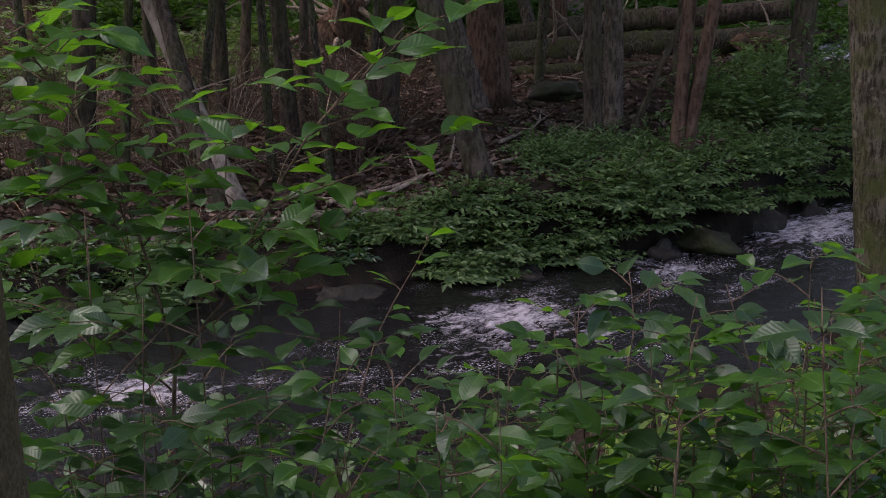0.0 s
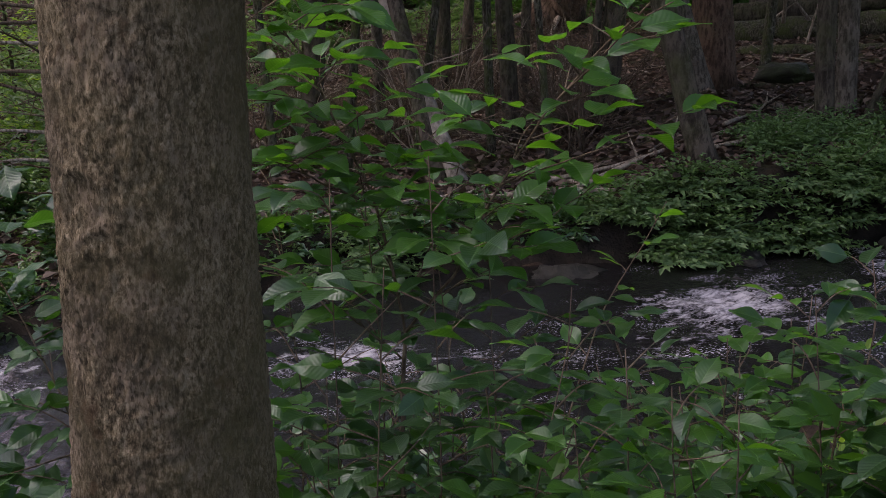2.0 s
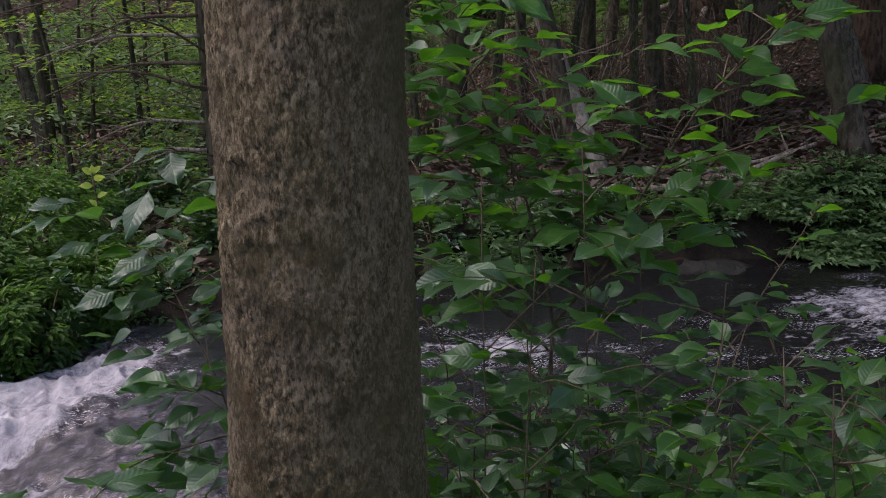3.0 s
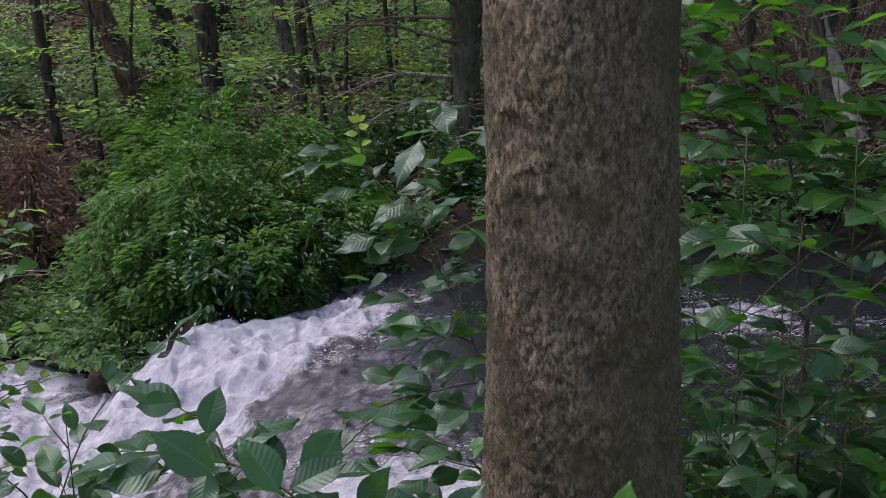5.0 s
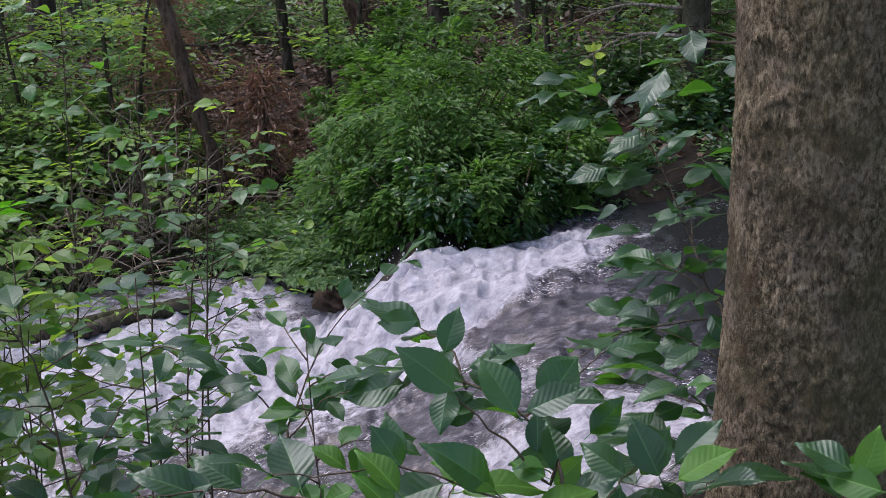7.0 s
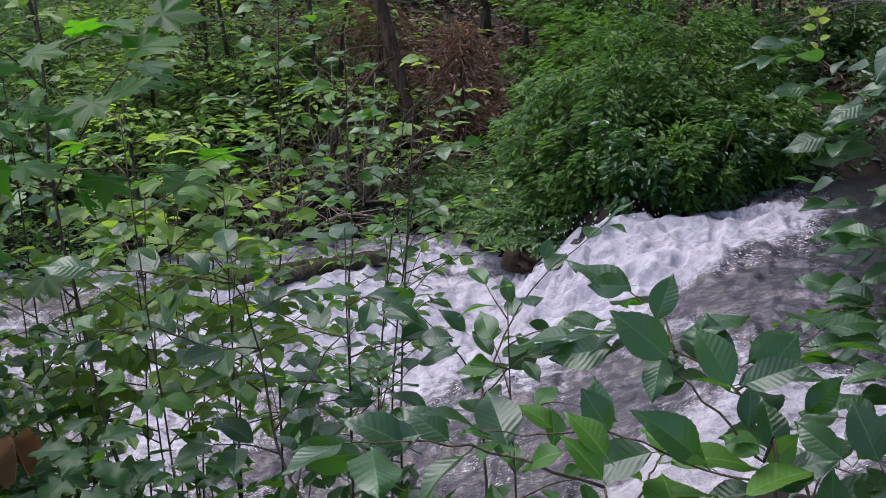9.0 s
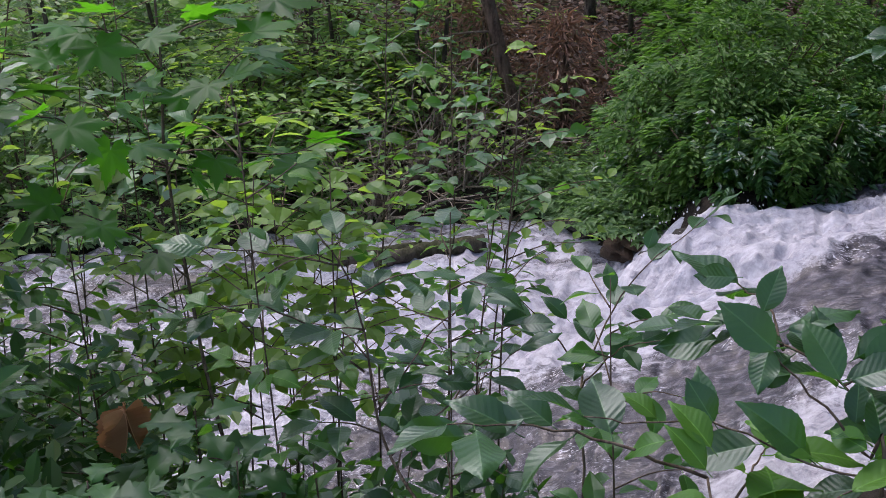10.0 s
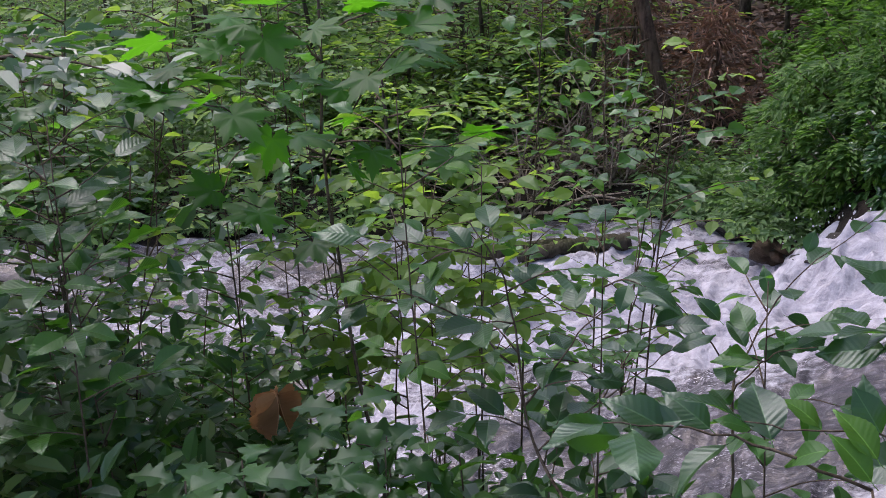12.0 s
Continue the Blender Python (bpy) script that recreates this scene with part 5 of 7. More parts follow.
# ---- near leaves: x along the blade, y across, z its face ----
def blade(name, wide, droop, fold, wave, mat, tip=0.86, teeth=0.0, lobes=0.0, nu=23):
    """A leaf one long: two halves that meet in a crease, toothed or lobed edge, drawn-out tip, corrugated by its side veins."""
    us = np.linspace(0, 1, nu)
    w = 1.06 * wide * np.sin(np.pi * us**tip) ** 0.9 * (1 - 0.18 * us) * (1 - 0.4 * smooth(0.72, 1.0, us))
    w = w * (1 + lobes * np.sin(2 * np.pi * 3.6 * us - 0.6)) + teeth * (np.arange(nu) % 2) * (us > 0.05) * (us < 0.97)
    w[0] = w[-1] = 0.0
    rows = []
    for f in (-1.0, -0.55, 0.0, 0.0, 0.55, 1.0):
        y = f * w
        z = fold * np.abs(y) - droop * us**2 + wave * np.sin(9 * us + 2.5 * f) * abs(f) + 0.02 * np.sin(3 * us) - 0.1 * droop * abs(f)
        rows.append(np.stack([us + 0.1 * np.abs(y) * (1 - us), y, z], -1))
    v = np.stack(rows, 1).reshape(-1, 3)
    i, j = np.meshgrid(np.arange(nu - 1), np.array([0, 1, 3, 4]), indexing="ij")
    q = np.stack([i * 6 + j, (i + 1) * 6 + j, (i + 1) * 6 + j + 1, i * 6 + j + 1], -1).reshape(-1, 4)
    stalk, sq, sc = tube(np.array([[-0.16, 0, 0.0], [-0.05, 0, -0.015], [0.02, 0, 0.0]]), 0.009, 4)
    return mesh_of(name, np.vstack([v, stalk]), [np.vstack([q, sq + len(v)]), sc + len(v)], mat)


# half a maple leaf's outline: angle from its middle lobe, reach
MAPLE = ((0, 0.72), (6, 0.54), (11, 0.56), (15, 0.42), (20, 0.44), (27, 0.34), (33, 0.35), (38, 0.46), (43, 0.45), (50, 0.66), (57, 0.46), (63, 0.48), (70, 0.37), (80, 0.31), (92, 0.36), (100, 0.34), (106, 0.46), (114, 0.33), (126, 0.28), (145, 0.3), (164, 0.18))


def maple_blade(name, droop, fold, mat):
    half = np.array(MAPLE)
    th = np.radians(np.r_[-half[::-1, 0], half[1:, 0]])
    r = np.r_[half[::-1, 1], half[1:, 1]]
    out = np.stack([0.3 + r * np.cos(th), r * np.sin(th)], -1)
    rings = [np.array([0.3, 0.0]) + (out - [0.3, 0.0]) * f for f in (0.35, 0.7, 1.0)]
    p = np.vstack([[[0.3, 0.0]], *rings])
    rad = np.hypot(p[:, 0] - 0.3, p[:, 1])
    z = fold * np.abs(p[:, 1]) - droop * p[:, 0]**2 - 0.5 * droop * np.abs(p[:, 1])**2 + 0.05 * rad * np.sin(7 * np.arctan2(p[:, 1], p[:, 0] - 0.3) + 1.0)
    n = len(th)
    tri = np.stack([np.zeros(n - 1, int), 1 + np.arange(n - 1), 2 + np.arange(n - 1)], -1)
    q = np.vstack([np.stack([b + np.arange(n - 1), b + n + np.arange(n - 1), b + n + 1 + np.arange(n - 1), b + 1 + np.arange(n - 1)], -1) for b in (1, 1 + n)])
    v = np.column_stack([p, z])
    stalk, sq, sc = tube(np.array([[-0.4, 0, 0.05], [-0.1, 0, 0.02], [0.1, 0, 0.0]]), 0.007, 4)
    return mesh_of(name, np.vstack([v, stalk]), [tri, np.vstack([q, sq + len(v)]), sc + len(v)], mat)


LEAVES = {
    "beech": [blade("leaf", 0.29, 0.10, 0.22, 0.015, M_BEECH, teeth=0.012), blade("leaf", 0.27, 0.14, 0.3, 0.02, M_BEECH, teeth=0.012), blade("leaf", 0.31, 0.02, 0.12, 0.03, M_BEECH, teeth=0.012),
              blade("leaf", 0.25, 0.2, 0.42, 0.02, M_BEECH, teeth=0.012), blade("leaf", 0.3, 0.14, -0.1, 0.04, M_BEECH, teeth=0.012)],
    "young": [blade("leaf", 0.28, 0.12, 0.3, 0.02, M_YOUNG, teeth=0.012), blade("leaf", 0.3, 0.25, 0.2, 0.03, M_YOUNG, teeth=0.012)],
    "maple": [maple_blade("leaf", 0.12, 0.12, M_MAPLE), maple_blade("leaf", 0.25, -0.06, M_MAPLE), maple_blade("leaf", 0.4, 0.15, M_MAPLE)],
    "oak": [blade("leaf", 0.29, 0.12, 0.2, 0.02, M_OAK, 0.95, lobes=0.34, nu=21), blade("leaf", 0.27, 0.3, 0.1, 0.04, M_OAK, 0.95, lobes=0.3, nu=21)],
    "broad": [maple_blade("leaf", 0.15, 0.1, M_OAK), maple_blade("leaf", 0.3, 0.05, M_OAK)],
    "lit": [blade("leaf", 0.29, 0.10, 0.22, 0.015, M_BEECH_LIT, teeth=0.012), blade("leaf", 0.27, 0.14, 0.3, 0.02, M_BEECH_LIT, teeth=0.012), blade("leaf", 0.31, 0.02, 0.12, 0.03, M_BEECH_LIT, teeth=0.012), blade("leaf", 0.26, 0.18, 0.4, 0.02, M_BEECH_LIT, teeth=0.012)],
    "edged": [blade("leaf", 0.3, 0.1, 0.2, 0.03, M_BEECH, teeth=0.01), blade("leaf", 0.28, 0.16, 0.25, 0.02, M_YOUNG, teeth=0.01)],
    "round": [blade("leaf", 0.37, 0.1, 0.2, 0.02, M_BEECH_LIT, 0.75), blade("leaf", 0.34, 0.25, 0.3, 0.03, M_YOUNG, 0.75), blade("leaf", 0.36, 0.15, 0.1, 0.03, M_BEECH_LIT, 0.75)],
}


def spray(plant, rows, kind=None, normal=(0.4, -0.45, 0.8), scale=0.94):
    """Single leaves at their places: foot, way and length of each, on short stalks of one twig."""
    for x, y, z, dx, dy, dz, size in rows:
        at = np.array([x, y, z]) - plant.foot
        n = np.array(normal) + plant.r.normal(0, 0.3, 3)
        if abs(dz) > 0.75:
            n = np.array([0.6, -0.6, 0.45]) + plant.r.normal(0, 0.1, 3)
        plant.leaf(plant.ob, at, (dx, dy, dz), n, size * (0.82 if (kind or plant.kind) == "young" else scale), kind)


def leaf_matrix(at, along, normal, size):
    x = unit(along)
    y = unit(np.cross(normal, x))
    z = np.cross(x, y)
    m = np.eye(4)
    m[:3, 0], m[:3, 1], m[:3, 2], m[:3, 3] = x * size, y * size, z * size, at
    return Matrix(m.tolist())


class Plant:
    """A young tree or shrub: a stem, twigs on it, and leaves on the twigs."""

    def __init__(self, name, foot, label, category, group, kind, size, seed):
        self.ob = thing(name, tuple(float(c) for c in foot), label, category, group)
        self.foot, self.kind, self.size, self.r = np.array(foot, float), kind, size, np.random.default_rng(seed)

    def limb(self, points, r0, r1, name="stem", n=18):
        path = curve(np.array(points, float) - self.foot, n)
        path[1:-1] += self.r.normal(0, 0.0018, (n - 2, 3))
        r0, r1 = 0.62 * r0, 0.62 * r1
        t = tube(path, np.linspace(r0, r1, n), 7, 0.06, int(self.r.integers(1e6)))
        return part(name, mesh_of(name, t[0], [t[1], t[2]], M_TWIG), self.ob), path

    def leaf(self, parent, at, along, normal, size, kind=None):
        kinds = LEAVES[kind or self.kind]
        part("leaf", kinds[int(self.r.integers(len(kinds)))], parent, m=leaf_matrix(at, along, normal, size))

    def leafy(self, ob, path, start=0.2, gap=0.05, scale=1.0, end=True):
        """Alternate leaves along a twig, one at its end."""
        r = self.r
        ln = np.r_[0, np.cumsum(np.linalg.norm(np.diff(path, axis=0), axis=1))]
        total, s, flip = ln[-1], start * ln[-1] + 0.3 * gap, 1.0 if r.random() < 0.5 else -1.0
        while s < total:
            at = np.array([np.interp(s, ln, path[:, c]) for c in range(3)])
            ahead = np.array([np.interp(min(s + 0.02, total + 1e-3), ln, path[:, c]) for c in range(3)]) - at
            ahead = unit(ahead if np.linalg.norm(ahead) > 1e-5 else path[-1] - path[-2])
            lateral = unit(np.cross(ahead, [0, 0, 1.0]) + 1e-6)
            along = unit(0.55 * ahead + flip * lateral * 0.85 + r.normal(0, 0.2, 3) + [0, 0, -0.12])
            normal = unit(np.array([0, 0, 1.0]) + 0.2 * ahead + r.normal(0, 0.24, 3))
            size = self.size * scale * (0.7 + 0.5 * r.random())
            self.leaf(ob, at + along * 0.16 * size, along, normal, size)
            s += gap * (0.7 + 0.6 * r.random())
            flip = -flip
        if end:
            along = unit(unit(path[-1] - path[-2]) + r.normal(0, 0.15, 3) + [0, 0, -0.1])
            self.leaf(ob, path[-1], along, unit(np.array([0, 0, 1.0]) + r.normal(0, 0.3, 3)), self.size * scale * (0.8 + 0.4 * r.random()))

    def twigs(self, path, start, gap, length, leaf_gap=0.05, scale=1.0, toward=None):
        """Side twigs all along a limb, shorter towards its end."""
        r = self.r
        ln = np.r_[0, np.cumsum(np.linalg.norm(np.diff(path, axis=0), axis=1))]
        s, a = start * ln[-1], r.random() * 6.283
        while s < ln[-1] * 0.97:
            p0 = np.array([np.interp(s, ln, path[:, c]) for c in range(3)])
            a += 2.4 + r.normal(0, 0.5)
            d = np.array([math.cos(a), math.sin(a), 0.28 + 0.3 * r.random()])
            if toward is not None:
                d = d + 0.8 * np.array(toward)
            l = length * (0.55 + 0.6 * r.random()) * (1 - 0.45 * s / ln[-1])
            p2 = p0 + unit(d) * l
            tw = curve([p0, (p0 + p2) / 2 + r.normal(0, 0.04 * l, 3) + [0, 0, 0.07 * l], p2], 8)
            t = tube(tw, np.linspace(0.0022, 0.001, 8), 5, 0.05, 1)
            ob = part("twig", mesh_of("twig", t[0], [t[1], t[2]], M_TWIG), self.ob)
            self.leafy(ob, tw, 0.25, leaf_gap, scale)
            s += gap * (0.7 + 0.6 * r.random())


NEAR = "saplings on the near bank"
BEECH = "slender beech sapling with toothed ribbed green leaves"


def shoot(plant, points, r0=0.004, r1=0.0015, gap=0.05, start=0.1, scale=1.0, name="branch"):
    ob, path = plant.limb(points, r0, r1, name, 14)
    plant.leafy(ob, path, start, gap, scale)
    return path


# forked sapling in front of the dark pool
foot = (-0.64, 2.76, gz(-0.64, 2.76))
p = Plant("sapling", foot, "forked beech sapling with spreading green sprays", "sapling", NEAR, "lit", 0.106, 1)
p.limb([foot, (-0.65, 2.78, 0.30), (-0.66, 2.82, 0.52), (-0.66, 2.87, 0.73)], 0.011, 0.009)
_, a = p.limb([(-0.66, 2.87, 0.73), (-0.74, 2.91, 1.04), (-0.82, 2.88, 1.22), (-0.88, 2.82, 1.39), (-0.94, 2.74, 1.51)], 0.007, 0.003, "branch")
p.twigs(a, 0.1, 0.03, 0.4)
_, a = p.limb([(-0.66, 2.87, 0.73), (-0.52, 2.85, 0.91), (-0.41, 2.77, 1.13), (-0.30, 2.73, 1.31), (-0.18, 2.69, 1.45), (-0.08, 2.60, 1.55)], 0.007, 0.0025, "branch")
p.twigs(a, 0.12, 0.05, 0.28)
shoot(p, [(-0.41, 2.77, 1.13), (-0.18, 2.69, 1.23), (0.02, 2.60, 1.33)])
shoot(p, [(-0.30, 2.73, 1.31), (-0.10, 2.60, 1.51), (0.06, 2.50, 1.60)])
shoot(p, [(-0.52, 2.85, 0.91), (-0.32, 2.78, 1.04), (-0.18, 2.74, 1.15)])
_, a = p.limb([(-0.67, 2.87, 0.66), (-0.79, 2.79, 0.79), (-0.93, 2.75, 0.89)], 0.005, 0.002, "branch")
p.twigs(a, 0.2, 0.08, 0.24)
_, a = p.limb([(-0.74, 2.91, 1.04), (-0.86, 2.77, 1.13), (-0.97, 2.68, 1.20)], 0.005, 0.002, "branch")
p.twigs(a, 0.1, 0.07, 0.25)
_, a = p.limb([(-0.64, 2.88, 0.85), (-0.57, 3.05, 1.07), (-0.53, 3.05, 1.37), (-0.48, 3.06, 1.48)], 0.004, 0.002, "branch")
p.twigs(a, 0.25, 0.11, 0.2)

foot = (-1.12, 2.75, gz(-1.12, 2.75))
p = Plant("sapling", foot, "leafy beech sapling beside the trunk", "sapling", NEAR, "lit", 0.1, 3)
_, a = p.limb([foot, (-1.1, 2.75, 0.5), (-1.05, 2.72, 1.0), (-1.0, 2.66, 1.6)], 0.008, 0.003)
p.twigs(a, 0.25, 0.05, 0.34)

# whip with a tuft at its end
foot = (-0.45, 3.45, gz(-0.45, 3.45))
p = Plant("sapling", foot, "thin pale whip with a tuft of pointed leaves", "sapling", NEAR, "lit", 0.09, 2)
_, a = p.limb([foot, (-0.35, 3.58, 0.04), (-0.26, 3.69, 0.39), (-0.19, 3.80, 0.59), (-0.07, 3.80, 0.81), (-0.02, 3.80, 0.92)], 0.006, 0.002)
p.twigs(a, 0.45, 0.1, 0.13)

# whorled shrubs over the near water
for n, (pts, sc) in enumerate((
        ([(0.30, 2.45), (0.36, 2.68, 0.55), (0.41, 2.77, 0.62), (0.48, 2.96, 0.77), (0.48, 3.06, 0.92)], 0.105),
        ([(0.3, 2.6), (0.28, 2.79, 0.65), (0.27, 2.84, 0.82)], 0.1), ([(0.6, 2.25), (0.68, 2.51, 0.74), (0.73, 2.70, 0.89)], 0.1),
        ([(0.12, 2.7), (0.16, 2.90, 0.56), (0.17, 3.00, 0.68)], 0.1), ([(0.42, 2.1), (0.46, 2.25, 0.74), (0.48, 2.30, 0.8)], 0.1),
        ([(0.75, 2.1), (0.84, 2.36, 0.75), (0.88, 2.46, 0.9)], 0.09))):
    foot = (*pts[0], gz(*pts[0]))
    p = Plant("sapling", foot, "leafy beech sapling above the stream bank", "sapling", NEAR, "lit" if n % 2 else "beech", sc, 10 + n)
    _, a = p.limb([foot, *pts[1:]], 0.006, 0.002)
    p.twigs(a, 0.4, 0.055, 0.2, 0.05)

# tall sapling beyond the trunk, with a pale young tip
foot = (-1.2, 2.2, gz(-1.2, 2.2))
p = Plant("sapling", foot, "tall beech sapling with a pale yellow-green young tip", "sapling", NEAR, "beech", 0.1, 20)
_, a = p.limb([foot, (-1.24, 2.31, 0.52), (-1.34, 2.43, 0.60), (-1.48, 2.53, 0.76), (-1.60, 2.58, 0.91), (-1.75, 2.61, 1.00)], 0.006, 0.002)
p.twigs(a, 0.2, 0.05, 0.26)
spray(p, [(-1.63, 2.63, 0.87, -0.94, -0.16, -0.29, 0.120), (-1.63, 2.63, 0.84, -0.46, -0.86, -0.24, 0.120), (-1.68, 2.60, 0.91, -0.45, -0.86, 0.24, 0.120),
          (-1.61, 2.64, 0.84, 0.48, 0.72, 0.51, 0.118), (-1.53, 2.68, 0.77, 0.61, -0.42, 0.67, 0.102), (-1.69, 2.60, 1.01, -0.00, -0.94, -0.34, 0.081),
          (-1.78, 2.54, 1.05, -0.96, -0.27, -0.10, 0.120), (-1.68, 2.60, 0.99, 0.92, -0.26, 0.31, 0.098), (-1.63, 2.63, 0.79, -0.27, -0.95, -0.13, 0.094),
          (-1.69, 2.60, 0.71, -0.87, 0.03, -0.50, 0.103), (-1.69, 2.60, 0.65, -0.42, -0.91, 0.01, 0.117), (-1.66, 2.62, 0.57, -0.49, -0.87, 0.07, 0.120),
          (-1.55, 2.67, 0.74, 0.53, 0.85, -0.05, 0.093), (-1.63, 2.63, 0.45, -0.46, -0.89, -0.02, 0.120), (-1.61, 2.64, 0.43, -0.50, -0.84, -0.21, 0.120),
          (-1.57, 2.67, 0.33, -0.86, -0.07, -0.51, 0.120), (-1.57, 2.67, 0.67, 0.88, -0.22, 0.42, 0.110), (-1.53, 2.68, 0.59, 0.76, -0.31, 0.57, 0.106),
          (-1.60, 2.65, 0.54, -0.97, 0.08, 0.23, 0.092), (-1.52, 2.69, 0.48, 0.79, -0.34, -0.51, 0.100), (-1.70, 2.59, 0.97, -0.26, -0.95, -0.17, 0.097)], normal=(0.05, -0.1, 1.0), scale=0.78)
shoot(p, [(-1.3, 2.38, 0.56), (-1.5, 2.3, 0.5), (-1.6, 2.25, 0.42)])
spray(p, [(-1.48, 2.41, 0.54, -0.91, -0.25, -0.33, 0.125), (-1.47, 2.42, 0.52, -0.24, -0.84, -0.49, 0.125), (-1.45, 2.44, 0.40, -0.57, -0.80, 0.18, 0.125),
          (-1.43, 2.44, 0.43, 0.50, 0.78, 0.38, 0.085), (-1.43, 2.45, 0.63, -0.53, -0.80, 0.28, 0.125), (-1.41, 2.45, 0.63, 0.75, -0.35, 0.57, 0.125),
          (-1.47, 2.42, 0.62, -0.86, -0.10, -0.50, 0.120), (-1.44, 2.44, 0.34, -0.39, -0.82, 0.41, 0.125), (-1.42, 2.45, 0.36, 0.64, -0.29, 0.71, 0.125),
          (-1.48, 2.42, 0.38, -0.83, -0.08, -0.55, 0.119), (-1.44, 2.44, 0.50, 0.63, -0.37, 0.68, 0.125), (-1.41, 2.46, 0.28, -0.38, -0.92, -0.09, 0.125),
          (-1.39, 2.46, 0.31, 0.38, 0.60, -0.71, 0.108), (-1.46, 2.43, 0.46, -0.26, -0.85, 0.45, 0.125)], normal=(0.15, -0.3, 1.0), scale=0.78)
spray(p, [(-1.80, 2.52, 1.05, -0.67, -0.74, -0.08, 0.120), (-1.71, 2.50, 0.96, -0.74, -0.67, -0.10, 0.150), (-1.55, 2.52, 0.92, -0.66, -0.72, -0.21, 0.170),
          (-1.54, 2.51, 0.84, -0.66, -0.73, -0.19, 0.130), (-1.41, 2.49, 0.97, -0.92, -0.31, -0.26, 0.110), (-1.54, 2.54, 0.97, -0.97, -0.22, -0.10, 0.100),
          (-1.59, 2.46, 0.81, -0.89, -0.42, -0.15, 0.100), (-1.66, 2.46, 0.74, -0.73, -0.66, 0.19, 0.090), (-1.52, 2.42, 0.72, -0.96, -0.25, -0.10, 0.120),
          (-1.47, 2.37, 0.69, -0.67, -0.73, -0.14, 0.130), (-1.42, 2.43, 0.76, -0.99, 0.02, 0.11, 0.100), (-1.47, 2.36, 0.64, -0.89, -0.42, -0.20, 0.130),
          (-1.37, 2.34, 0.63, -0.55, -0.78, -0.29, 0.120), (-1.50, 2.30, 0.56, -0.94, -0.34, 0.10, 0.110), (-1.38, 2.24, 0.53, -0.67, -0.74, 0.00, 0.140),
          (-1.25, 2.20, 0.56, -0.43, -0.85, -0.30, 0.130), (-1.40, 2.20, 0.48, -0.90, -0.43, -0.10, 0.120), (-1.27, 2.15, 0.48, -0.73, -0.66, -0.19, 0.130),
          (-1.42, 2.10, 0.43, -0.97, -0.22, 0.10, 0.120), (-1.31, 2.34, 0.69, 0.97, 0.02, 0.24, 0.100), (-1.43, 2.45, 0.85, 0.66, 0.66, 0.34, 0.100),
          (-1.49, 2.49, 0.91, 0.35, 0.74, 0.57, 0.080), (-1.26, 2.27, 0.61, 0.79, -0.20, -0.58, 0.120), (-1.30, 2.10, 0.43, -0.45, -0.89, -0.11, 0.140)], normal=(0.15, -0.25, 1.0), scale=0.78)
LEAVES["tip"] = [blade("leaf", 0.3, 0.15, 0.3, 0.02, M_TIP), blade("leaf", 0.26, 0.3, 0.2, 0.03, M_TIP)]
p.limb([(-1.74, 2.6, 0.97), (-1.76, 2.6, 1.04), (-1.77, 2.60, 1.11)], 0.004, 0.003, "shoot", 6)
spray(p, [(-1.77, 2.6, 1.11, 0.5, 0.35, 0.6, 0.031), (-1.77, 2.6, 1.11, -0.6, -0.4, 0.5, 0.031), (-1.77, 2.6, 1.1, 0.75, 0.55, -0.05, 0.034), (-1.77, 2.6, 1.08, -0.75, -0.55, 0.1, 0.037),
          (-1.76, 2.6, 1.05, 0.6, 0.4, 0.45, 0.031), (-1.76, 2.6, 1.03, -0.5, -0.35, 0.6, 0.028), (-1.77, 2.6, 1.11, 0.05, 0.0, 1.0, 0.025)], "tip", normal=(0.5, -0.75, 0.5))
p.kind, p.size = "beech", 0.09
foot = (-0.98, 2.15, gz(-0.98, 2.15))
p = Plant("sapling", foot, "thin sapling with a few green leaves by the trunk", "sapling", NEAR, "beech", 0.085, 21)
_, a = p.limb([foot, (-0.95, 2.14, 0.7), (-0.98, 2.08, 1.15), (-1.04, 1.97, 1.26)], 0.005, 0.0025)
shoot(p, [(-1.04, 1.97, 1.26), (-1.06, 1.85, 1.29), (-1.09, 1.77, 1.31)], gap=0.07)
shoot(p, [(-1.0, 2.03, 1.2), (-1.08, 1.84, 1.25), (-1.12, 1.76, 1.24)], gap=0.07)

# large ribbed leaves close to the path
foot = (-0.92, 1.28, gz(-0.92, 1.28))
p = Plant("sapling", foot, "beech sapling with large deeply ribbed dark leaves", "sapling", NEAR, "beech", 0.115, 22)
_, a = p.limb([foot, (-0.95, 1.31, 0.45), (-0.97, 1.33, 0.63), (-1.04, 1.34, 0.72), (-1.11, 1.33, 0.77), (-1.19, 1.29, 0.82)], 0.006, 0.002)
p.leafy(part("twig", mesh_of("twig", *(lambda t: (t[0], [t[1], t[2]]))(tube(a[9:], 0.002, 5)), M_TWIG), p.ob), a[9:], 0.0, 0.045)
shoot(p, [(-1.11, 1.33, 0.77), (-1.09, 1.43, 0.80), (-1.07, 1.50, 0.83)], gap=0.045)
shoot(p, [(-1.19, 1.29, 0.82), (-1.26, 1.27, 0.84), (-1.34, 1.23, 0.82)], gap=0.05)
shoot(p, [(-1.19, 1.29, 0.81), (-1.24, 1.32, 0.85), (-1.31, 1.33, 0.87)], gap=0.05)
shoot(p, [(-0.96, 1.32, 0.55), (-0.9, 1.42, 0.64), (-0.86, 1.47, 0.68)], gap=0.04)
shoot(p, [(-0.95, 1.31, 0.5), (-1.02, 1.42, 0.6), (-1.0, 1.5, 0.66)], gap=0.045)
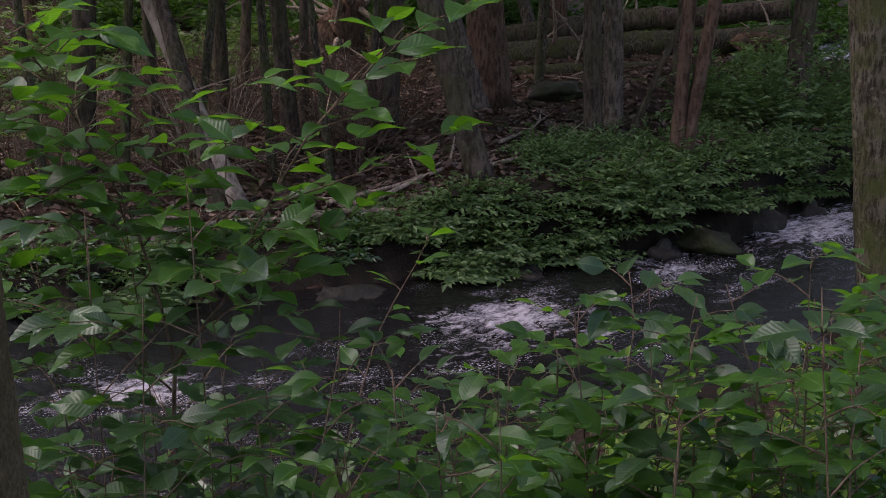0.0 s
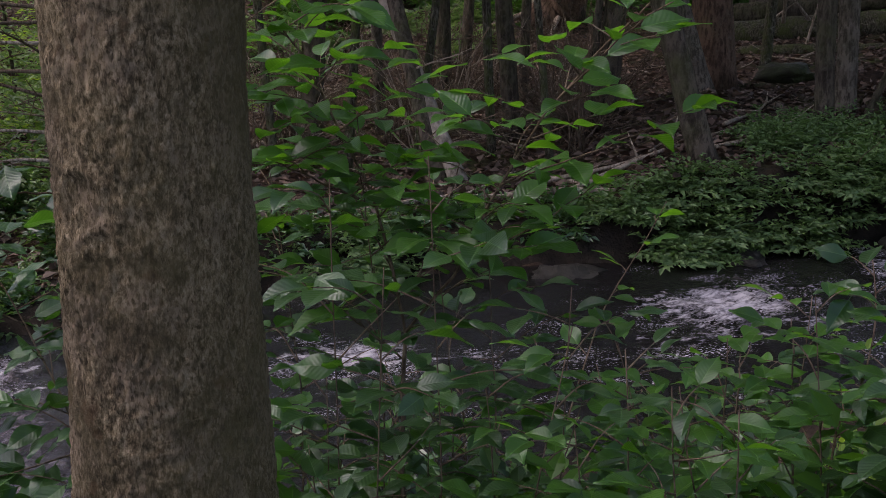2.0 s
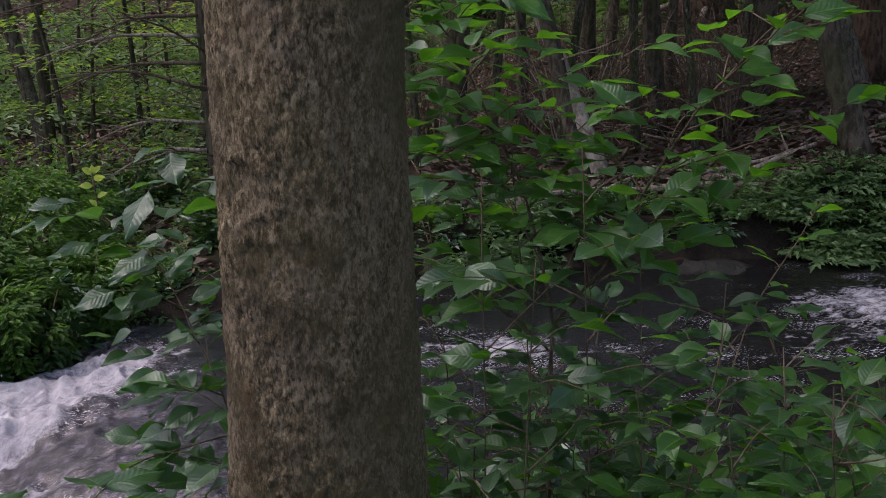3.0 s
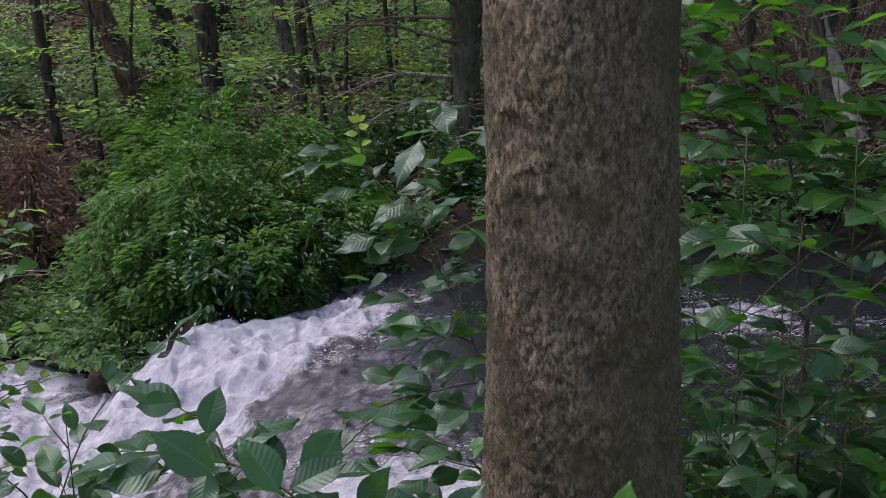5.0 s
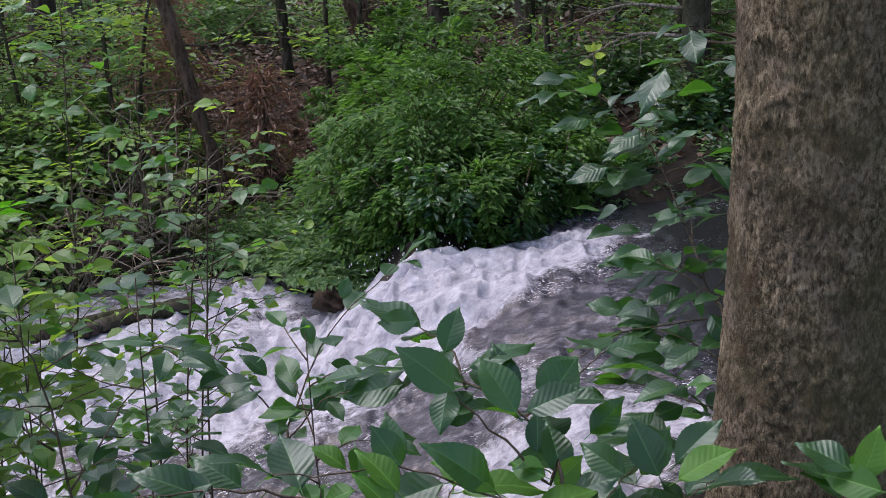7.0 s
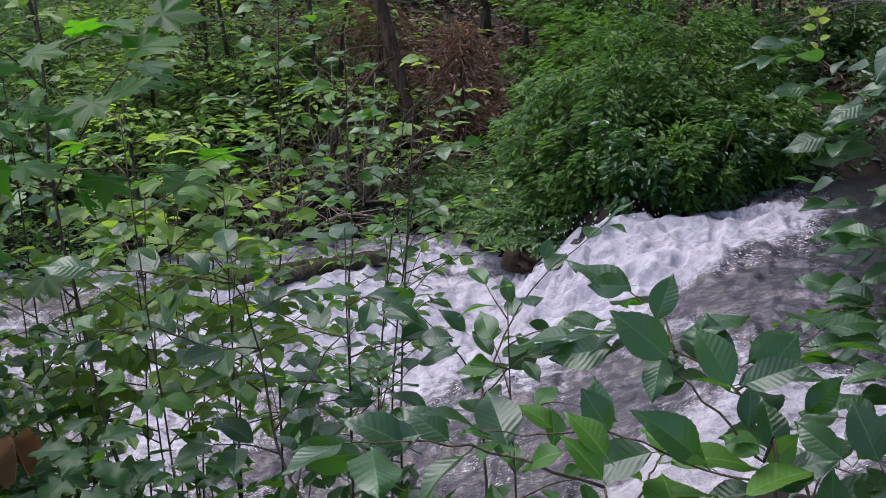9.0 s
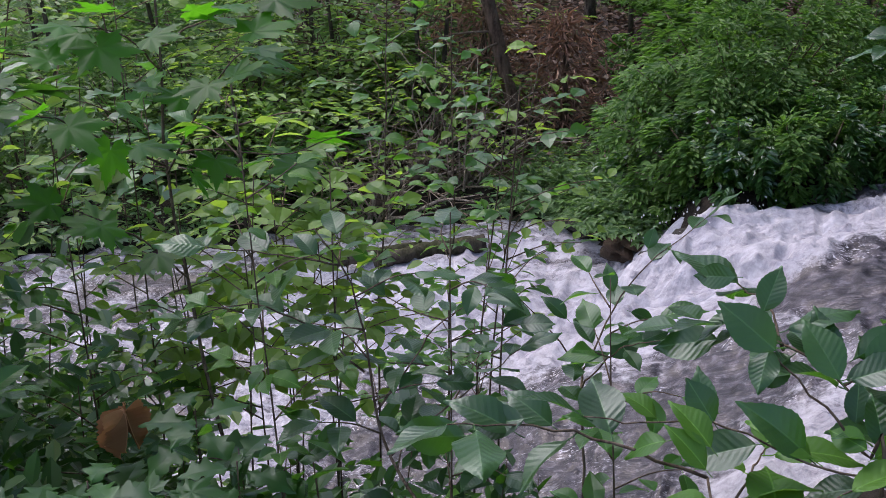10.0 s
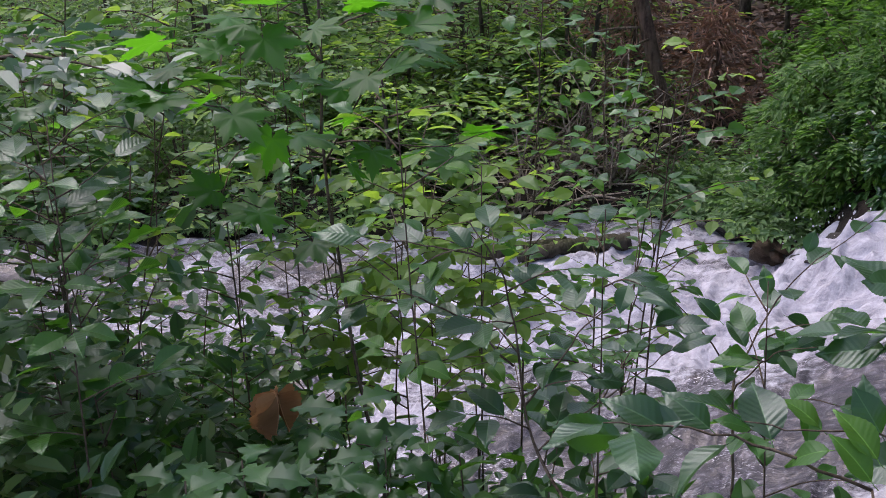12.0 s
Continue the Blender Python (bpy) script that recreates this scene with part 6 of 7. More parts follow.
spray(p, [(-1.14, 1.34, 0.78, -0.41, 0.11, 0.90, 0.105),
            (-1.21, 1.28, 0.81, -0.76, -0.31, 0.57, 0.100),
            (-1.23, 1.29, 0.86, 0.00, 0.48, 0.88, 0.080),
            (-1.28, 1.25, 0.81, -0.84, -0.47, -0.28, 0.110),
            (-1.25, 1.25, 0.83, -0.79, -0.13, -0.60, 0.065),
            (-1.17, 1.28, 0.81, -0.64, -0.18, -0.75, 0.090),
            (-1.12, 1.35, 0.77, 0.58, 0.78, 0.21, 0.088),
            (-1.13, 1.39, 0.79, 0.48, 0.68, 0.55, 0.090),
            (-1.30, 1.31, 0.89, -0.92, -0.37, -0.13, 0.075),
            (-1.21, 1.15, 0.73, -0.40, 0.14, 0.90, 0.090),
            (-1.06, 1.29, 0.74, -0.28, 0.43, 0.86, 0.070),
            (-0.94, 1.34, 0.72, -0.91, -0.06, 0.40, 0.090)])
spray(p, [(-0.89, 1.35, 0.73, -0.57, 0.07, 0.82, 0.100),
            (-0.88, 1.38, 0.74, 0.43, 0.55, 0.71, 0.100),
            (-0.93, 1.37, 0.71, 0.29, 0.50, 0.81, 0.090),
            (-1.03, 1.39, 0.74, 0.39, 0.71, 0.59, 0.085)])
foot = (-0.85, 0.85, gz(-0.85, 0.85))
p = Plant("sapling", foot, "beech sapling with light yellow-green leaves", "sapling", NEAR, "beech", 0.105, 23)
p.limb([foot, (-0.92, 0.9, 0.45), (-1.02, 0.96, 0.66), (-1.1, 1.02, 0.74)], 0.005, 0.003)
shoot(p, [(-1.1, 1.02, 0.74), (-1.2, 0.93, 0.785), (-1.28, 0.86, 0.80), (-1.32, 0.76, 0.82)], gap=0.07, start=0.3)
p.kind = "young"
shoot(p, [(-1.05, 0.98, 0.69), (-1.08, 1.08, 0.73), (-1.1, 1.14, 0.74)], gap=0.045)
shoot(p, [(-1.02, 0.96, 0.66), (-0.98, 1.05, 0.72), (-0.95, 1.12, 0.75)], gap=0.05)
spray(p, [(-0.83, 1.29, 0.77, 0.62, 0.57, 0.54, 0.110),
            (-1.01, 1.12, 0.77, -0.76, -0.33, 0.56, 0.115),
            (-0.96, 1.16, 0.79, -0.98, -0.06, 0.17, 0.075),
            (-0.96, 1.18, 0.77, 0.37, 0.82, 0.44, 0.075)])
spray(p, [(-1.07, 0.98, 0.78, -0.66, -0.24, 0.71, 0.092),
            (-1.13, 0.97, 0.80, -0.83, -0.40, -0.40, 0.085),
            (-1.08, 1.00, 0.80, -0.79, -0.06, 0.60, 0.100),
            (-1.19, 1.02, 0.79, -0.84, -0.19, 0.52, 0.090)])
p.kind = "beech"
spray(p, [(-1.29, 0.85, 0.79, -0.73, -0.52, 0.46, 0.110),
            (-1.28, 0.86, 0.81, -0.83, -0.46, -0.32, 0.100),
            (-1.31, 0.78, 0.80, -0.78, -0.62, -0.12, 0.105),
            (-1.27, 0.90, 0.79, -0.85, -0.27, 0.45, 0.090)])
foot = (-0.58, 1.2, gz(-0.58, 1.2))
p = Plant("sapling", foot, "beech shoot with yellow-edged ribbed leaves", "sapling", NEAR, "beech", 0.085, 24)
p.limb([foot, (-0.585, 1.22, 0.5), (-0.60, 1.29, 0.78)], 0.004, 0.002)
shoot(p, [(-0.595, 1.27, 0.72), (-0.605, 1.31, 0.79), (-0.62, 1.34, 0.81)], gap=0.022)

spray(p, [(-0.60, 1.30, 0.85, -0.96, 0.03, 0.28, 0.085),
            (-0.59, 1.30, 0.84, 0.11, 0.59, 0.80, 0.080),
            (-0.56, 1.29, 0.84, -1.00, 0.05, 0.02, 0.085),
            (-0.52, 1.30, 0.85, 0.55, 0.79, 0.29, 0.080)], "edged")

# saplings over the white water
foot = (-1.95, 1.62, gz(-1.95, 1.62))
p = Plant("sapling", foot, "beech sapling dark against the white water", "sapling", NEAR, "beech", 0.085, 25)
p.limb([foot, (-1.98, 1.66, 0.10), (-2.05, 1.72, 0.24), (-2.09, 1.76, 0.30)], 0.006, 0.005)
shoot(p, [(-2.09, 1.76, 0.30), (-2.07, 1.85, 0.46), (-2.01, 1.91, 0.57), (-1.95, 2.03, 0.67)], gap=0.06)
shoot(p, [(-2.09, 1.76, 0.30), (-2.10, 1.67, 0.43), (-2.12, 1.57, 0.55)], gap=0.06)
shoot(p, [(-2.07, 1.74, 0.27), (-2.0, 1.78, 0.38), (-1.9, 1.82, 0.43)], gap=0.06)
spray(p, [(-2.04, 1.81, 0.51, -0.43, 0.08, 0.90, 0.075),
            (-2.01, 1.84, 0.46, 0.44, 0.79, -0.44, 0.080),
            (-2.02, 1.90, 0.60, -0.15, 0.55, 0.82, 0.060),
            (-2.06, 1.72, 0.33, -0.28, 0.17, 0.94, 0.070),
            (-2.08, 1.70, 0.46, -0.64, -0.35, 0.68, 0.085),
            (-2.02, 1.76, 0.46, -0.88, -0.47, -0.04, 0.080),
            (-1.98, 1.80, 0.40, 0.50, 0.85, 0.19, 0.075),
            (-2.05, 1.73, 0.34, 0.35, 0.80, 0.49, 0.075),
            (-2.06, 1.57, 0.51, -0.88, -0.46, 0.13, 0.080)])
foot = (-1.8, 1.1, gz(-1.8, 1.1))
p = Plant("sapling", foot, "leafy branching beech sapling in front of the rapids", "sapling", NEAR, "beech", 0.09, 26)
_, a = p.limb([foot, (-1.89, 1.14, 0.16), (-2.01, 1.15, 0.31), (-2.07, 1.15, 0.41), (-2.12, 1.16, 0.59), (-2.14, 1.13, 0.72), (-2.17, 1.09, 0.80)], 0.007, 0.002)
p.twigs(a, 0.35, 0.07, 0.22)
for pts in ([(-2.07, 1.15, 0.41), (-2.07, 1.24, 0.49), (-2.07, 1.32, 0.56), (-2.05, 1.43, 0.60)], [(-2.12, 1.16, 0.48), (-2.19, 1.06, 0.60), (-2.24, 0.96, 0.65), (-2.30, 0.85, 0.63)],
            [(-2.14, 1.13, 0.72), (-2.21, 1.02, 0.75), (-2.27, 0.90, 0.78)], [(-2.02, 1.15, 0.33), (-1.99, 1.3, 0.42), (-1.96, 1.45, 0.5)]):
    shoot(p, pts, gap=0.055)

# maple sapling
foot = (-2.8, 1.2, gz(-2.8, 1.2))
p = Plant("maple_sapling", foot, "tall maple sapling with broad lobed green leaves", "sapling", NEAR, "maple", 0.15, 27)
_, a = p.limb([foot, (-2.85, 1.21, -0.22), (-2.91, 1.19, 0.09), (-2.97, 1.18, 0.42), (-3.03, 1.18, 0.74), (-3.02, 1.19, 0.99), (-3.02, 1.19, 1.35)], 0.010, 0.005)
for pts in ([(-3.03, 1.18, 0.73), (-2.88, 1.01, 0.84), (-2.74, 0.82, 0.96), (-2.60, 0.62, 1.06)], [(-3.03, 1.18, 0.71), (-2.81, 1.16, 0.89), (-2.60, 1.15, 1.05), (-2.45, 1.14, 1.12)],
            [(-2.97, 1.18, 0.44), (-2.88, 1.02, 0.61), (-2.84, 0.84, 0.74)], [(-3.02, 1.19, 0.76), (-2.80, 1.19, 0.82), (-2.64, 1.28, 0.82), (-2.48, 1.34, 0.88)],
            [(-3.02, 1.19, 0.98), (-2.9, 1.05, 1.1), (-2.8, 0.9, 1.15)], [(-3.02, 1.19, 1.05), (-2.9, 1.3, 1.12), (-2.82, 1.36, 1.16)]):
    shoot(p, pts, 0.005, 0.002, 0.1, 0.35)

spray(p, [(-2.73, 1.24, 1.09, 0.31, 0.92, 0.23, 0.190), (-2.78, 1.23, 1.02, 0.72, 0.69, 0.10, 0.190), (-2.80, 1.09, 1.03, 0.07, -0.84, -0.54, 0.120),
          (-2.68, 0.91, 0.93, 0.16, -0.48, -0.86, 0.130), (-2.65, 0.69, 1.15, -0.72, -0.69, -0.05, 0.150), (-2.73, 0.74, 1.08, -0.19, -0.98, -0.10, 0.140),
          (-2.70, 0.81, 1.08, -0.76, -0.22, 0.62, 0.120), (-2.60, 0.76, 1.03, -0.24, -0.94, -0.23, 0.120), (-2.63, 1.30, 0.82, -0.71, -0.65, -0.26, 0.140),
          (-2.61, 1.34, 0.85, 0.40, 0.91, 0.15, 0.130), (-2.73, 0.97, 1.01, 0.05, 0.99, 0.11, 0.100), (-2.69, 1.08, 0.82, 0.70, 0.21, -0.68, 0.100),
          (-2.80, 1.14, 1.15, 0.31, 0.93, 0.19, 0.140), (-2.75, 0.99, 1.18, -0.65, -0.75, 0.10, 0.130), (-2.65, 0.89, 1.00, 0.79, 0.58, -0.21, 0.110),
          (-2.73, 1.15, 0.90, -0.99, -0.08, -0.13, 0.110)], normal=(-0.12, 0.08, 1.0))

# thin pale saplings with small round leaves
for n, (pts, tw) in enumerate(([[(-3.5, 2.1), (-3.51, 2.14, -0.13), (-3.49, 2.17, 0.21), (-3.48, 2.19, 0.61), (-3.46, 2.21, 1.2)], 0.3], [[(-3.6, 2.5), (-3.60, 2.53, -0.17), (-3.58, 2.55, 0.10), (-3.58, 2.55, 0.43), (-3.58, 2.56, 0.9)], 0.25])):
    foot = (*pts[0], gz(*pts[0]))
    p = Plant("sapling", foot, "thin pale sapling with small round leaves", "sapling", NEAR, "round", 0.068, 30 + n)
    _, a = p.limb([foot, *pts[1:]], 0.007, 0.003)
    p.twigs(a, 0.3, 0.05, tw, 0.04)

# oak shoots at the foot of the thicket
for n, (x, y, zt) in enumerate(((-2.75, 0.35, 0.75), (-2.95, 0.5, 0.5), (-2.6, 0.75, 0.12), (-2.7, 0.5, 0.2))):
    foot = (x - 0.1, y + 0.1, gz(x - 0.1, y + 0.1))
    p = Plant("oak_sapling", foot, "young oak with lobed dark green leaves", "sapling", NEAR, "oak", 0.13, 40 + n)
    _, a = p.limb([foot, (x - 0.06, y + 0.05, (foot[2] + zt) / 2), (x, y, zt)], 0.006, 0.002)
    p.twigs(a, 0.45, 0.07, 0.16, 0.06)

# rosettes of broad lobed leaves low in the thicket
for n, (x, y, z) in enumerate(((-2.23, 0.59, 0.39), (-2.20, 0.73, 0.32), (-2.24, 0.91, 0.31), (-2.44, 0.92, 0.35), (-2.22, 0.47, 0.39))):
    foot = (x - 0.05, y + 0.04, gz(x - 0.05, y + 0.04))
    p = Plant("oak_sapling", foot, "young oak with a rosette of broad lobed leaves", "sapling", NEAR, "broad" if n == 1 else "oak", 0.13, 55 + n)
    p.limb([foot, (x - 0.03, y + 0.02, (foot[2] + z) / 2), (x, y, z)], 0.005, 0.003)
    for k in range(9):
        a = 2.4 * k + n
        p.leaf(p.ob, np.array([x, y, z - 0.012 * k]) - p.foot + [0.02 * math.cos(a), 0.02 * math.sin(a), 0], (math.cos(a), math.sin(a), 0.15 - 0.05 * k), (0.25 * math.cos(a) + 0.15, 0.25 * math.sin(a) - 0.1, 1.0), 0.1 + 0.006 * k)

# a withered leaf caught in the thicket
p = Plant("withered_leaf", (-2.75, 0.88, 0.17), "curled brown withered leaf hanging on a twig", "leaf", "", "beech", 0.1, 50)
LEAVES["dead"] = [blade("leaf", 0.36, 0.3, 1.3, 0.1, M_DEAD, teeth=0.03), blade("leaf", 0.32, 0.2, -1.4, 0.12, M_DEAD, teeth=0.03)]
for al, no, sz in (((0.1, -0.12, -1), (0.9, 0.3, 0.2), 0.13), ((0.1, 0.12, -1), (0.8, -0.6, 0.1), 0.12), ((0.2, 0.0, -1), (0.7, 0.6, 0.3), 0.11), ((-0.1, 0.35, -0.9), (0.8, -0.5, 0.3), 0.1), ((0.0, -0.25, -0.8), (0.5, 0.8, -0.2), 0.1), ((-0.1, 0.02, -1), (1.0, 0.1, 0.1), 0.125)):
    p.leaf(p.ob, (0, 0, 0.07), al, no, sz, "dead")

# broad-leaved beech shoots over the rapids
foot = (-0.95, 1.19, gz(-0.95, 1.19))
p = Plant("sapling", foot, "beech sapling with broad ribbed leaves over the rapids", "sapling", NEAR, "beech", 0.1, 31)
p.limb([foot, (-0.95, 1.19, 0.71), (-0.97, 1.18, 0.77), (-1.02, 1.16, 0.82), (-1.09, 1.12, 0.90)], 0.006, 0.002)
p.limb([(-0.96, 1.18, 0.74), (-1.02, 1.12, 0.76), (-1.11, 1.04, 0.81), (-1.17, 0.97, 0.81), (-1.22, 0.91, 0.82)], 0.003, 0.0015, "branch")
spray(p, [(-1.08, 1.12, 0.90, -0.65, -0.42, 0.63, 0.104), (-1.02, 1.18, 0.86, -0.70, 0.05, 0.71, 0.101), (-1.02, 1.12, 0.77, -0.41, -0.56, 0.72, 0.125),
          (-1.07, 1.08, 0.78, -0.73, -0.60, -0.33, 0.112), (-1.11, 1.04, 0.81, -0.55, -0.21, 0.81, 0.074), (-1.00, 1.21, 0.86, 0.13, 0.80, 0.59, 0.102),
          (-1.01, 1.19, 0.86, 0.71, 0.55, 0.44, 0.092), (-0.97, 1.19, 0.78, -0.44, -0.75, 0.49, 0.065), (-0.96, 1.20, 0.77, -0.52, 0.47, 0.71, 0.095),
          (-0.96, 1.19, 0.74, 0.75, 0.36, 0.56, 0.098), (-0.96, 1.18, 0.74, 0.42, 0.91, -0.01, 0.078), (-0.96, 1.17, 0.73, -0.74, -0.63, -0.22, 0.089),
          (-1.09, 1.12, 0.90, 0.35, -0.78, -0.52, 0.072), (-1.22, 0.91, 0.82, -0.44, -0.73, 0.52, 0.100)],
      normal=(0.25, -0.35, 0.9))

# ---- the rest of the thicket along the near bank ----
TOPS = ([-26, -14, -8, -3, 4, 14, 22, 28, 34, 42, 48, 54, 60, 66, 74, 90], [10.0, 11.0, 13.0, 16.0, 17.5, 17.5, 19, 23, 25, 22.5, 21, 19.5, 16, 11, 9, 8])
r = np.random.default_rng(77)
count = 0
while count < 72:
    az = -26 + 112 * r.random()
    if 24 < az < 68 and r.random() < 0.66 or az > 14 and count % 3 == 0:
        continue
    dist = (1.9 if az < 12 else 2.3) + (2.2 if az < 55 else 2.6) * r.random()
    x, y = -dist * math.sin(radians(az)), dist * math.cos(radians(az))
    if math.hypot(x + 0.83, y - 1.8) < 0.3:
        continue
    kk, dd = stream_at(np.array([x]), np.array([y]))
    if dd[0] > -(MID[kk[0], 4] + 0.1):
        continue
    zt = 1.6 - dist * math.tan(radians(np.interp(az, *TOPS) + 5.0 * r.random() ** 1.5))
    if dist < 3.4 and 66 < az < 78:
        zt = min(zt, 1.6 - dist * 0.53)
    z0 = gz(x, y)
    if zt < z0 + 0.2:
        continue
    foot = (x, y, z0)
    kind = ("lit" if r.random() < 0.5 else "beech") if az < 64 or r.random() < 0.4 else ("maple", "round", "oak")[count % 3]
    p = Plant("sapling", foot, "leafy young growth in the near-bank thicket", "sapling", NEAR, kind, {"beech": 0.085, "lit": 0.088, "maple": 0.1, "round": 0.06, "oak": 0.12}[kind] * (0.85 + 0.3 * r.random()), 900 + count)
    lx, ly = r.normal(0, 0.1, 2)
    _, a = p.limb([foot, (x + lx * 0.3, y + ly * 0.3, (z0 + zt) / 2), (x + lx, y + ly, zt)], 0.006, 0.002, n=10)
    tall = zt - z0
    p.twigs(a, max(0.2, 1 - 0.75 / tall), 0.066, 0.25, 0.054)
    count += 1

# leafy saplings that hide the pool beside the trunk
for n, (az, dist, el) in enumerate(((9, 2.9, 9.5), (12, 2.5, 8), (14.5, 3.0, 5.5), (17, 2.6, 9), (18.5, 3.1, 5), (6, 2.7, 14), (11, 3.3, 6.5), (15.5, 2.35, 13))):
    x, y = -dist * math.sin(radians(az)), dist * math.cos(radians(az))
    foot = (x, y, gz(x, y))
    zt = 1.6 - dist * math.tan(radians(el))
    p = Plant("sapling", foot, "leafy beech sapling screening the dark pool", "sapling", NEAR, "beech", 0.095, 960 + n)
    _, a = p.limb([foot, (x + 0.03, y - 0.02, 0.5 * (foot[2] + zt)), (x + 0.08 * math.sin(3 * n), y - 0.06, zt)], 0.0045, 0.002, n=12)
    p.twigs(a, 0.22, 0.085, 0.34, 0.06)

# denser joined growth under and behind the saplings
for k in range(215):
    az = -26 + 112 * r.random() if k % 3 else -26 + 44 * r.random()
    if 20 < az < 70 and r.random() < (0.9 if az < 48 else 0.6):
        continue
    dist = 2.2 + (2.2 if az < 52 else 2.8) * r.random()
    x, y = -dist * math.sin(radians(az)), dist * math.cos(radians(az))
    kk, dd = stream_at(np.array([x]), np.array([y]))
    if dd[0] > -(MID[kk[0], 4] + 0.05) or math.hypot(x + 0.83, y - 1.8) < 0.5:
        continue
    z0 = gz(x, y)
    zt = 1.6 - dist * math.tan(radians(np.interp(az, *TOPS) + 2.5 + 8.0 * r.random()))
    if dist < 3.4 and 65 < az < 79:
        zt = min(zt, 1.6 - dist * 0.53)
    if zt < z0 + 0.25:
        continue
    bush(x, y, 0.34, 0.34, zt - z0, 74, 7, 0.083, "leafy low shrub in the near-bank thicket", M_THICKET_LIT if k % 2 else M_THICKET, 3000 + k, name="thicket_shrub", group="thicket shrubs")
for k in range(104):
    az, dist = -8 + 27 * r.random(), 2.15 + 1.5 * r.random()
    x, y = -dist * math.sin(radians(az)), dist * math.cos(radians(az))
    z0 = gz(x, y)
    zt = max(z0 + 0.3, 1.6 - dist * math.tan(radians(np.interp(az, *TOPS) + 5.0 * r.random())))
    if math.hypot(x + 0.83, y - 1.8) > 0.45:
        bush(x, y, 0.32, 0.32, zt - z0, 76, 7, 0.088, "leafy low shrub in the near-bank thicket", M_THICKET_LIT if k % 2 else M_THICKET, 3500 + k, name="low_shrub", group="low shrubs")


# small yellow-green leaves, their bright colour also standing for more skylight here
for k in range(26):
    az, dist = -23 + 22 * r.random(), 2.5 + 2.3 * r.random()
    x, y = -dist * math.sin(radians(az)), dist * math.cos(radians(az))
    zt = 1.6 - dist * math.tan(radians(np.interp(az, *TOPS) + 1 + 7.0 * r.random()))
    bush(x, y, 0.3, 0.3, max(0.3, zt - gz(x, y)), 60, 8, 0.05, "yellow-green small-leaved shrub on the near bank, brightened in colour for light", M_LIGHT, 3700 + k, name="low_shrub", group="low shrubs")

# dark growth low over the rapids
for k in range(30):
    az = 49 + 21 * r.random()
    dist = 2.3 + 1.3 * r.random()
    x, y = -dist * math.sin(radians(az)), dist * math.cos(radians(az))
    zt = 1.6 - dist * math.tan(radians(np.interp(az, [48, 54, 60, 70], [28, 25.5, 23, 21]) + 5.0 * r.random()))
    z0 = gz(x, y)
    if zt > z0 + 0.25:
        bush(x, y, 0.3, 0.3, zt - z0, 46, 7, 0.088, "leafy low shrub above the rapids", M_THICKET_LIT if k % 3 == 0 else M_THICKET, 3800 + k, name="thicket_shrub", group="thicket shrubs")

# ---- logs, stones, sticks ----
def log(points, r0, r1, label, mat, name="fallen_log", seed=0, stubs=0, group="fallen wood"):
    r = np.random.default_rng(seed)
    pts = np.array(points, float)
    off = pts[0]
    ob = thing(name, tuple(float(c) for c in off), label, "log", group)
    path = curve(pts, 30)
    path[1:-1] += r.normal(0, 0.08 * r1, (28, 3))
    t = tube(path - off, np.linspace(r0, r1, 30), 16, 0.06, seed)
    part("trunk", mesh_of("trunk", t[0], [t[1], t[2]], mat), ob)
    for k in range(stubs):
        q = path[int(4 + 22 * r.random())]
        d = unit(r.normal(0, 1, 3) + [0, 0, 0.6])
        e = q + d * (3.0 * r0 + 0.7 * r.random())
        t = tube(curve([q, (q + e) / 2 + r.normal(0, 0.05, 3), e], 7) - off, np.linspace(0.14 * r0 + 0.006, 0.004, 7), 6, 0.05, k)
        part("broken_branch", mesh_of("broken_branch", t[0], [t[1], t[2]], M_DEADWOOD), ob, "bleached broken branch")
    return ob


def stick(points, r0, label="bleached fallen stick on the forest floor", mat=None, group="fallen sticks", forks=2, seed=0):
    r = np.random.default_rng(seed)
    pts = np.array([p if len(p) == 3 else (*p, gz(*p) + 0.03) for p in points], float)
    path = curve(pts, 14)
    ts = [tube(path - pts[0], np.linspace(r0, 0.35 * r0, 14), 6, 0.08, seed)]
    for k in range(forks):
        q = path[5 + 3 * k]
        e = q + 0.4 * np.linalg.norm(pts[-1] - pts[0]) * unit(unit(pts[-1] - pts[0]) + r.normal(0, 0.5, 3) * [1, 1, 0.4])
        ts.append(tube(curve([q, e], 6) - pts[0], np.linspace(0.5 * r0, 0.2 * r0, 6), 5, 0.08, k))
    v, f = joined(ts)
    return tagged(new("fallen_stick", mesh_of("fallen_stick", v, f, mat or M_DEADWOOD)), label, "stick", group), pts[0]


def lay(points, r0, **kw):
    ob, at = stick(points, r0, **kw)
    ob.location = tuple(float(c) for c in at)


def stone(x, y, z, sx, sy, sz, label, mat, seed, name="rock", group="stream rocks"):
    bm = bmesh.new()
    bmesh.ops.create_icosphere(bm, subdivisions=3, radius=1.0)
    for v in bm.verts:
        c = v.co.copy()
        n = noise.noise(c * 1.3 + Vector((seed * 3.1, 0, 0))) * 0.55 + abs(noise.noise(c * 2.6 + Vector((0, seed * 1.7, 0)))) * 0.4 + noise.noise(c * 6.0) * 0.07 - 0.1
        v.co = Vector((c.x * sx, c.y * sy, c.z * sz)) * (1 + n)
    for f in bm.faces:
        f.smooth = True
    me = bpy.data.meshes.new(name)
    bm.to_mesh(me)
    bm.free()
    me.materials.append(mat)
    ob = tagged(new(name, me), label, "rock", group)
    ob.location = (x, y, z)
    ob.rotation_euler = (0, 0, seed)
    return ob


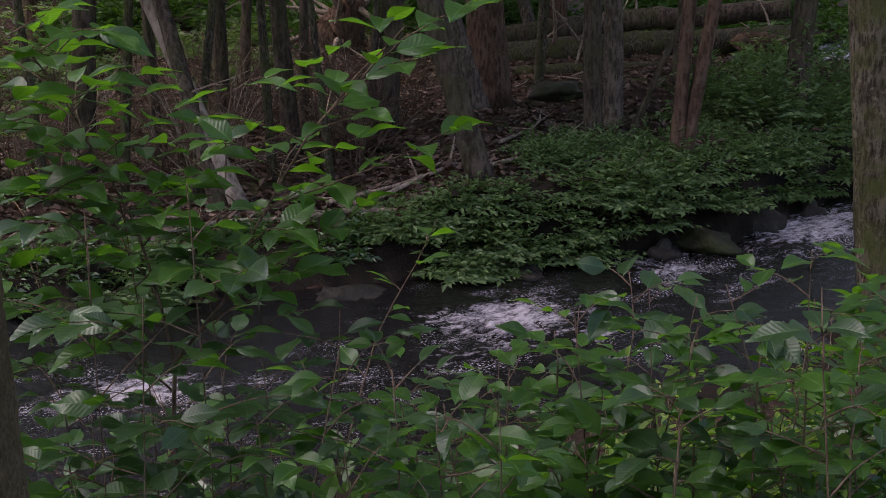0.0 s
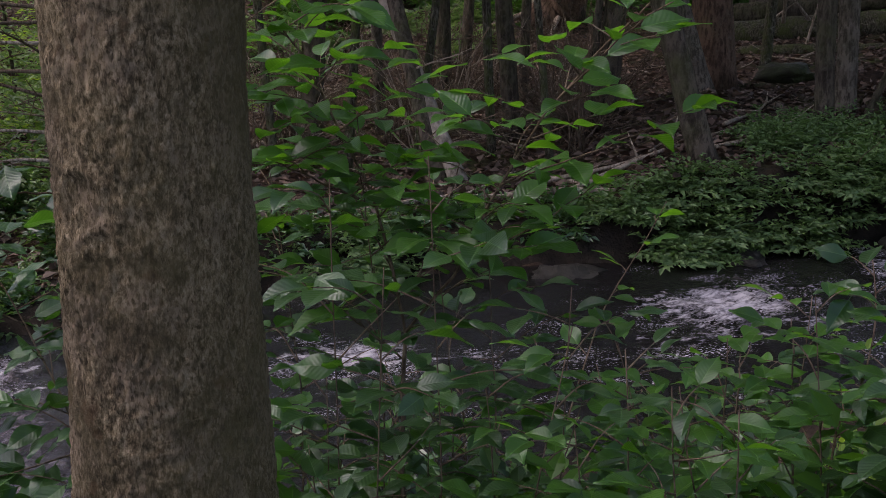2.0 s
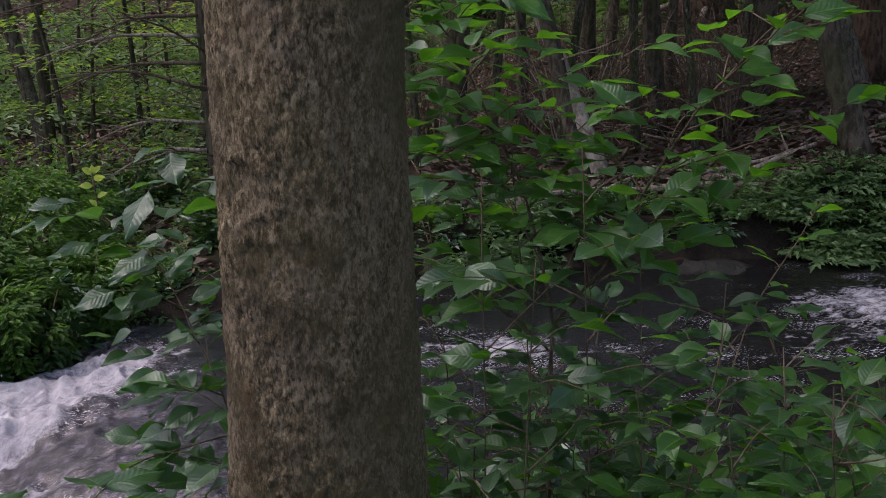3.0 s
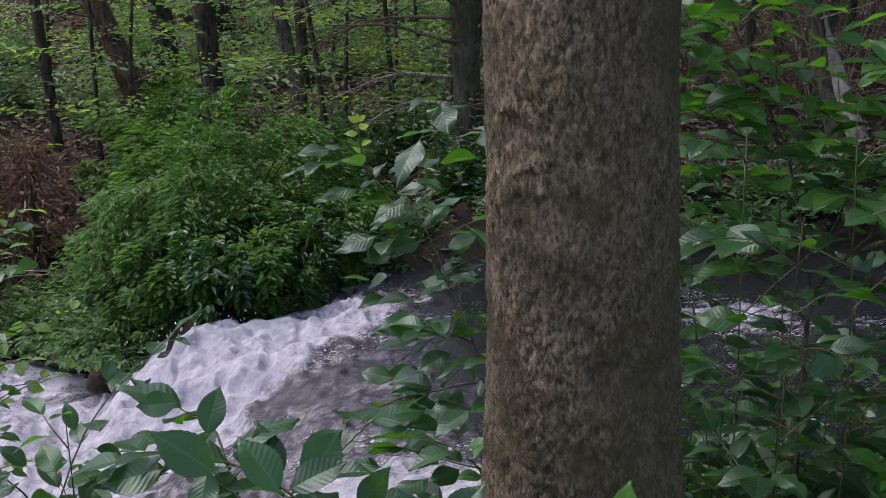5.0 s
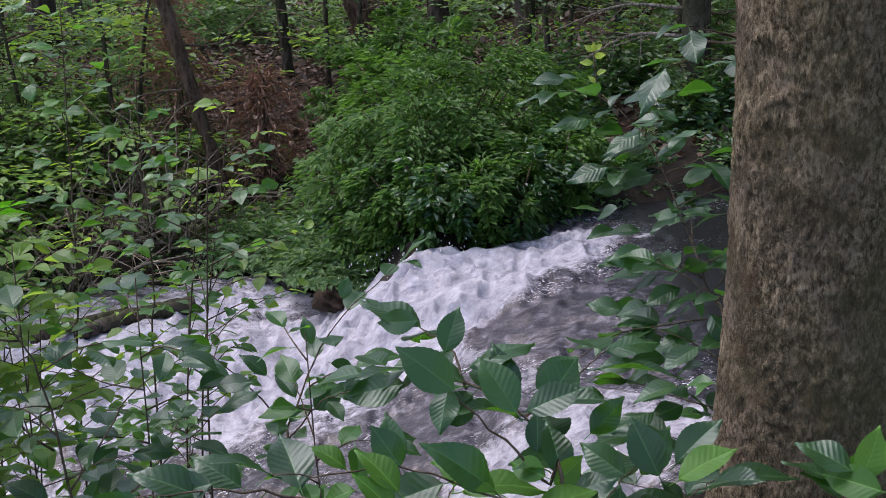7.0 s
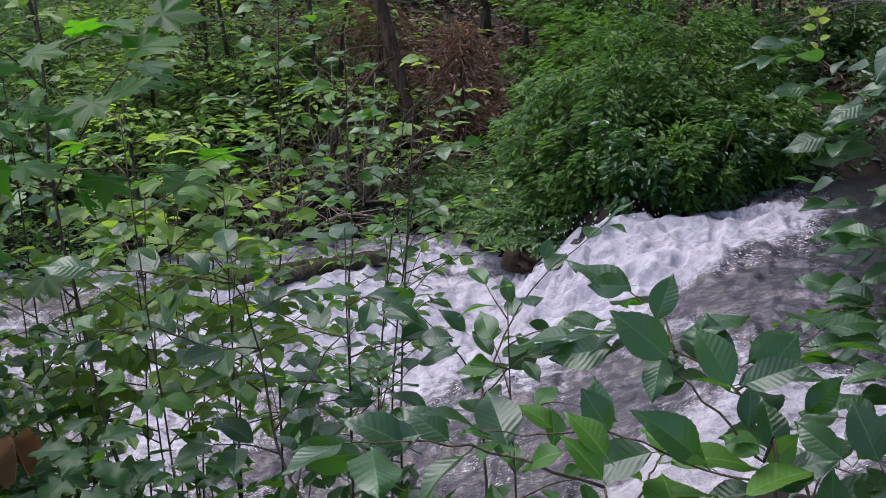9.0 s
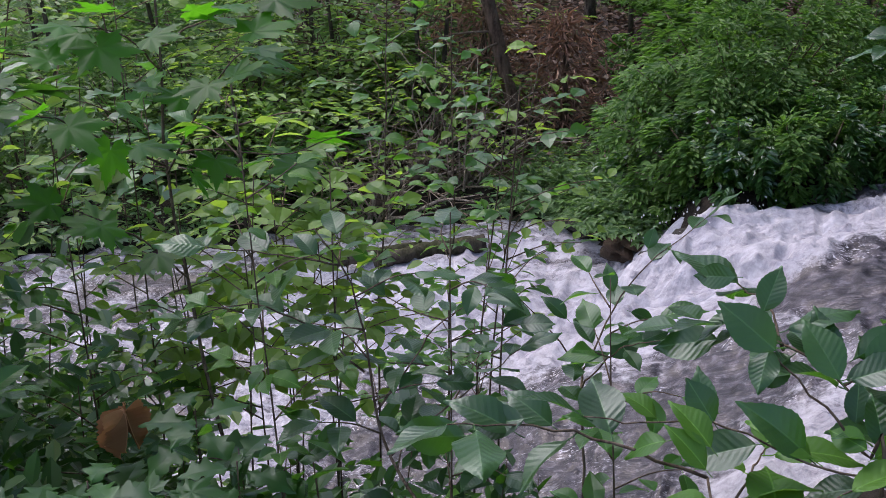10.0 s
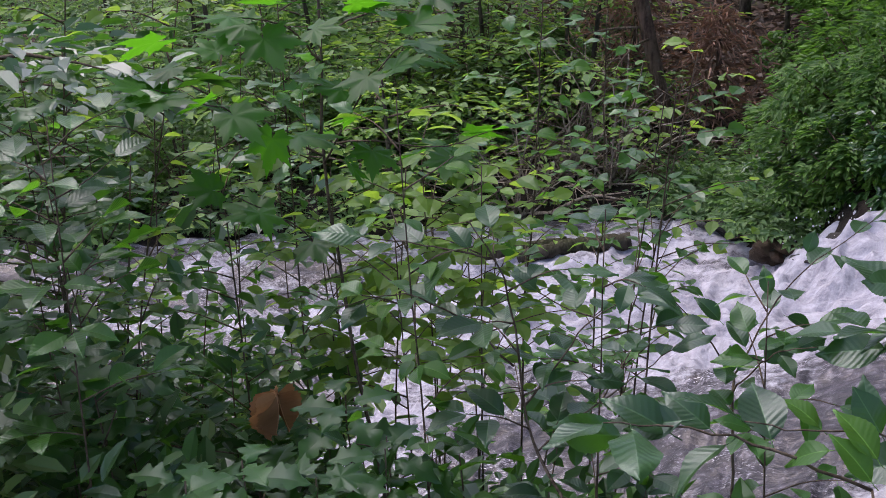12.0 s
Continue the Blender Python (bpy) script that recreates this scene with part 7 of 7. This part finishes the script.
log([(0.6, 18.2, 0.75), (2.4, 17.9, 0.95), (5.0, 17.4, 1.12)], 0.24, 0.17, "thick dark rotting fallen log lying on the slope", M_BARK_MOSS, seed=1, stubs=6)
log([(0.4, 20.2, 0.95), (2.6, 19.8, 1.25), (5.4, 19.2, 1.5)], 0.2, 0.15, "dark fallen log behind another log", M_BARK_FAR, seed=2, stubs=5)
log([(1.0, 17.2, 0.6), (2.0, 17.0, 0.68), (3.0, 16.9, 0.72)], 0.12, 0.08, "mossy broken log on the leaf-strewn slope", M_BARK_MOSS, seed=3, stubs=3)
log([(4.2, 17.4, 0.95), (4.6, 17.3, 1.0), (4.95, 17.25, 0.75)], 0.2, 0.16, "dark rotten stump lying by the upper stream", M_BARK_RED, "stump", 4, 3)
log([(-6.60, 4.22, -1.29), (-6.45, 4.56, -1.24), (-6.27, 4.93, -1.23)], 0.045, 0.06, "waterlogged dark log at the edge of the rapids", M_BARK_FAR, seed=5)
log([(-6.80, 4.0, -1.30), (-6.68, 4.3, -1.27), (-6.55, 4.6, -1.25)], 0.035, 0.045, "thin dark log in the rapids", M_BARK_FAR, seed=6)
log([(-1.95, 20.0, 0.9), (-1.6, 19.9, 1.25), (-1.4, 19.8, 1.7)], 0.42, 0.2, "red-brown uprooted root mass on the slope", M_BARK_RED, "rootball", 7, 16)
log([(1.70, 11.2, 0.3), (1.95, 11.15, 0.95), (2.2, 11.1, 1.6)], 0.035, 0.02, "thin dead pole leaning against a tree", M_BARK_FAR, "leaning_pole", 8)
log([(-1.2, 9.3, -0.05), (-0.8, 9.2, 0.02), (-0.35, 9.1, 0.05)], 0.03, 0.02, "pale dead branch at the water's edge", M_DEADWOOD, "fallen_branch", 9)
lay([(-0.75, 9.3), (-0.1, 9.7), (0.55, 10.4)], 0.028, seed=1)
lay([(-0.95, 9.75), (-0.3, 9.75), (0.0, 10.05)], 0.022, seed=2)
lay([(-0.5, 9.35), (-0.9, 9.95), (-1.3, 10.2)], 0.02, seed=3)
lay([(0.35, 9.6), (1.0, 10.3), (1.4, 10.2)], 0.02, seed=4)
lay([(0.5, 10.6), (0.9, 11.8), (1.05, 13.0)], 0.02, seed=5)
lay([(-2.3, 8.7), (-1.7, 9.2), (-1.0, 9.3)], 0.025, seed=6)
r = np.random.default_rng(5)
for k in range(34):
    az, dist = radians(-9 + 30 * r.random()), 9.6 + 8 * r.random()
    x, y = -dist * math.sin(az), dist * math.cos(az)
    a, ln = r.random() * 6.283, 0.3 + 0.7 * r.random()
    if stream_at(np.array([x]), np.array([y]))[1][0] < 3.0:
        continue
    lay([(x, y), (x + 0.5 * ln * math.cos(a), y + 0.5 * ln * math.sin(a)), (x + ln * math.cos(a + 0.2), y + ln * math.sin(a + 0.2))], 0.008 + 0.01 * r.random(), seed=20 + k)

# brush pile of dead sticks by the lower rapids
for k in range(46):
    az, dist = radians(54 + 9 * r.random()), 8.9 + 1.6 * r.random()
    x, y = -dist * math.sin(az), dist * math.cos(az)
    a, ln = r.random() * 6.283, 0.5 + 0.7 * r.random()
    z = gz(x, y) + 0.05
    lay([(x, y, z), (x + 0.5 * ln * math.cos(a), y + 0.5 * ln * math.sin(a), z + 0.12 + 0.15 * r.random()), (x + ln * math.cos(a), y + ln * math.sin(a), z + 0.35 * r.random())], 0.006 + 0.01 * r.random(),
        seed=70 + k, label="grey dead stick in a tangled brush pile", group="brush pile sticks")

# stones in and beside the stream
stone(-6.35, 5.88, -1.2, 0.2, 0.14, 0.12, "dark wet rounded rock at the rapids' edge", M_ROCK, 1)
stone(-6.0, 6.02, -1.16, 0.2, 0.15, 0.1, "rust-brown rock beside the rapids", M_ROCK_RED, 2)
stone(1.3, 14.0, 0.6, 0.32, 0.22, 0.12, "flat mossy boulder on the forest floor", M_ROCK_MOSS, 3, group="")
for n, (x, y, sx, sz, mat, label) in enumerate(((2.05, 9.31, 0.30, 0.12, M_ROCK_MOSS, "flat moss-topped rock under the overhanging bank"), (2.59, 9.83, 0.20, 0.14, M_ROCK, "dark wet rock under the overhanging bank"),
                                                (1.71, 9.07, 0.17, 0.12, M_ROCK, "dark wet rock under the overhanging bank"), (3.14, 10.38, 0.20, 0.13, M_ROCK, "dark wet rock under the overhanging bank"))):
    stone(x, y, gz(x, y) + 0.02, sx, 0.6 * sx, sz, label, mat, 90 + n)
stone(0.52, 8.1, -0.42, 0.1, 0.08, 0.08, "dark rock breaking the water", M_ROCK, 4)
for n, (x, y, sx, sz) in enumerate(((-4.72, 5.62, 0.15, 0.1), (-4.42, 6.0, 0.14, 0.1), (-4.95, 5.75, 0.13, 0.1), (-4.3, 6.5, 0.15, 0.1), (-5.35, 5.85, 0.14, 0.1))):
    stone(x, y, gz(x, y) + 0.02, sx, 0.7 * sx, sz, "dark wet rock in the shade of a bush", M_ROCK, 80 + n)
for k in range(40):
    idx = int(265 + 295 * r.random())
    e = MID[idx, 3] + 0.05 + 0.12 * r.normal()
    x, y = MID[idx, :2] + MID_N[idx] * e
    s = 0.08 + 0.14 * r.random()
    if 25 < math.degrees(math.atan2(-x, y)) < 41:
        continue
    stone(x, y, MID[idx, 2] - 0.01, s * 1.5, s, s * 0.55, "dark wet bank rock at the water's edge", (M_ROCK, M_ROCK_RED, M_ROCK, M_ROCK_MOSS)[k % 4], 10 + k)

# dead conifer boughs: dry red-brown sprays and grey bare branches
for n, (x, y, z0, hgt, wid) in enumerate(((-8.3, 6.6, -1.3, 1.3, 0.95), (-7.7, 7.0, -1.35, 0.9, 0.8), (-9.2, 7.2, -1.3, 1.5, 0.9))):
    rr = np.random.default_rng(90 + n)
    ob = thing("dead_conifer", (x, y, gz(x, y)), "withered conifer with dry red-brown needles", "tree", "dead conifers")
    cnt = 1000
    hh = rr.random(cnt)
    a = rr.random(cnt) * 6.283
    rad = wid * (1 - 0.45 * hh) * (0.6 + 0.4 * np.sin(26 * hh)) * np.sqrt(rr.random(cnt)) * (0.7 + 0.3 * np.sin(5 * a + 9 * hh))
    pos = np.stack([rad * np.cos(a), rad * np.sin(a), 0.1 + hh * hgt], -1)
    al = unit(np.stack([np.cos(a), np.sin(a), -0.25 + 0 * a], -1) + rr.normal(0, 0.75, (cnt, 3)))
    v, q = leaf_sheet(pos, al, rr.normal(0, 0.5, (cnt, 3)) + [0, 0, 1], 0.07 + 0.08 * rr.random(cnt), 0.014)
    part("needles", mesh_of("needles", v, q, M_REDDEAD), ob)["kind"] = "stuff"
    t = tube(curve([(0, 0, -0.1), (0.03, 0, hgt * 0.5), (0, 0.03, hgt)], 10), np.linspace(0.04, 0.01, 10), 8, 0.05, n)
    part("trunk", mesh_of("trunk", t[0], [t[1], t[2]], M_BARK_RED), ob)

# long bare hanging boughs in front of the woods
for k, (p0, p1) in enumerate((((-4.4, 8.2, 1.15), (-5.6, 7.6, 0.95)), ((-4.4, 8.2, 0.95), (-5.5, 7.8, 0.72)), ((-4.35, 8.2, 0.75), (-5.4, 7.7, 0.85)), ((-4.4, 8.25, 0.5), (-5.2, 7.7, 0.35)), ((-4.4, 8.25, 1.4), (-5.9, 7.7, 1.3)),
                              ((-4.4, 8.2, 1.3), (-5.2, 7.6, 1.05)), ((-4.4, 8.2, 0.3), (-5.1, 7.9, 0.1)))):
    p0, p1 = np.array(p0), np.array(p1)
    rr = np.random.default_rng(40 + k)
    ob = thing("dead_bough", tuple(float(c) for c in p0), "bare grey drooping conifer bough", "branch", "dead boughs")
    run = curve([p0, (p0 + p1) / 2 + [0, 0, 0.1], p1], 16) - p0
    t = tube(run, np.linspace(0.016, 0.004, 16), 6, 0.06, k)
    part("bough", mesh_of("bough", t[0], [t[1], t[2]], M_DEADWOOD if k % 3 == 0 else M_TWIG), ob)
    for m in range(8):
        q0 = run[4 + m]
        q1 = q0 + (0.2 + 0.25 * rr.random()) * unit(unit(p1 - p0) + rr.normal(0, 0.6, 3) + [0, 0, -0.25])
        t = tube(curve([q0, (q0 + q1) / 2 + rr.normal(0, 0.015, 3), q1], 5), np.linspace(0.005, 0.0018, 5), 4)
        part("side_twig", mesh_of("side_twig", t[0], [t[1], t[2]], M_DEADWOOD if k % 3 == 0 else M_TWIG), ob)
